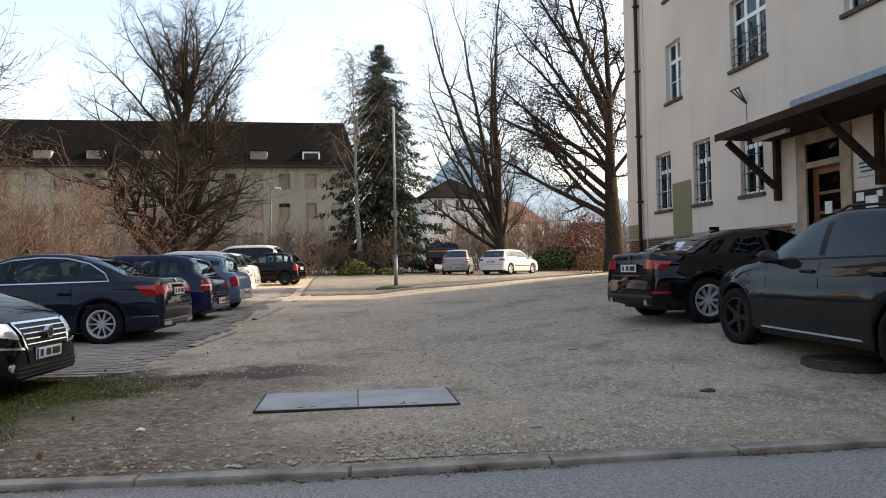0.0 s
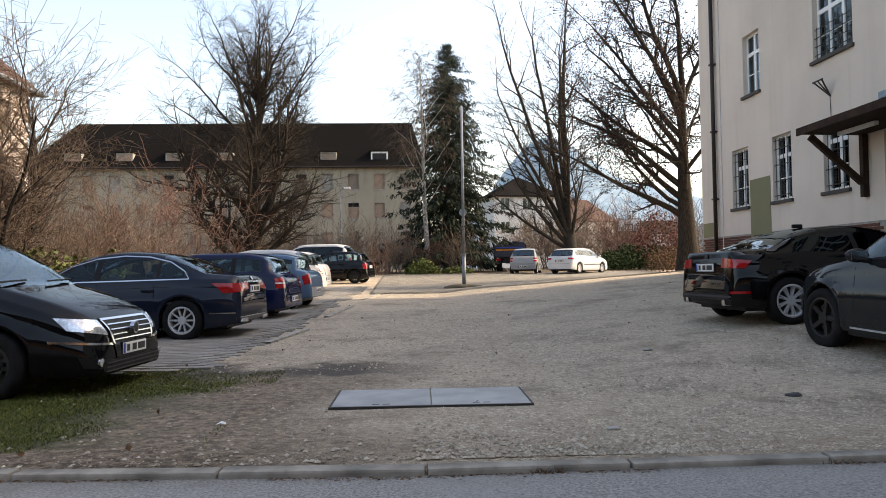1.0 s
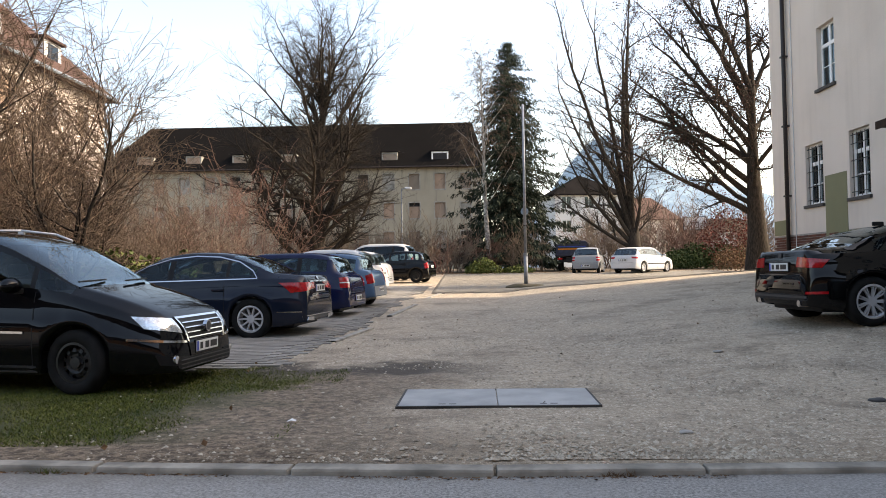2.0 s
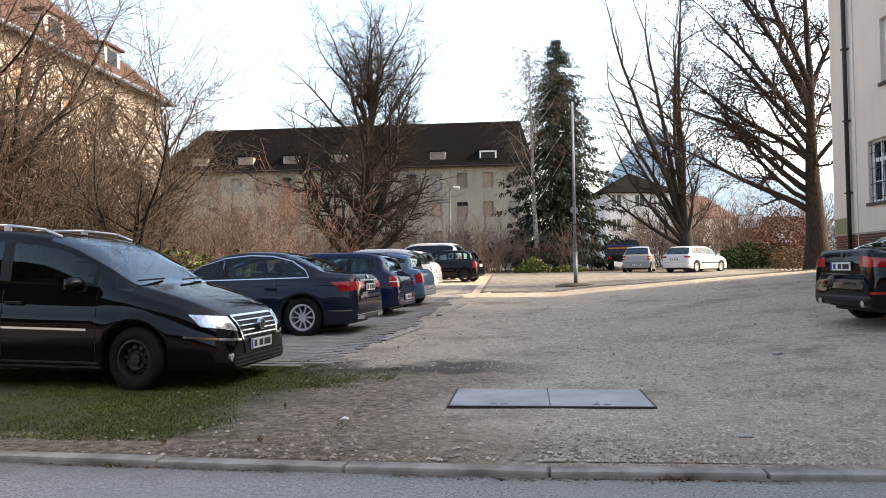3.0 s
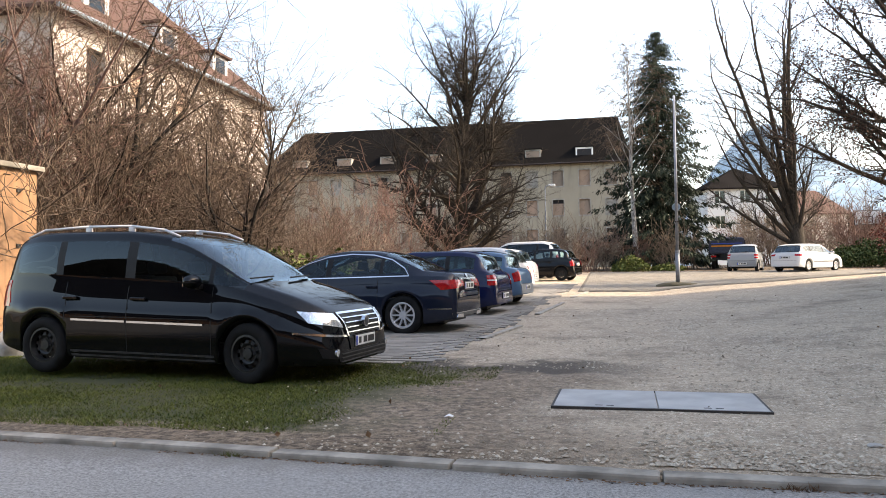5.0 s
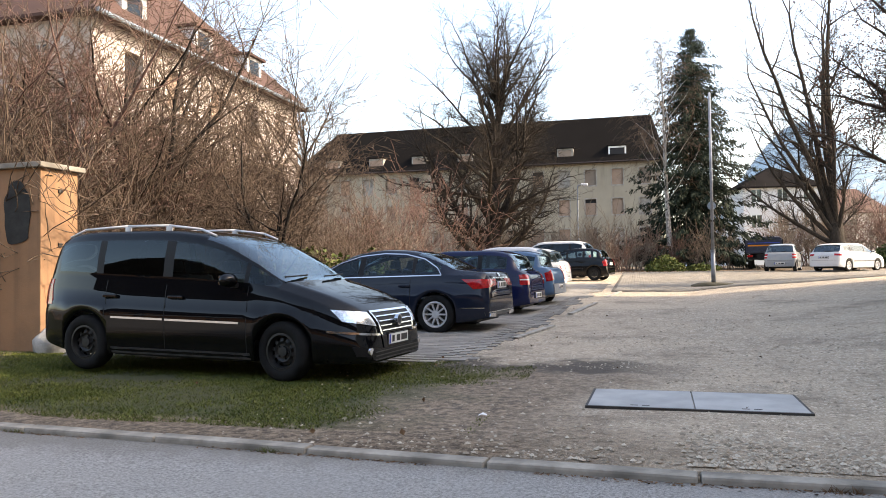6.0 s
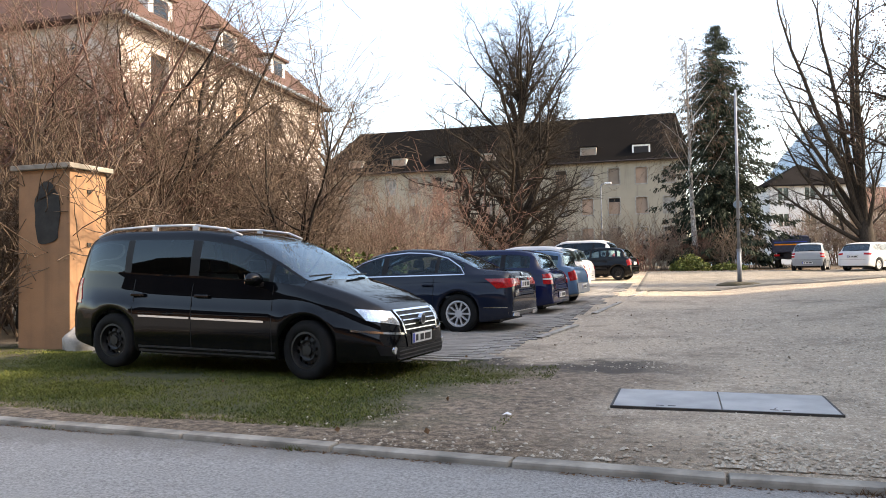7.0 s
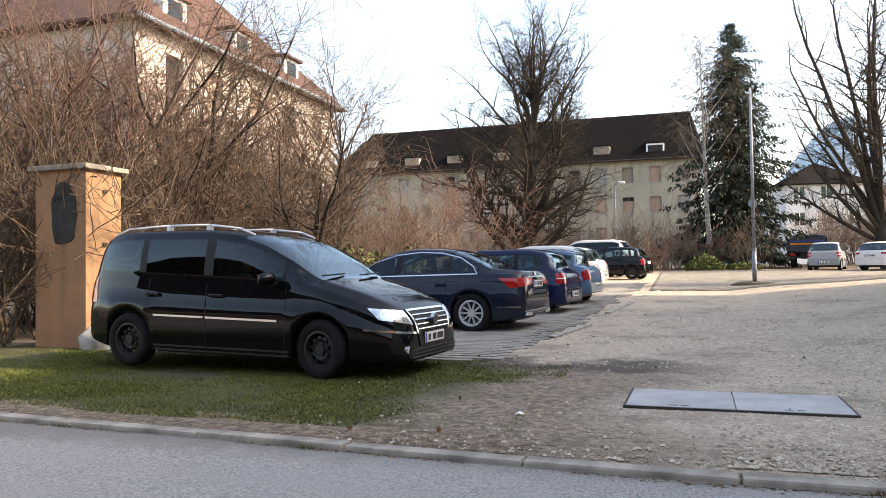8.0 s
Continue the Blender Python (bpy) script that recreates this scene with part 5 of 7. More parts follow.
def coupe():
    s = spec(4.64, 1.825, 2.81, 1.03, 0.325,
             [(0, 0.5), (0.04, 0.66), (0.3, 0.78), (1.0, 0.91), (1.50, 0.97), (1.9, 1.17), (2.35, 1.33), (2.8, 1.375), (3.2, 1.35), (3.6, 1.25), (3.95, 1.11), (4.15, 1.035), (4.45, 1.02), (4.59, 1.015), (4.615, 0.90), (4.63, 0.7), (4.64, 0.5)],
             [(0, 0.46), (0.1, 0.60), (0.5, 0.74), (1.50, 0.88), (2.5, 0.92), (3.6, 0.96), (4.3, 0.955), (4.56, 0.93), (4.61, 0.8), (4.63, 0.62), (4.64, 0.44)],
             1.48, 2.40, (3.28, 4.10), (1.52, 3.72), [(2.78, 2.86)], rim="twin", rr=0.225, tw=0.235, sill=0.19, nose=0.9, tail=0.7, square=0.72, roofw=0.68, tint=1)
    x, y = 6.88, 10.78
    c = Car("coupe_car", "black coupe with multi-spoke alloy wheels", "car", row_pose(x, y, 0.33), 4, s, PAINT["jet"])
    for sg in (1, -1):
        tl = c.patch("tail_light", [(-sg * 0.40, 0.785), (-sg * 0.80, 0.775), (-sg * 0.86, 0.885), (-sg * 0.42, 0.925)], M["red"], 180 - 30 * sg, n=(9, 4), out=0.012, label="red tail light")
        c.patch("reflector", [(-sg * 0.66, 0.425), (-sg * 0.88, 0.43), (-sg * 0.88, 0.465), (-sg * 0.66, 0.46)], M["red"], 180 - 20 * sg, n=(4, 1), out=0.008)
        ex = part("exhaust_tip", tube((-c.hx - 0.02, sg * 0.55, 0.30), (-c.hx + 0.12, sg * 0.55, 0.30), 0.045, n=16), M["chrome"], c.e)
    c.patch("bumper_lower", [(-0.70, 0.25), (0.70, 0.25), (0.76, 0.42), (-0.76, 0.42)], M["black"], 180, n=(12, 2), out=0.006)
    c.patch("bumper_trim", [(-0.72, 0.37), (0.72, 0.37), (0.72, 0.40), (-0.72, 0.40)], M["trim"], 180, n=(12, 1), out=0.012)
    c.patch("boot_gap", [(-0.62, 0.70), (0.62, 0.70), (0.62, 0.708), (-0.62, 0.708)], M["black"], 180, n=(12, 1), out=0.003)
    c.plate(False, 0.79)
    c.patch("badge", [(-0.04, 0.92), (0.04, 0.92), (0.04, 0.985), (-0.04, 0.985)], M["trim"], 180, n=(3, 2), out=0.012)
    fin = bmesh.new()
    add_box(fin, (-0.10, -0.02, 0), (0.06, 0.02, 0.06), 0.012)
    loc, nor = c.cast((c.hx - 3.15, 0, 3), (0, 0, -1))
    part("aerial_fin", fin, M["black"], c.e, at=Matrix.Translation(loc))
    c.seams((1.6, 3.02), 0.28, 0.92)
    c.handles((2.85,), 0.80)
    c.mirrors(1.85, 0.95)
    c.plate(True, 0.42)
    return c


def crossover():
    s = spec(4.40, 1.83, 2.65, 0.78, 0.345,
             [(0, 0.55), (0.04, 0.74), (0.25, 0.88), (0.85, 1.0), (1.18, 1.06), (1.6, 1.30), (2.0, 1.48), (2.5, 1.565), (3.3, 1.54), (3.8, 1.45), (3.95, 1.39), (4.2, 1.08), (4.33, 0.95), (4.38, 0.75), (4.40, 0.5)],
             [(0, 0.5), (0.1, 0.68), (0.5, 0.85), (1.18, 0.99), (2.4, 1.03), (3.5, 1.09), (4.1, 1.06), (4.3, 0.9), (4.38, 0.7), (4.40, 0.46)],
             1.15, 2.10, (3.93, 4.18), (1.22, 3.9), [(2.26, 2.36), (3.3, 3.38)], rim="five", rimmat=M["rim_black"], rr=0.235, tw=0.225, sill=0.24, nose=0.9, square=0.62, roofw=0.75, tint=1, steer=4)
    y, x = 6.95, 5.89
    c = Car("crossover_car", "dark grey crossover with black alloy wheels", "car", row_pose(x, y, 0.15), 91, s, PAINT["grey"], lean=-1.2)
    for sg in (1, -1):
        c.patch("headlight", [(sg * 0.42, 0.78), (sg * 0.95, 0.82), (sg * 0.98, 0.90), (sg * 0.46, 0.87)], M["lamp_glass"], 28 * sg, n=(8, 3), out=0.01)
        c.patch("tail_light", [(-sg * 0.6, 0.85), (-sg * 0.98, 0.85), (-sg * 0.98, 1.0), (-sg * 0.6, 1.0)], M["red"], 180 - 30 * sg, n=(6, 3), out=0.01)
    c.strip("sill_trim", 1.33, 3.05, 0.285, 0.02, M["rim"], 0.01, label="thin silver sill strip")
    c.strip("side_cladding", 1.30, 3.08, 0.25, 0.05, M["black"], 0.006)
    c.strip("side_crease", 1.4, 3.1, 0.50, 0.012, PAINT["grey"], 0.006)
    c.strip("window_line", 1.55, 3.85, 1.03, 0.016, M["black"], 0.006, z1=1.10)
    c.seams((1.42, 2.31, 3.25), 0.3, 1.02)
    c.handles((2.14, 3.12), 0.92)
    c.mirrors(1.62, 1.04)
    c.plate(True, 0.5)
    c.plate(False, 0.7)
    for sg in (1, -1):
        rail = bmesh.new()
        for (xa, za), (xb, zb) in zip([(2.2, 1.5), (2.4, 1.575), (3.4, 1.56), (3.6, 1.47)], [(2.4, 1.575), (3.4, 1.56), (3.6, 1.47)]):
            add_tube(rail, (c.hx - xa, sg * 0.60, za), (c.hx - xb, sg * 0.60, zb), 0.014, n=6)
        part("roof_rail", rail, M["black"], c.e)
    return c


def tipper():
    """The small tipper lorry at the end of the car park, seen from behind."""
    x, y = 7.9, 51.5
    e = thing("tipper_lorry", "small dark tipper lorry with blue and yellow tailboard", "lorry", "parked cars", (x, y, ground_z(x, y)), 80)
    steel = plain("navy_steel", (0.02, 0.025, 0.05), 0.5, vary=0.3)
    part("bed_floor", box((-2.6, -1.0, 0.95), (0.9, 1.0, 1.05), 0.01), steel, e)
    for sg in (-1, 1):
        part("side_board", box((-2.6, sg * 1.0 - 0.03, 1.05), (0.9, sg * 1.0 + 0.03, 1.75), 0.008), steel, e)
        for xx in (-2.5, -1.4, -0.3, 0.8):
            part("stake", box((xx - 0.04, sg * 1.03 if sg > 0 else sg * 1.08, 0.9), (xx + 0.04, sg * 1.08 if sg > 0 else sg * 1.03, 1.78)), M["black"], e)
    tb = part("tailboard", box((-2.66, -0.97, 1.05), (-2.605, 0.97, 1.75), 0.008), steel, e)
    part("stripe", box((-2.668, -0.9, 1.38), (-2.661, 0.9, 1.46)), M["amber"], tb)
    part("stripe", box((-2.668, -0.9, 1.56), (-2.661, 0.9, 1.60)), M["plate_blue"], tb)
    part("headboard", box((0.9, -1.0, 1.05), (0.98, 1.0, 2.0), 0.01), steel, e)
    part("cab", box((1.05, -0.95, 0.6), (2.7, 0.95, 2.1), 0.16), steel, e, smooth=False)
    part("cab_window", box((1.5, -0.97, 1.4), (2.3, 0.97, 1.95), 0.03), M["dark_glass"], e)
    part("chassis", box((-2.5, -0.4, 0.55), (2.5, 0.4, 0.9), 0.02), M["black"], e)
    part("under_bar", box((-2.6, -0.9, 0.55), (-2.5, 0.9, 0.68), 0.01), M["black"], e)
    for sg in (-1, 1):
        part("rear_light", box((-2.62, sg * 0.78 - 0.15, 0.72), (-2.58, sg * 0.78 + 0.15, 0.84), 0.008), M["red"], e)
    tv, tf = wheel_mesh_tyre(0.38, 0.22, 0.24)
    tm = mesh_of("tyre", tv, tf, M["tyre"], True)
    for xx in (-1.7, 1.9):
        for sg in (-1, 1):
            w = part("wheel", tube((0, -0.08, 0), (0, 0.08, 0), 0.23, n=20), M["rim_black"], e, at=Matrix.Translation((xx, sg * 0.82, 0.38)))
            part("tyre", tm, None, w)
    return e


people_carrier()
saloon()
hatch("hatchback_car", "dark blue hatchback with red tail lights", -4.22, 16.3, 174, PAINT["blue"], lights="tall", z=0.14)
hatch("small_car", "small pale blue car with grey bumpers", -3.75, 19.0, 174, PAINT["sky"], 3.62, 1.64, 1.37, 2.45, 0.6, 0.285, lights="leaf", bumper=M["galv"], box_tail=-0.4, cowlx=0.85, doors=3)
hatch("hatchback_car", "white hatchback with slim tail lights", -4.25, 21.7, 174, PAINT["white"], 4.0, 1.7, 1.5, lights="slim")
hatch("small_car", "small white car with a red tail light", -4.25, 24.3, 174, PAINT["white"], 3.75, 1.65, 1.44, 2.45, 0.75, 0.29, lights="leaf", cowlx=0.95)
hatch("hatchback_car", "white hatchback beside a small white car", -4.45, 26.9, 174, PAINT["white"], 4.0, 1.72, 1.46, lights="tall")
hatch("small_car", "black small hatchback with red tail lights", -2.95, 34.6, 168, PAINT["jet"], 3.6, 1.65, 1.47, 2.36, 0.65, 0.30, lights="leaf", rimmat=M["rim_black"], cowlx=0.8)
hatch("estate_van", "white high-roofed van behind the black car", -4.3, 38.0, 168, PAINT["white"], 4.6, 1.82, 1.86, 2.8, 0.85, 0.32, lights="leaf", cowlx=0.95, box_tail=1.0, tint=1)
hatch("estate_car", "white estate car with dark rear lights", 10.75, 43.6, 46, PAINT["white"], 4.35, 1.79, 1.5, 2.64, 0.9, 0.32, lights="slim", z=0.80)
hatch("microcar", "tiny silver two-seat car with black tail", 7.85, 45.0, 72, PAINT["silver"], 2.7, 1.66, 1.55, 1.87, 0.45, 0.30, lights="tall", cowlx=0.55, doors=3, z=0.82)
coupe()
crossover()
tipper()


# ---- trees and shrubs ----
class Wood:
    """Branches as tapered tubes, gathered in lists and turned into meshes."""

    def __init__(self, seed):
        self.r = random.Random(seed)
        self.thick, self.thin = ([], []), ([], [])
        self.tips = []
        self.fine = 0.0035

    def tube(self, pts, radii, sides, store):
        verts, faces = store
        base = len(verts)
        up = Vector((0.31, 0.2, 0.93))
        for k, p in enumerate(pts):
            d = (pts[min(k + 1, len(pts) - 1)] - pts[max(k - 1, 0)]).normalized()
            a = d.cross(up if abs(d.dot(up)) < 0.95 else Vector((1, 0, 0))).normalized()
            b = d.cross(a)
            for j in range(sides):
                t = 2 * math.pi * j / sides
                verts.append(p + (a * math.cos(t) + b * math.sin(t)) * radii[k])
        for k in range(len(pts) - 1):
            for j in range(sides):
                q = base + k * sides
                faces.append((q + j, q + (j + 1) % sides, q + sides + (j + 1) % sides, q + sides + j))

    def grow(self, p, d, length, radius, level, plan, rise=None):
        """One branch and, from it, its own. plan: for each level (children, child length, angle, lift, wobble, first place for a child)."""
        n_child, ratio, angle, lift, wob, first = plan[level]
        lift = lift if rise is None else rise
        r = self.r
        steps = 9 if level == 0 else 7 if level == 1 else 4 if level == 2 else 3 if level == 3 else 2
        pts, radii = [p.copy()], [radius]
        d = d.normalized()
        for k in range(steps):
            d = (d + Vector((r.gauss(0, wob), r.gauss(0, wob), r.gauss(0, wob) + lift))).normalized()
            p = p + d * (length / steps)
            pts.append(p.copy())
            radii.append(max(self.fine, radius * (1 - (k + 1) / steps * (0.75 if level < 2 else 0.8))))
        sides = 10 if level == 0 else 6 if level == 1 else 4 if level == 2 else 3
        self.tube(pts, radii, sides, self.thick if level < 2 else self.thin)
        if level >= len(plan) - 1:
            self.tips.append((pts[-1], d))
            return
        for c in range(n_child):
            t = first + (1 - first) * (c + r.random()) / n_child
            k = min(steps - 1, int(t * steps))
            f = t * steps - k
            q = pts[k].lerp(pts[k + 1], f)
            ax = (pts[k + 1] - pts[k]).normalized()
            side = Vector((r.gauss(0, 1), r.gauss(0, 1), r.gauss(0, 0.6)))
            side = (side - ax * side.dot(ax)).normalized()
            an = radians(angle * r.uniform(0.7, 1.25))
            rad = radii[k] * r.uniform(0.45, 0.68)
            self.grow(q, ax * math.cos(an) + side * math.sin(an), length * ratio * r.uniform(0.65, 1.2) * (1.15 - 0.5 * t), rad, level + 1, plan)
        # the leader goes on
        if level > 0:
            self.grow(pts[-1], d, length * ratio, radii[-1], level + 1, plan)

    def mesh(self, name, store, material, smooth=True):
        me = bpy.data.meshes.new(name)
        me.from_pydata([tuple(v) for v in store[0]], [], store[1])
        me.materials.append(material)
        if smooth:
            me.polygons.foreach_set("use_smooth", [True] * len(me.polygons))
        return me


def leaf_mesh(name, places, size, material, rng, droop=0.0, narrow=0.45):
    verts, faces = [], []
    for p, n in places:
        d = Vector((rng.gauss(0, 1), rng.gauss(0, 1), rng.gauss(0, 0.7) - droop)).normalized()
        a = d.cross(Vector((rng.gauss(0, 1), rng.gauss(0, 1), rng.gauss(0, 1)))).normalized()
        s = size * rng.uniform(0.6, 1.3)
        up = d.cross(a) * s * 0.12
        b = len(verts)
        verts += [p, p + d * s * 0.5 + a * s * narrow + up, p + d * s, p + d * s * 0.5 - a * s * narrow + up]
        faces.append((b, b + 1, b + 2, b + 3))
    return mesh_of(name, verts, faces, material)


def tree(name, label, x, y, trunk_h, trunk_r, limbs, plan, seed, bark_m, twig_m, leaves=None, lean=(0, 0), taper=0.95, fine=0.0035):
    """limbs: (height on the trunk, heading, angle from upright, length, radius and, if it differs, how it rises)."""
    e = thing(name, label, "tree", at=(x, y, ground_z(x, y) - 0.05))
    w = Wood(seed)
    w.fine = fine
    r = w.r
    pts = [Vector((lean[0] * t + 0.06 * math.sin(5 * t + seed), lean[1] * t + 0.05 * math.cos(4 * t + seed), trunk_h * t)) for t in [i / 10 for i in range(11)]]
    radii = [trunk_r * (1.5 - 2.5 * t if t < 0.12 else 1.2 - taper * t) for t in [i / 10 for i in range(11)]]
    w.tube(pts, radii, 14, w.thick)
    for h, head, ang, ln, rad, *rise in limbs:
        t = min(0.999, h / trunk_h) * 10
        k = int(t)
        p = pts[k].lerp(pts[k + 1], t - k)
        a, b = radians(head), radians(ang)
        w.grow(p, Vector((math.cos(a) * math.sin(b), math.sin(a) * math.sin(b), math.cos(b))), ln, rad, 1, plan, *rise)
    part("trunk", w.mesh("trunk", w.thick, bark_m), None, e)
    part("crown", w.mesh("crown", w.thin, twig_m), None, e)
    if leaves:
        m, per, size, keep = leaves
        places = []
        for p, d in w.tips:
            if r.random() < keep:
                for k in range(per):
                    places.append((p + Vector((r.gauss(0, 0.12), r.gauss(0, 0.12), r.gauss(0, 0.12))), None))
        lf = part("leaves", leaf_mesh("leaves", places, size, m, r), None, e)
        tagged(lf, kind="stuff")
    return e


def round_tree():
    """The broad bare tree in front of the disused block: low sweeping limbs, then an egg-shaped crown round one straight stem."""
    rng = random.Random(5)
    limbs = []
    for k in range(4):
        limbs.append((1.3 + 0.3 * k, 90 * k + 30 + rng.uniform(-12, 12) + 12, rng.uniform(62, 78), rng.uniform(3.6, 4.6), rng.uniform(0.12, 0.15), 0.05))
    # strong limbs to either side that turn upwards at their ends
    limbs += [(0.8, 192, 52, 5.8, 0.22, 0.10), (0.7, 196, 30, 8.2, 0.24, 0.05), (1.0, 8, 76, 5.4, 0.2, 0.13), (1.3, 14, 32, 7.4, 0.21, 0.04), (1.1, 250, 40, 6.0, 0.16, 0.06), (1.2, 100, 42, 6.0, 0.16, 0.06)]
    for k in range(40):
        h = 2.2 + 8.8 * k / 39
        ang = 58 - 3.1 * (h - 2.2)
        reach = 6.7 * math.sqrt(1 - ((h - 2.5) / 12.5) ** 2)
        limbs.append((h, 137.5 * k + 30, ang * rng.uniform(0.85, 1.12), reach * rng.uniform(0.72, 1.02), 0.17 - 0.009 * (h - 2), 0.035))
    plan = [None, (10, 0.34, 50, 0.05, 0.13, 0.22), (7, 0.5, 48, 0.05, 0.19, 0.15), (4, 0.62, 42, 0.03, 0.16, 0.1), (0, 0, 0, 0.03, 0.12, 0)]
    tree("broad_tree", "broad bare tree with dense dark twigs and low limbs", *TREE_A, 13.6, 0.36, limbs, plan, 11, M["bark"], M["bark"], lean=(0.55, 0), taper=1.12, fine=0.0065)


def at_bearing(az, d):
    """Place on the plan at a bearing (degrees, left of +y) and distance from the street stand."""
    return (-d * math.sin(radians(az)), d * math.cos(radians(az)))


TREE_A = at_bearing(10.9, 44.0)
round_tree()


def fork_tree():
    """The tall tree that splits low into steep leaders, most of them leaning to one side."""
    limbs = [(1.7, 178, 10, 13.5, 0.2, 0.012), (2.0, 184, 17, 13.0, 0.2, 0.016), (2.3, 170, 25, 11.0, 0.17, 0.02), (2.5, 186, 5, 13.5, 0.2, 0.01), (2.5, 120, 12, 12.0, 0.17, 0.02),
             (1.6, 182, 42, 7.2, 0.15, 0.03), (1.4, 176, 54, 6.2, 0.14, 0.03), (1.9, 190, 32, 7.8, 0.14, 0.02), (2.6, 170, 1, 11.0, 0.17, 0.02), (2.3, 350, 12, 5.0, 0.09, 0.02), (2.2, 10, 42, 3.6, 0.07, 0.03), (2.0, 290, 28, 5.0, 0.1, 0.03), (2.4, 240, 15, 10.0, 0.14, 0.02)]
    plan = [None, (10, 0.27, 42, 0.02, 0.05, 0.2), (7, 0.5, 42, 0.03, 0.12, 0.2), (4, 0.58, 42, 0.02, 0.13, 0.15), (0, 0, 0, 0.02, 0.12, 0)]
    x, y = at_bearing(-13.6, 47)
    tree("forked_tree", "tall bare tree forking into steep dark leaders", x, y, 2.7, 0.42, limbs, plan, 21, M["bark"], M["bark"], lean=(-0.3, 0.2), taper=0.4, fine=0.0065)


def beech_tree():
    """The tree by the school's corner, some dead leaves still on it."""
    limbs = [(2.2, 172, 55, 5.4, 0.13, 0.01), (2.9, 165, 50, 5.0, 0.13, 0.01), (3.4, 185, 46, 5.4, 0.13, 0.015), (4.2, 160, 42, 5.4, 0.13, 0.02), (4.8, 190, 38, 5.6, 0.12, 0.02), (5.4, 175, 32, 5.8, 0.12, 0.02), (6.0, 120, 30, 5.8, 0.11), (6.4, 200, 24, 6.6, 0.12), (6.8, 30, 28, 5.6, 0.11), (4, 300, 48, 4.8, 0.1), (5, 60, 48, 4.8, 0.1), (3.2, 250, 52, 4.8, 0.1), (4.2, 100, 52, 4.8, 0.1), (6.9, 90, 10, 6.6, 0.13), (2.6, 150, 62, 5.6, 0.1), (6.9, 180, 12, 7.0, 0.13)]
    plan = [None, (10, 0.34, 42, 0.03, 0.08, 0.2), (7, 0.52, 44, 0.03, 0.16, 0.15), (5, 0.55, 42, 0.02, 0.16, 0.1), (0, 0, 0, 0.0, 0.12, 0)]
    x, y = at_bearing(-21.75, 31)
    tree("beech_tree", "dark bare tree with a few withered leaves beside the school", x, y, 7.0, 0.36, limbs, plan, 33, M["bark"], M["bark"], leaves=(M["leaf_dry"], 2, 0.075, 0.8), fine=0.005)


def birch_tree(x, y, h, seed):
    rng = random.Random(seed)
    limbs = [(h * (0.3 + 0.68 * k / 26), 137 * k, rng.uniform(25, 45), h * (0.27 - 0.17 * k / 26), 0.035) for k in range(26)]
    plan = [None, (6, 0.5, 40, 0.02, 0.1, 0.2), (5, 0.6, 35, -0.12, 0.1, 0.15), (3, 0.6, 30, -0.25, 0.08, 0.2), (0, 0, 0, -0.3, 0.06, 0)]
    tree("birch_tree", "slender birch with white bark and hanging twigs", x, y, h, h * 0.011, limbs, plan, seed, M["birch"], M["twig"], lean=(-0.5, 0.2), taper=1.08, fine=0.0065)


def spruce_tree():
    x, y = at_bearing(-4.05, 52)
    e = thing("spruce_tree", "tall dark green spruce with drooping boughs", "tree", at=(x, y, ground_z(x, y) - 0.05))
    rng = random.Random(3)
    w = Wood(3)
    h = 16.2
    part("trunk", tube((0, 0, 0), (0, 0, h), 0.26, 0.02, 12), M["bark"], e)
    places = []
    verts, faces = [], []
    for k in range(46):
        t = k / 45
        z = 1.0 + (h - 1.3) * t
        reach = (4.4 * (1 - t) ** 0.48 + 0.05) * rng.uniform(0.62, 1.12)
        for j in range(8 if t < 0.85 else 5):
            a = 2 * math.pi * (j + rng.random() * 0.7) / 7 + k * 1.3
            ln = reach * rng.uniform(0.65, 1.15)
            n = 6
            pts = []
            for i in range(n + 1):
                f = i / n
                pts.append(Vector((math.cos(a) * ln * f, math.sin(a) * ln * f, z + 0.1 * f - 0.36 * ln * f * f + 0.35 * ln * max(0, f - 0.65))))
            w.tube(pts, [0.03 * (1 - 0.8 * i / n) for i in range(n + 1)], 3, w.thin)
            for i in range(1, n + 1):
                for _ in range(28):
                    q = pts[i] + Vector((rng.gauss(0, 0.16), rng.gauss(0, 0.16), rng.gauss(0, 0.09)))
                    side = Vector((-math.sin(a), math.cos(a), 0)) * rng.choice((-1, 1))
                    d = (Vector((math.cos(a), math.sin(a), 0)) * rng.uniform(0.2, 0.9) + side * rng.uniform(0, 0.9) + Vector((0, 0, rng.uniform(-1.3, -0.2)))).normalized()
                    s = rng.uniform(0.16, 0.40) * (0.42 + 0.58 * (1 - t))
                    b = d.cross(Vector((rng.gauss(0, 1), rng.gauss(0, 1), rng.gauss(0, 1)))).normalized() * s * 0.16
                    c = len(verts)
                    verts += [q - b * 0.6, q + b * 0.6, q + d * s * 0.55 + b, q + d * s, q + d * s * 0.55 - b]
                    faces.append((c, c + 1, c + 2, c + 3, c + 4))
    tagged(part("bough", w.mesh("bough", w.thin, M["bark"]), None, e), kind="stuff")
    tagged(part("needles", mesh_of("needles", verts, faces, M["needle"]), None, e), kind="stuff")


fork_tree()
beech_tree()
spruce_tree()
birch_tree(*at_bearing(-2.4, 50), 14.5, 41)


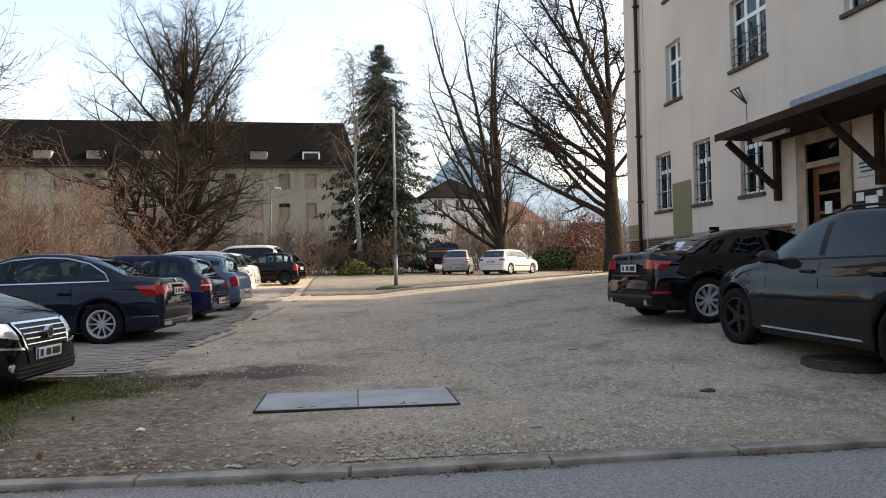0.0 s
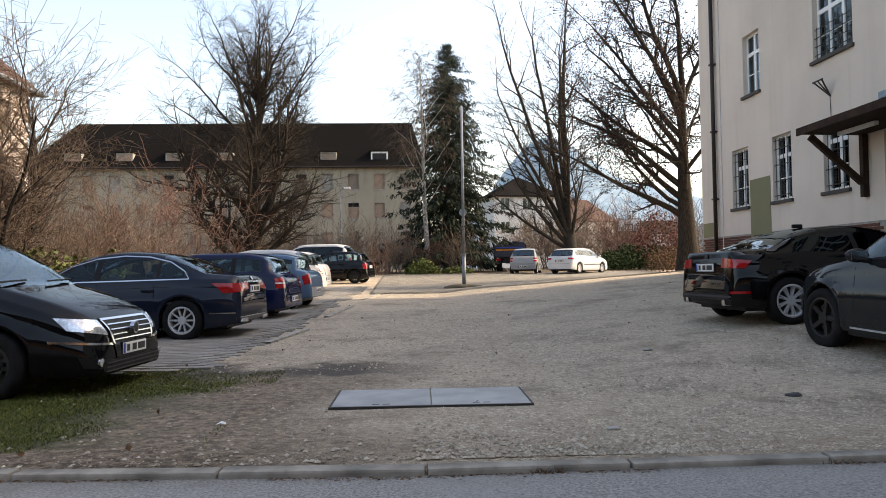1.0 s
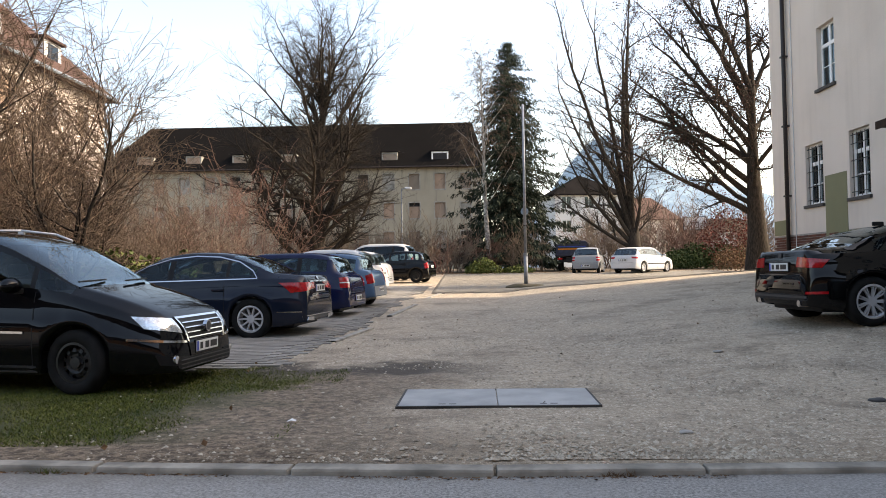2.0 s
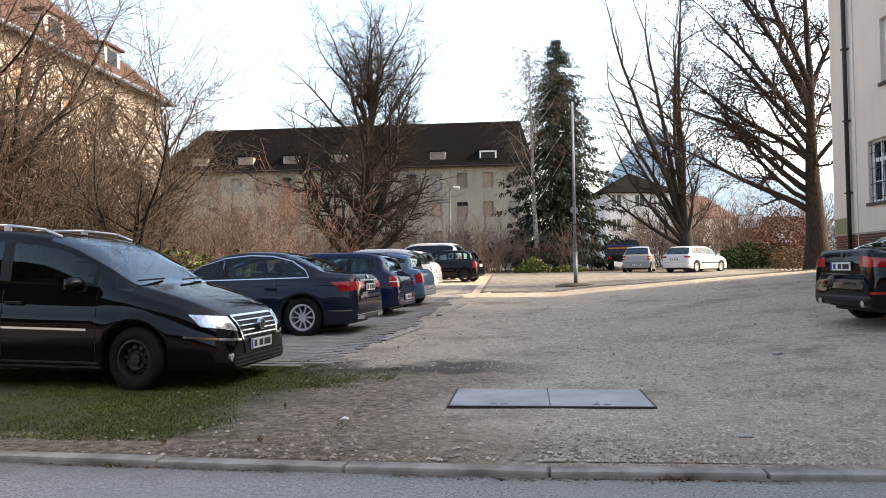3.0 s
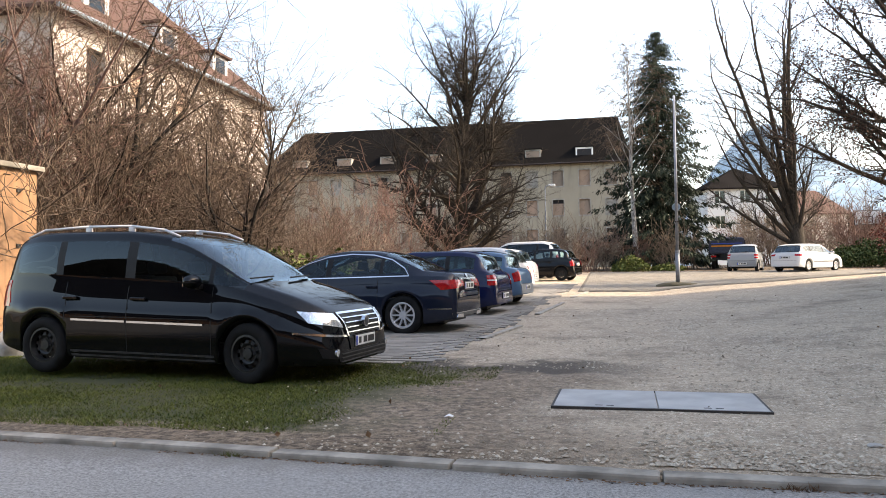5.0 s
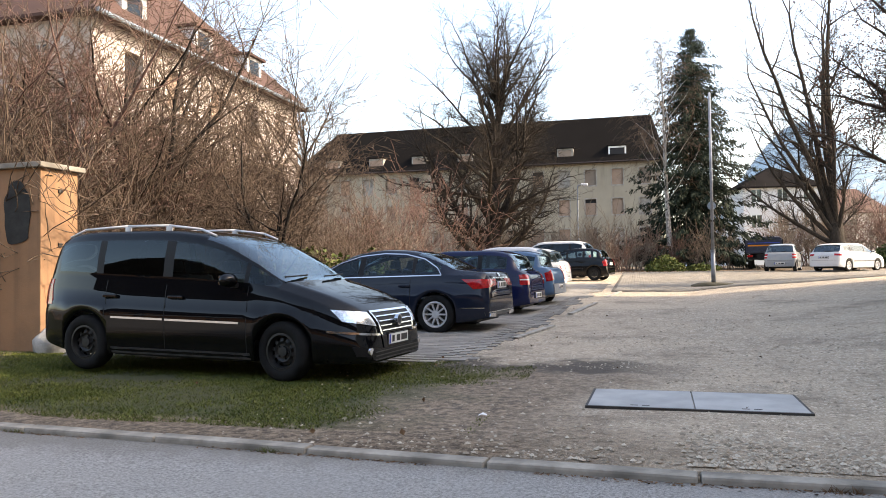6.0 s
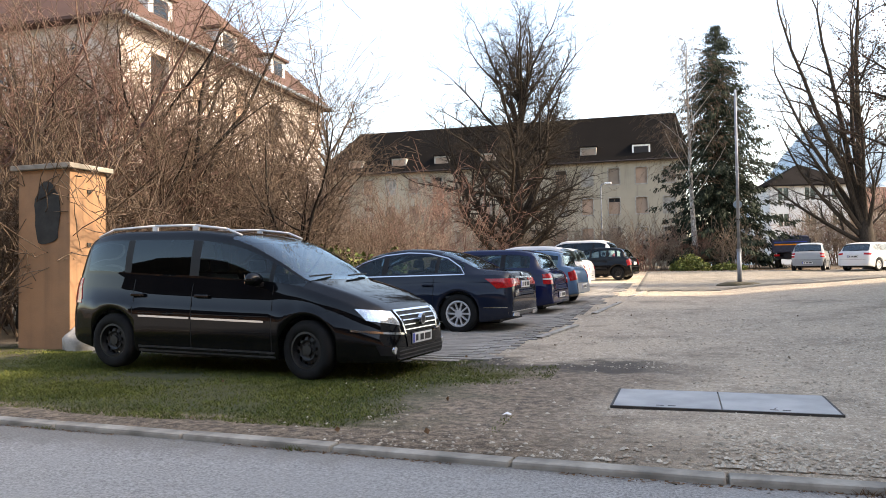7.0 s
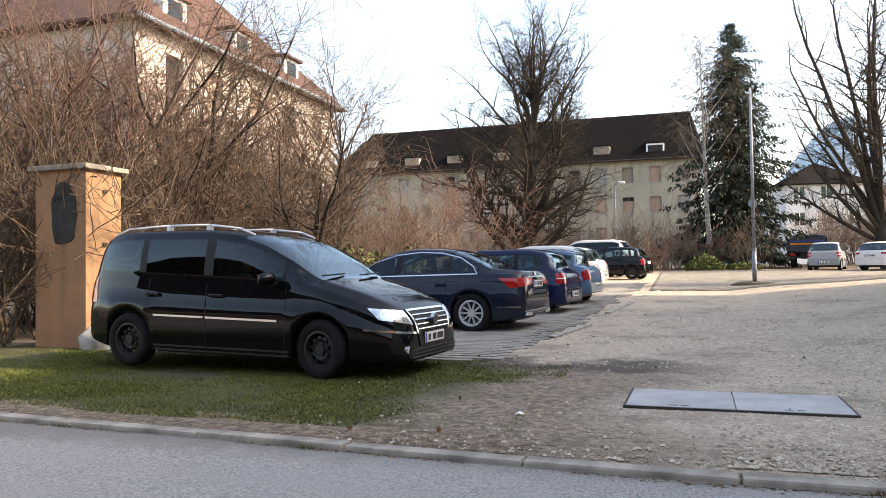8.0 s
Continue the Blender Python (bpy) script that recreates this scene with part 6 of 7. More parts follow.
def shrub_meshes(name, seed, h, stems, spread, twig_m, plan, rad=0.02, fine=0.0035):
    w = Wood(seed)
    w.fine = fine
    r = w.r
    for k in range(stems):
        a, b = r.uniform(0, 6.28), abs(r.gauss(0, spread))
        p = Vector((r.gauss(0, 0.25), r.gauss(0, 0.25), -0.05))
        w.grow(p, Vector((math.cos(a) * math.sin(b), math.sin(a) * math.sin(b), math.cos(b))), h * r.uniform(0.4, 0.7), rad * r.uniform(0.6, 1.3), 1, plan)
    return w.mesh(name, w.thick, twig_m), w.mesh("crown", w.thin, twig_m)


SHRUB_PLAN = [None, (4, 0.55, 36, 0.03, 0.14, 0.15), (4, 0.55, 42, 0.02, 0.16, 0.12), (1, 0.7, 42, 0.0, 0.16, 0.1), (0, 0, 0, 0, 0.14, 0)]

FAR_PLAN = [None, (4, 0.5, 30, 0.03, 0.12, 0.15), (4, 0.55, 38, 0.02, 0.16, 0.12), (0, 0, 0, 0, 0.14, 0)]


def plant_shrubs():
    rng = random.Random(77)
    kinds = []
    for k, (m, h) in enumerate(((M["twig"], 3.0), (M["twig_red"], 3.0), (M["twig_pale"], 2.6), (M["twig"], 3.4))):
        kinds.append(shrub_meshes("shrub", 100 + k, h, 8, 0.34, m, SHRUB_PLAN, fine=0.0048))
    far_kinds = []
    for k, (m, h) in enumerate(((M["twig"], 2.7), (M["twig_pale"], 2.6), (M["twig_pale"], 3.0), (M["twig_red"], 2.4), (M["twig_pale"], 3.4))):
        far_kinds.append(shrub_meshes("shrub", 140 + k, h, 9, 0.3, m, FAR_PLAN, 0.022, 0.008))
    spots = []
    # along the far edge, in front of the disused block
    for k in range(92):
        x = -27 + 35 * (k + rng.random()) / 92
        y = rng.uniform(46.8, 54) if x > -8 else rng.uniform(40, 52)
        if abs(x - 7.9) < 2.2 and y < 55:
            continue
        spots.append((x, y, rng.uniform(0.8, 1.45), far_kinds))
    # beyond the parked estate, before the far houses
    for k in range(40):
        spots.append((9.5 + 17 * (k + rng.random()) / 40, rng.uniform(54, 66), rng.uniform(1.3, 2.3), far_kinds))
    # thicket in front of the old house
    for k in range(46):
        y = rng.uniform(11.5, 36)
        x = -8.6 - rng.random() ** 1.3 * 8.5 - (y - 11) * 0.04
        spots.append((x, y, rng.uniform(0.9, 1.9), kinds))
    for k in range(10):
        spots.append((rng.uniform(-15, -10), rng.uniform(9.6, 12.5), rng.uniform(0.9, 1.5), kinds))
    # round the gate pillar
    spots += [(-10.1, 9.0, 1.35, kinds), (-10.6, 9.4, 1.6, kinds), (-10.4, 10.2, 1.7, kinds), (-8.6, 10.4, 1.2, kinds)]
    for x, y, s, sorts in spots:
        stems, twigs = sorts[rng.randrange(len(sorts))]
        ob = new("shrub", stems)
        ob.matrix_world = pose(x, y, ground_z(x, y), 0, 0, rng.uniform(0, 360)) @ Matrix.Diagonal((s * 1.05, s * 1.05, s, 1))
        tagged(ob, "leafless brown shrub with many thin stems", "shrub", "shrubs at the edge of the car park")
        part("crown", twigs, None, ob)


plant_shrubs()


def thicket_tree(x, y, h, seed, r0=0.09, m="twig", wide=32, stems=3, label="slim bare tree in the thicket before the old house"):
    """A many-stemmed young tree of the thicket."""
    rng = random.Random(seed)
    limbs = []
    for s_ in range(stems):
        limbs.append((0.4 + 0.3 * s_, rng.uniform(0, 360), rng.uniform(6, 18), h * 0.62, r0 * 0.8))
    for k in range(12):
        limbs.append((h * (0.15 + 0.30 * k / 12), 137 * k + seed, rng.uniform(wide, wide + 25), h * rng.uniform(0.2, 0.34), r0 * 0.4))
    plan = [None, (10, 0.36, 48, 0.03, 0.12, 0.15), (5, 0.55, 46, 0.02, 0.16, 0.15), (2, 0.65, 44, 0.0, 0.16, 0.1), (0, 0, 0, 0, 0.14, 0)]
    tree("thicket_tree", label, x, y, h * 0.5, r0, limbs, plan, seed, M["bark"] if m == "twig" else M[m], M[m], fine=0.0055)


for q in ((37.8, 17.5, 10.5, 51, 0.11), (33.5, 21, 9.0, 52, 0.08), (41.5, 16.5, 8.5, 53, 0.09), (30.0, 19, 7.0, 54, 0.07), (46.0, 17, 8.5, 55, 0.09), (50.5, 17.5, 8.0, 56, 0.08), (35.5, 25, 10.0, 59, 0.08), (43.5, 20, 11.0, 60, 0.1), (47, 19, 10.5, 53, 0.1)):
    px, py = at_bearing(q[0], q[1])
    thicket_tree(px, py, *q[2:], m="twig_red" if q[3] in (53, 56) else "twig")
px, py = at_bearing(25.4, 24.0)
thicket_tree(px, py, 11.5, 61, 0.085, wide=14, stems=4, label="tall slender bare sapling at the corner of the old house")
px, py = at_bearing(27.2, 15.0)
thicket_tree(px, py, 5.0, 58, 0.06, wide=45, label="low leaning bare shrub with long arching branches")


def undergrowth():
    """Brambles and ivy at the foot of the thicket, a hedge by the far cars, dead leaves, red-leaved bush."""
    rng = random.Random(12)

    def clump(name, label, cx, cy, rx, ry, h, n, size, m, category="shrub"):
        places = []
        for _ in range(n):
            a, q = rng.uniform(0, 6.283), math.sqrt(rng.random())
            x, y = cx + rx * q * math.cos(a), cy + ry * q * math.sin(a)
            top = h * (1 - 0.6 * q * q) * (0.7 + 0.5 * noise.noise((x * 0.9, y * 0.9, 5)))
            places.append((Vector((x, y, ground_z(x, y) + max(0.02, top * rng.random() ** 0.6))), None))
        ob = new(name, leaf_mesh(name, places, size, m, rng))
        tagged(ob, label, category, kind="stuff")
    clump("brambles", "yellow-green bramble leaves under the bare shrubs", *at_bearing(24.5, 17.5), 2.6, 2.0, 1.9, 5200, 0.11, M["leaf_green"])
    clump("brambles", "yellow-green bramble leaves under the bare shrubs", *at_bearing(31, 15.5), 2.4, 1.6, 1.2, 3000, 0.10, M["leaf_green"])
    clump("brambles", "brown withered bramble leaves in the thicket", *at_bearing(34, 17), 3.2, 3.0, 2.2, 4000, 0.10, M["leaf_brown"])
    clump("brambles", "green leafy undergrowth beside the lot", *at_bearing(-1.9, 46.6), 1.2, 0.8, 1.3, 1200, 0.14, M["leaf_green"])
    clump("brambles", "green leafy undergrowth beside the lot", *at_bearing(-4.6, 47.4), 1.0, 0.7, 0.8, 700, 0.13, M["leaf_green"])
    clump("hedge", "low green hedge behind the parked estate car", 16.5, 51, 5.5, 1.6, 2.0, 9000, 0.16, M["hedge"], "hedge")
    clump("red_bush", "bush with withered dark red leaves beside the school", *at_bearing(-19.9, 54), 2.2, 2.2, 6.0, 2600, 0.13, M["leaf_red"])
    clump("red_bush", "bush with withered dark red leaves beside the school", *at_bearing(-21.0, 47), 1.8, 2.3, 2.6, 2500, 0.12, M["leaf_brown"])
    places = []
    for _ in range(2600):
        x, y = rng.uniform(-12, 16), rng.uniform(44, 50)
        places.append((Vector((x, y, ground_z(x, y) + rng.uniform(0.01, 0.04))), None))
    for _ in range(170):
        x, y = rng.uniform(-7, 8), rng.uniform(4.7, 22)
        if x < -1 or rng.random() < 0.35:
            places.append((Vector((x, y, ground_z(x, y) + rng.uniform(0.015, 0.03))), None))
    ob = new("fallen_leaves", leaf_mesh("fallen_leaves", places, 0.04, M["leaf_brown"], rng))
    tagged(ob, "scattered dead brown leaves on the ground", "leaves", kind="stuff")


undergrowth()


def lawn_blades():
    rng = random.Random(9)
    verts, faces = [], []
    for _ in range(270000):
        x, y = rng.uniform(-11, -1.2), rng.uniform(5.0, 9.6)
        if y < kerb_y(x) + 0.36 + 0.2 * noise.noise((x, 0, 0)):
            continue
        cover = noise.noise((x * 0.8, y * 0.8, 2)) + 0.5 * noise.noise((x * 3, y * 3, 4)) + 0.6 - 0.85 * smooth_step(-2.9, -1.4, x) - 0.6 * smooth_step(8.7, 9.4, y)
        if rng.random() > cover + 0.1:
            continue
        z = ground_z(x, y) + 0.0
        h = rng.uniform(0.009, 0.028)
        a = rng.uniform(0, 6.283)
        w = rng.uniform(0.003, 0.006)
        dx, dy = math.cos(a) * w, math.sin(a) * w
        bx, by = rng.gauss(0, 0.02), rng.gauss(0, 0.02)
        b = len(verts)
        verts += [(x - dx, y - dy, z), (x + dx, y + dy, z), (x + bx, y + by, z + h)]
        faces.append((b, b + 1, b + 2))
    ob = new("grass", mesh_of("grass", verts, faces, M["grass"]))
    tagged(ob, "short patchy winter grass on the lawn", "grass", kind="stuff")


lawn_blades()


def street_trees():
    """Bare trees on the far side of the street, seen mirrored in the cars."""
    src = bpy.data.objects["thicket_tree"]
    for x, y, a, k in ((-6.5, -6.8, 40, 1.0),):
        ob = copy_thing(src, pose(x, y, -0.1, 0, 0, a) @ Matrix.Diagonal((k, k, k, 1)))
        tagged(ob, "bare street tree across the road from the car park", "tree")


street_trees()


def kerb_weeds():
    """Tufts and rotten leaves caught in the kerb's joints and foot."""
    rng = random.Random(31)
    for x, n in ((-2.42, 60), (0.95, 50), (-4.6, 36), (2.7, 24)):
        verts, faces = [], []
        y0 = kerb_y(x) - 0.065
        for _ in range(n):
            px_, py_ = x + rng.gauss(0, 0.05), y0 + rng.gauss(0, 0.012)
            h, a = rng.uniform(0.02, 0.055), rng.uniform(0, 6.28)
            b = len(verts)
            verts += [(px_ - 0.004, py_, -0.04), (px_ + 0.004, py_, -0.04), (px_ + math.cos(a) * 0.045, py_ + math.sin(a) * 0.03 - 0.01, -0.04 + h)]
            faces.append((b, b + 1, b + 2))
        ob = new("weed_tuft", mesh_of("weed_tuft", verts, faces, M["grass"] if x < 0 else M["leaf_brown"]))
        tagged(ob, "small weed tuft growing at the kerb's foot", "weed", "weeds at the kerb")
    verts, faces = [], []
    for _ in range(2600):
        x = rng.uniform(-9, 6)
        if noise.noise((x * 0.7, 3, 1)) < -0.1:
            continue
        y0 = kerb_y(x) - 0.058 - abs(rng.gauss(0, 0.022))
        s_, a = rng.uniform(0.006, 0.02), rng.uniform(0, 6.28)
        b = len(verts)
        for q in range(3):
            verts.append((x + s_ * math.cos(a + q * 2.1), y0 + s_ * math.sin(a + q * 2.1) * 0.7, -0.038 + rng.uniform(0, 0.014)))
        faces.append((b, b + 1, b + 2))
    ob = new("gutter_dirt", mesh_of("gutter_dirt", verts, faces, M["leaf_brown"]))
    tagged(ob, "dark rotten leaf crumbs along the kerb's foot", "dirt", kind="stuff")


kerb_weeds()


# ---- loose things and fittings ----
def lamp_post(x, y, h, label, sign=True):
    z = ground_z(x, y)
    e = thing("street_lamp", label, "lamp", at=(x, y, z))
    part("pole", tube((0, 0, 0), (0, 0, 1.2), 0.075, 0.07, 14), M["galv"], e, smooth=True)
    part("pole", tube((0, 0, 1.2), (0, 0, h), 0.055, 0.04, 14), M["galv"], e, smooth=True)
    part("collar", tube((0, 0, 1.15), (0, 0, 1.24), 0.08, n=14), M["galv"], e)
    part("cap", tube((0, 0, h), (0, 0, h + 0.05), 0.05, 0.02, 12), M["galv"], e)
    if sign:
        part("round_sign", tube((0.0, 0.06, 2.75), (0.0, 0.085, 2.75), 0.14, n=24), M["zinc"], e, "round grey-blue sign seen from behind")
        part("clamp", box((-0.07, -0.05, 2.2), (0.07, 0.07, 2.26), 0.005), M["iron"], e)
    return e


lamp_post(2.44, 26.83, 6.6, "tall thin galvanised lamp post in the gravel")
lx, ly = at_bearing(4.35, 56)
e_ = thing("street_lamp", "distant lamp post with white curved lamp head", "lamp", at=(lx, ly, ground_z(lx, ly)))
part("pole", tube((0, 0, 0), (0, 0, 6.2), 0.06, 0.045, 10), M["galv"], e_)
part("arm", tube((0, 0, 6.2), (0.35, 0, 6.35), 0.035, n=8), M["galv"], e_)
part("lamp_head", box((0.25, -0.15, 6.2), (0.75, 0.15, 6.38), 0.05), M["white_paint"], e_)


def mound(x, y):
    bm = bmesh.new()
    bmesh.ops.create_uvsphere(bm, u_segments=24, v_segments=10, radius=1, matrix=Matrix.Diagonal((0.75, 0.6, 0.14, 1)))
    for v in bm.verts:
        v.co *= 1 + 0.2 * noise.noise(v.co * 4)
        v.co += Vector((x, y, ground_z(x, y)))
    n = Nodes("mound_soil")
    c = n.mix(n.noise(18, 5, n.coords()), (0.035, 0.028, 0.018), (0.085, 0.072, 0.035))
    n.bump(n.noise(30, 4, n.coords()), 0.6, 0.03)
    single("soil_mound", bm, n.base(c, 0.95), "small grassy soil mound round the lamp post", "mound", smooth=True)


mound(2.44, 26.83)


def slab():
    """Two-part galvanised shaft cover in a steel frame, slightly proud of the gravel."""
    e = thing("shaft_cover", "grey galvanised two-part shaft cover in the gravel", "cover", at=(0.365, 6.65, -0.022), turn=-1.5)
    hw, hd = 0.838, 0.425
    for sx in (-1, 1):
        pl = part("cover_plate", box((sx * 0.004 if sx > 0 else -hw, -hd, 0.0), (hw if sx > 0 else -0.004, hd, 0.045), 0.005), M["steel_plate"], e)
        for xx in (0.38, 0.47):
            part("lift_slot", box((sx * xx - 0.03, -hd + 0.05, 0.0452), (sx * xx + 0.03, -hd + 0.075, 0.0465)), M["black"], pl)
    for a, b in (((-hw - 0.02, -hd - 0.02, -0.06), (hw + 0.02, -hd - 0.002, 0.042)), ((-hw - 0.02, hd + 0.002, -0.06), (hw + 0.02, hd + 0.02, 0.042)), ((-hw - 0.02, -hd - 0.001, -0.06), (-hw - 0.002, hd + 0.001, 0.042)), ((hw + 0.002, -hd - 0.001, -0.06), (hw + 0.02, hd + 0.001, 0.042))):
        part("frame_bar", box(a, b), M["iron"], e)


slab()


def manhole():
    e = thing("manhole_cover", "round dark cast iron manhole cover raised from the gravel", "manhole", at=(5.35, 6.9, 0.10))
    part("ring", tube((0, 0, -0.06), (0, 0, 0.06), 0.43, 0.42, 36), M["iron"], e)
    lid = part("lid", tube((0, 0, 0.06), (0, 0, 0.075), 0.34, 0.335, 36), M["iron"], e)
    for k in range(5):
        for j in range(5):
            x, y = (k - 2) * 0.11, (j - 2) * 0.11
            if x * x + y * y < 0.075:
                part("stud", box((x - 0.03, y - 0.03, 0.0751), (x + 0.03, y + 0.03, 0.082)), M["iron"], lid)


manhole()


def gate_pillar():
    """The plastered pillar at the edge of the thicket, its coping and a tarred patch."""
    e = thing("gate_pillar", "ochre plastered gate pillar with concrete coping and tar patch", "pillar", at=(-9.02, 9.42, 0.0), turn=0)
    turn = Matrix.Rotation(radians(-2), 4, "Z")
    core = box((-0.5, -0.36, -0.1), (0.5, 0.36, 2.74), 0.015, turn)
    part("core", core, M["ochre"], e)
    part("coping", box((-0.58, -0.44, 2.742), (0.58, 0.44, 2.82), 0.012, turn), M["concrete"], e)
    bm = bmesh.new()
    ring = []
    n = 26
    for k in range(n):
        a = 2 * math.pi * k / n
        rx, rz = 0.24 * (1 + 0.06 * math.sin(5 * a) + 0.05 * math.sin(9 * a + 2)), 0.47 * (1 + 0.08 * math.cos(3 * a + 1))
        ca, sa = math.cos(a), math.sin(a)
        ring.append(bm.verts.new(turn @ Vector((0.08 + rx * math.copysign(abs(ca) ** 0.8, ca), -0.366, 2.06 + rz * math.copysign(abs(sa) ** 0.75, sa)))))
    f = bm.faces.new(ring)
    r = bmesh.ops.extrude_face_region(bm, geom=[f])
    bmesh.ops.translate(bm, verts=[v for v in r["geom"] if isinstance(v, bmesh.types.BMVert)], vec=(0, -0.012, 0))
    bmesh.ops.recalc_face_normals(bm, faces=bm.faces)
    part("tar_patch", bm, M["tar"], e, "black tarred patch on the plaster")
    # dark blocks stand in for small holes, their shade put into the colour
    for z in (2.42, 1.6):
        part("hinge_stub", box((0.5, -0.035, z - 0.03), (0.525, 0.035, z + 0.03), 0.006, turn), M["iron"], e)


gate_pillar()


def boulder(x, y, r):
    bm = bmesh.new()
    bmesh.ops.create_icosphere(bm, subdivisions=3, radius=1)
    for v in bm.verts:
        k = 1 + 0.35 * noise.noise(v.co * 1.3 + Vector((x, y, 0))) + 0.1 * noise.noise(v.co * 4)
        v.co = Vector((v.co.x * r * 1.1, v.co.y * r * 0.8, v.co.z * r * 0.85)) * k + Vector((x, y, r * 0.35))
    single("boulder", bm, M["rock"], "pale grey boulder at the foot of the gate pillar", "stone", smooth=True)


boulder(-8.3, 9.15, 0.36)


def hoop():
    x, y = at_bearing(-17.6, 62)
    z = 1.6
    e = thing("basketball_hoop", "basketball hoop with white backboard on a post", "hoop", at=(x, y, z), turn=-17)
    part("post", tube((0, 0.5, -1.5), (0, 0.5, 3.0), 0.08, n=10), M["black"], e)
    part("arm", tube((0, 0.5, 2.9), (0, 0.05, 2.9), 0.05, n=8), M["black"], e)
    b = part("backboard", box((-0.9, 0, 2.4), (0.9, 0.04, 3.45), 0.01), M["white_paint"], e)
    for a, c in (((-0.3, -0.008, 2.55), (0.3, -0.003, 2.6)), ((-0.3, -0.008, 2.95), (0.3, -0.003, 3.0)), ((-0.3, -0.008, 2.6), (-0.25, -0.003, 2.95)), ((0.25, -0.008, 2.6), (0.3, -0.003, 2.95)),
                 ((-0.9, -0.008, 2.4), (0.9, -0.003, 2.45)), ((-0.9, -0.008, 3.4), (0.9, -0.003, 3.45)), ((-0.9, -0.008, 2.45), (-0.85, -0.003, 3.4)), ((0.85, -0.008, 2.45), (0.9, -0.003, 3.4))):
        part("line", box(a, c), M["black"], b)
    ring = bmesh.new()
    for k in range(16):
        a, c = 2 * math.pi * k / 16, 2 * math.pi * (k + 1) / 16
        add_tube(ring, (0.225 * math.cos(a), -0.25 + 0.225 * math.sin(a), 2.55), (0.225 * math.cos(c), -0.25 + 0.225 * math.sin(c), 2.55), 0.012, n=5)
    part("ring", ring, M["door_wood"], e)


hoop()


def stray_stones():
    """Larger loose stones, litter and a rag on the gravel."""
    rng = random.Random(4)
    for k, (x, y, s) in enumerate(((3.45, 6.18, 0.075), (3.1, 8.9, 0.06), (1.6, 5.2, 0.05))):
        bm = bmesh.new()
        bmesh.ops.create_icosphere(bm, subdivisions=2, radius=1)
        for v in bm.verts:
            v.co = Vector((v.co.x * s, v.co.y * s * 0.7, v.co.z * s * 0.3)) * (1 + 0.3 * noise.noise(v.co * 2 + Vector((k, 0, 0)))) + Vector((x, y, ground_z(x, y) + s * 0.18))
        single("loose_stone", bm, M["trim"] if k == 0 else M["rock"], "flat loose stone lying on the gravel", "stone")
    bm = bmesh.new()
    vs = [bm.verts.new((-1.25 + dx * 0.65, 5.68 + dy * 0.6, 0.012 + dz * 0.5)) for dx, dy, dz in ((-0.05, -0.03, 0.01), (0.0, -0.035, 0.03), (0.055, -0.02, 0.012), (0.05, 0.03, 0.02), (0.0, 0.035, 0.045), (-0.045, 0.025, 0.015))]
    bm.faces.new([vs[0], vs[1], vs[4], vs[5]])
    bm.faces.new([vs[1], vs[2], vs[3], vs[4]])
    r = bmesh.ops.extrude_face_region(bm, geom=list(bm.faces))
    bmesh.ops.translate(bm, verts=[v for v in r["geom"] if isinstance(v, bmesh.types.BMVert)], vec=(0, 0, 0.002))
    single("litter", bm, M["paper"], "crumpled white scrap of paper on the soil", "litter")


stray_stones()


def pebbles():
    """Loose gravel near the street: small low stones, one object."""
    rng = np.random.default_rng(6)
    base = np.array([(1, 0, 0), (0.3, 0.9, 0.1), (-0.8, 0.5, 0), (-0.8, -0.5, 0.1), (0.3, -0.9, 0), (0, 0, 0.75)])
    tri = [(0, 1, 5), (1, 2, 5), (2, 3, 5), (3, 4, 5), (4, 0, 5)]
    verts, faces = [], []
    for _ in range(84000):
        y = 4.5 + 13 * rng.random() ** 1.8
        x = rng.uniform(-2.6 - 0.1 * y, 4.5 + 0.35 * y)
        if y < kerb_y(x) + 0.1:
            continue
        if x < 0.2 and y < 8.6 and rng.random() < 0.87:
            continue
        if -0.6 < x < 1.35 and 6.2 < y < 7.3:
            continue
        c = noise.noise((x * 0.6, y * 0.6, 7))
        if rng.random() > 0.55 + c * 0.9 + 0.3 * (y < 6):
            continue
        s = 0.005 + 0.020 * rng.random() ** 3.0
        a = rng.uniform(0, 6.283)
        ca, sa = math.cos(a) * s, math.sin(a) * s
        z = ground_z(x, y) + 0.02 * noise.noise((x * 0.35, y * 0.35, 0)) - 0.001
        k = len(verts)
        st = rng.uniform(0.6, 1.0)
        verts += [(x + p[0] * ca - p[1] * sa * st, y + p[0] * sa + p[1] * ca * st, z + p[2] * s * 0.8) for p in base]
        faces += [(k + i, k + j, k + l) for i, j, l in tri]
    ob = new("gravel", mesh_of("gravel", verts, faces, M["pebble"]))
    tagged(ob, "loose pale gravel stones on the car park", "gravel", kind="stuff")


pebbles()


# ---- far houses, hills, the street's other side ----
hx_, hy_ = at_bearing(-10.0, 92)
far_house("white_house", "white apartment house with dark roof behind the trees", hx_, hy_, 8.5, 9, 1.6, 10.0, 2.9, M["plaster_white"], M["roof"], 3, 3, 8)
hx_, hy_ = at_bearing(-13.6, 115)
far_house("brick_house", "low house with reddish tiled roof behind bare shrubs", hx_, hy_, 14, 12, 2.0, 8.2, 4.0, M["plaster_left"], M["roof_red"], 4, 2, 20)
hx_, hy_ = at_bearing(-18.2, 150)
far_house("flat_house", "distant pale house beyond the basketball court", hx_, hy_, 20, 12, 2.0, 7.5, 3.0, M["plaster_white"], M["roof"], 6, 2, 0)
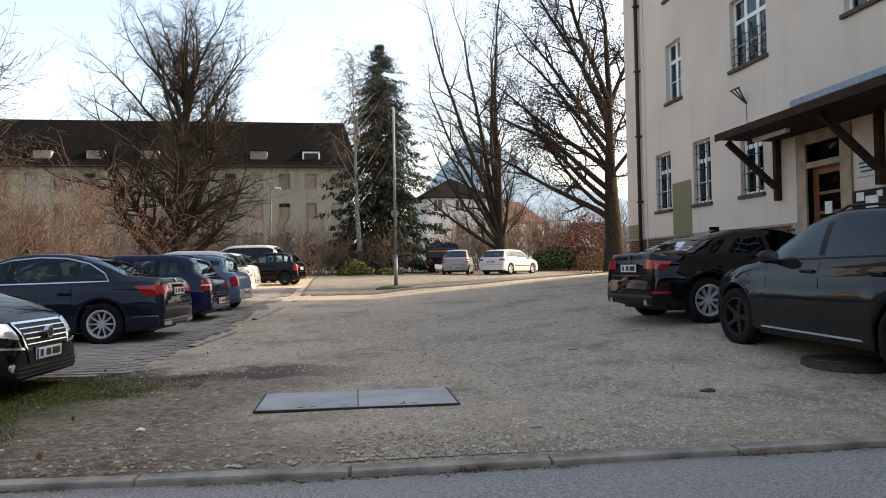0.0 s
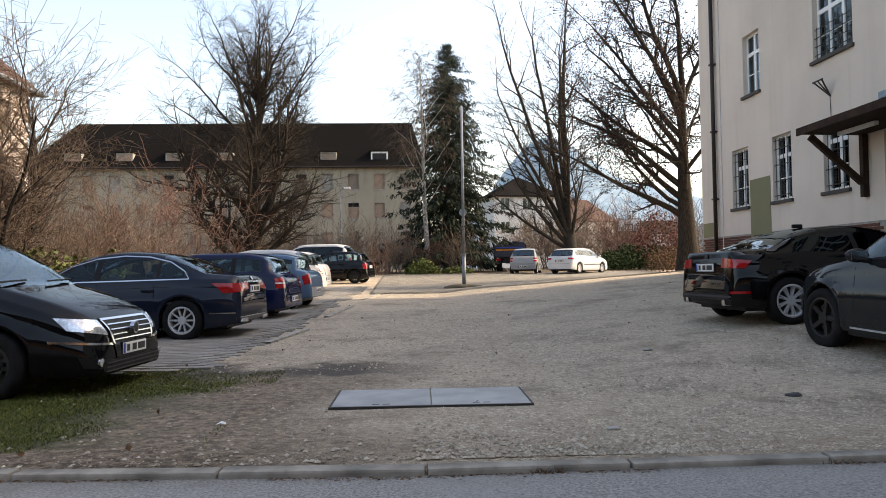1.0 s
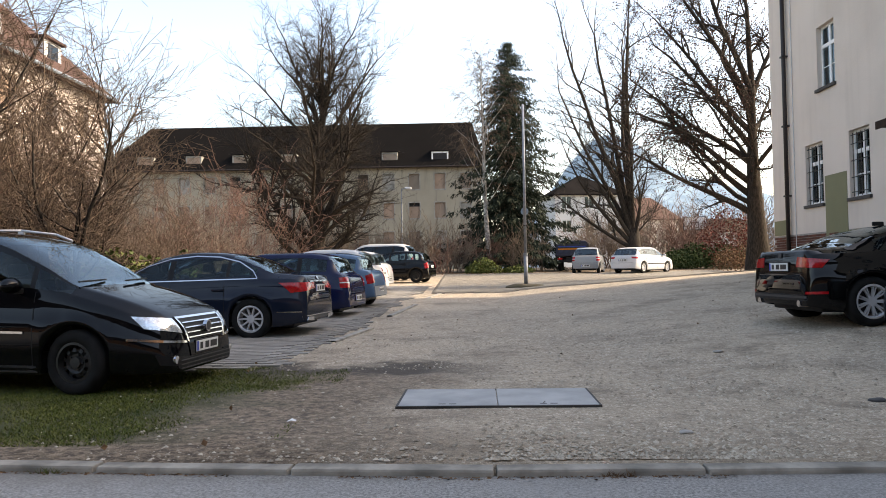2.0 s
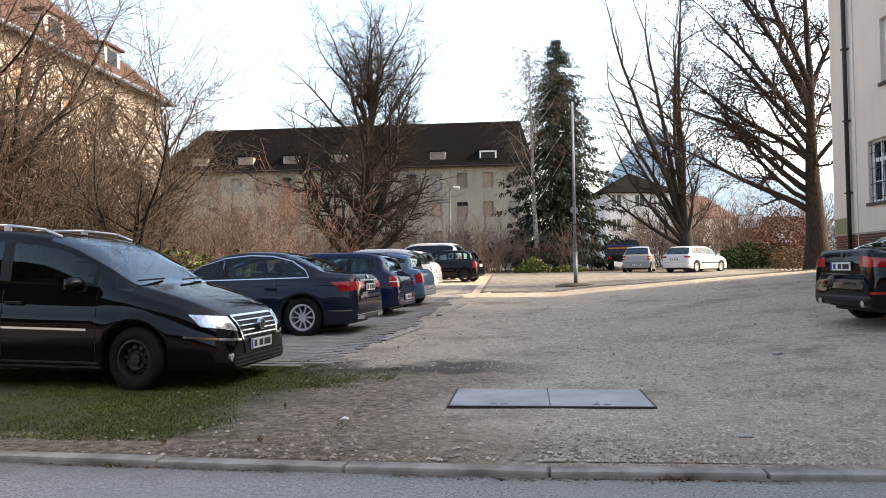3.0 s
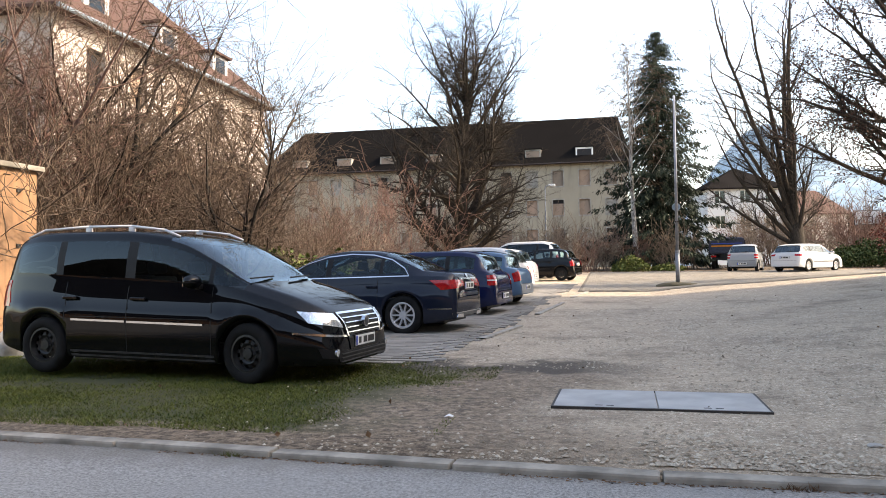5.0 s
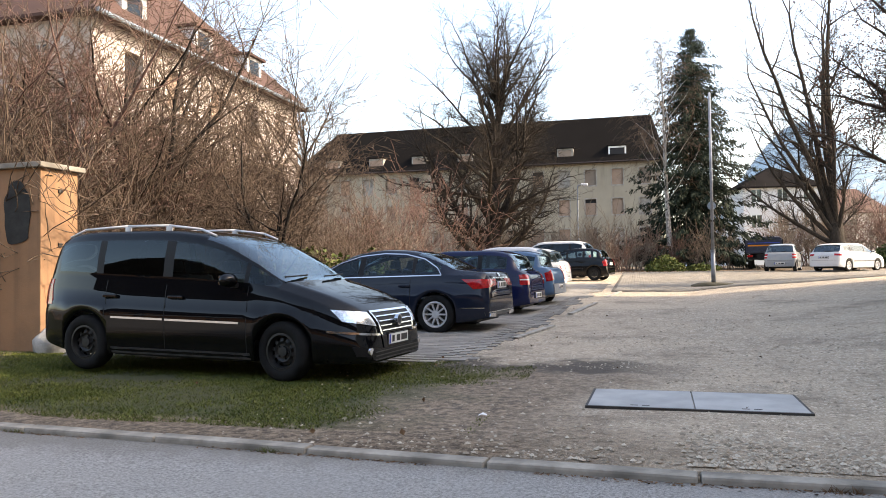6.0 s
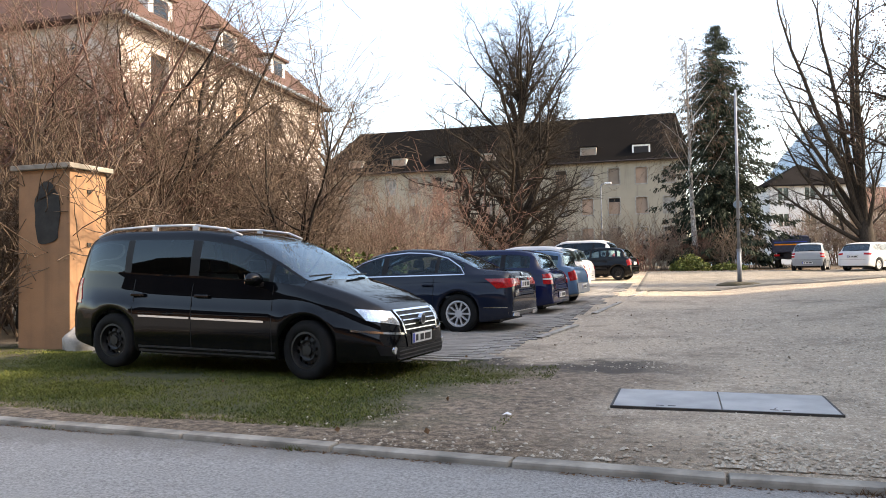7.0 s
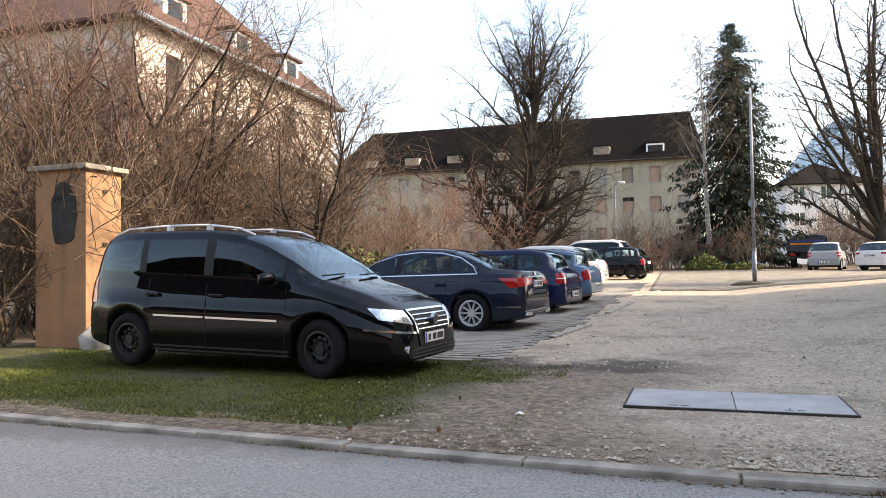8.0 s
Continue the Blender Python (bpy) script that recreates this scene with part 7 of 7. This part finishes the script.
far_house("opposite_house", "plain cream house across the street", -3, -15.5, 70, 8, 0.0, 6.0, 7.0, M["ochre"], M["roof"], 14, 2, 180)


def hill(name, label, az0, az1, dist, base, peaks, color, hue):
    """A wooded ridge, the distant backdrop; the haze is put into its colour and glow."""
    n = 160
    verts, faces = [], []
    for i in range(n + 1):
        t = i / n
        az = az0 + (az1 - az0) * t
        h = base * min(1.0, 6 * t, 6 * (1 - t))
        for c, w, ph in peaks:
            h += ph * math.exp(-((az - c) / w) ** 2)
        h += dist * 0.0012 * (noise.noise((i * 0.7, 0, dist)) + noise.noise((i * 2.3, 3, dist)))
        for j, f in enumerate((0.0, 0.5, 1.0)):
            d = dist * (1 + 0.12 * f)
            x, y = at_bearing(az, d)
            verts.append((x, y, -5 if j == 0 else h * (0.55 if j == 1 else 1.0) + 1.2))
    for i in range(n):
        for j in range(2):
            a = i * 3 + j
            faces.append((a, a + 3, a + 4, a + 1))
    m = Nodes(name + "_hazed_woods")
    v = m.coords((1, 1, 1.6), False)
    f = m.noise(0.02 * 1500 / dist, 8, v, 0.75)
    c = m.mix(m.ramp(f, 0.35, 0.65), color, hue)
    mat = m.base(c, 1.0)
    # glows faintly in its own pale blue, standing in for haze in the air
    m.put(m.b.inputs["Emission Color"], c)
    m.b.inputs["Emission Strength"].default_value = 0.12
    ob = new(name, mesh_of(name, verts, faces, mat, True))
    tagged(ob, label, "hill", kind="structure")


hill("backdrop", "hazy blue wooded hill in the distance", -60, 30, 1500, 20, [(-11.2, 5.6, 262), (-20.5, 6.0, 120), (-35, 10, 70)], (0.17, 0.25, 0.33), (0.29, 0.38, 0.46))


# ---- pieces of walls and pavements ----
def paver_field(name, label, x0, x1, y0, y1, mat_, edge, near):
    """Rectangular concrete pavers in stretcher bond; the nearest stretch as single pieces, the rest joined."""
    e = thing(name, label, "pavement", kind="structure")
    w, d = 0.235, 0.155
    bm = box((-w / 2 + 0.003, -d / 2 + 0.003, -0.06), (w / 2 - 0.003, d / 2 - 0.003, 0.012), 0.003)
    me = bpy.data.meshes.new("paver")
    bm.to_mesh(me)
    bm.free()
    me.materials.append(mat_)
    rng = random.Random(2)
    verts, faces = [], []
    count = 0
    j = 0
    y = y0
    while y < y1:
        x = x0 + (j % 2) * w / 2
        while x < x1:
            cx, cy = x + w / 2, y + d / 2
            rag = edge(cx, cy)
            if rag > 0:
                z = ground_z(cx, cy) + 0.004 + rng.uniform(-0.0015, 0.0015) - 0.02 * (1 - min(1, rag * 2.5)) + 0.018
                if count < 300 and near(cx, cy):
                    part("paver", me, None, e, at=pose(cx, cy, z, rng.uniform(-0.4, 0.4), rng.uniform(-0.4, 0.4), rng.uniform(-0.5, 0.5)))
                    count += 1
                else:
                    b = len(verts)
                    hw, hd = w / 2 - 0.004, d / 2 - 0.004
                    zs = [ground_z(cx + sx * hw, cy) - ground_z(cx, cy) + z for sx in (-1, 1)]
                    ys_ = ground_z(cx, cy + hd) - ground_z(cx, cy)
                    verts += [(cx - hw, cy - hd, zs[0] + 0.012 - ys_), (cx + hw, cy - hd, zs[1] + 0.012 - ys_), (cx + hw, cy + hd, zs[1] + 0.012 + ys_), (cx - hw, cy + hd, zs[0] + 0.012 + ys_)]
                    verts += [(p[0], p[1], p[2] - 0.03) for p in verts[b:b + 4]]
                    faces += [(b, b + 1, b + 2, b + 3), (b, b + 4, b + 5, b + 1), (b + 1, b + 5, b + 6, b + 2), (b + 2, b + 6, b + 7, b + 3), (b + 3, b + 7, b + 4, b)]
            x += w
        y += d
        j += 1
    ob = new("pavers", mesh_of("pavers", verts, faces, mat_))
    ob.parent = e
    tagged(ob, kind="stuff")


def bay_edge(x, y):
    lim = -2.05 + 0.045 * (y - 9) + 0.25 * noise.noise((x * 0.7, y * 0.7, 1)) + 0.12 * noise.noise((x * 3, y * 3, 2))
    return min(lim - x, y - 8.75 - 0.3 * noise.noise((x, y * 0.2, 5)), 1.0) + 0.25 * min(0, noise.noise((x * 0.8, y * 0.8, 9)) + 0.1)


def court_edge(x, y):
    front = 25.2 + 0.12 * (x - 4) + 0.8 * noise.noise((x * 0.5, 0, 4)) + 0.3 * noise.noise((x * 2.2, y, 4))
    return min(y - front, 46 - y, 1.0) + 0.5 * min(0, noise.noise((x * 0.35, y * 0.35, 3)) + 0.12)


paver_field("pavement", "worn grey concrete pavers under the parked cars", -8.0, -1.2, 8.6, 30.0, M["paver"], bay_edge, lambda x, y: y < 12.4 and x > -5)
paver_field("pavement", "pale worn pavers across the far car park", -0.9, 15.5, 24.6, 46.0, M["paver_light"], court_edge, lambda x, y: False)


def bay_lines():
    for k, (xa, ya, xb, yb) in enumerate(((-1.9, 11.3, -1.55, 13.3), (-1.45, 15.8, -1.1, 19.3), (-0.95, 21.5, -0.6, 24.5))):
        bm = bmesh.new()
        n = 9
        rows = []
        for i in range(n + 1):
            t = i / n
            x, y = xa + (xb - xa) * t, ya + (yb - ya) * t
            h = 0.055 + 0.02 * noise.noise((i * 0.9, k, 0))
            rows.append([bm.verts.new((x - h, y, ground_z(x, y) + 0.028)), bm.verts.new((x + h, y, ground_z(x, y) + 0.028)), bm.verts.new((x + h, y, ground_z(x, y) - 0.05)), bm.verts.new((x - h, y, ground_z(x, y) - 0.05))])
        for a, b in zip(rows, rows[1:]):
            for q in range(4):
                bm.faces.new([a[q], a[(q + 1) % 4], b[(q + 1) % 4], b[q]])
        bmesh.ops.recalc_face_normals(bm, faces=bm.faces)
        single("edging_strip", bm, M["line"], "worn pale concrete edging strip between bay and gravel", "edging", kind="structure")


bay_lines()


def plinth_bricks():
    """Dark red bricks of the school's plinth near its corner, laid in stretcher bond."""
    bm = box((-0.014, -0.117, -0.032), (0.0, 0.117, 0.032), 0.004)
    me = bpy.data.meshes.new("brick")
    bm.to_mesh(me)
    bm.free()
    me.materials.append(M["brick"])
    rng = random.Random(1)
    verts, faces = [], []
    count = 0
    j = 0
    z = 0.45
    while z < 2.0:
        y = 23.56 - (j % 2) * 0.123
        while y > 8.0:
            if not (12.6 < y - 0.117 < 14.6):
                at_ = (9.999 + rng.uniform(0, 0.003), y - 0.117, z)
                if count < 300 and z > 1.1:
                    part("brick", me, None, PLINTH, at=pose(*at_))
                    count += 1
                else:
                    b = len(verts)
                    x = at_[0] - 0.013
                    verts += [(x, y - 0.232, z - 0.031), (x, y - 0.002, z - 0.031), (x, y - 0.002, z + 0.031), (x, y - 0.232, z + 0.031)]
                    verts += [(x + 0.02, p[1], p[2]) for p in verts[b:b + 4]]
                    faces += [(b, b + 3, b + 2, b + 1), (b, b + 1, b + 5, b + 4), (b + 1, b + 2, b + 6, b + 5), (b + 2, b + 3, b + 7, b + 6), (b + 3, b, b + 4, b + 7)]
            y -= 0.246
        z += 0.075
        j += 1
    ob = new("bricks", mesh_of("bricks", verts, faces, M["brick"]))
    ob.parent = PLINTH
    tagged(ob, kind="stuff")


plinth_bricks()
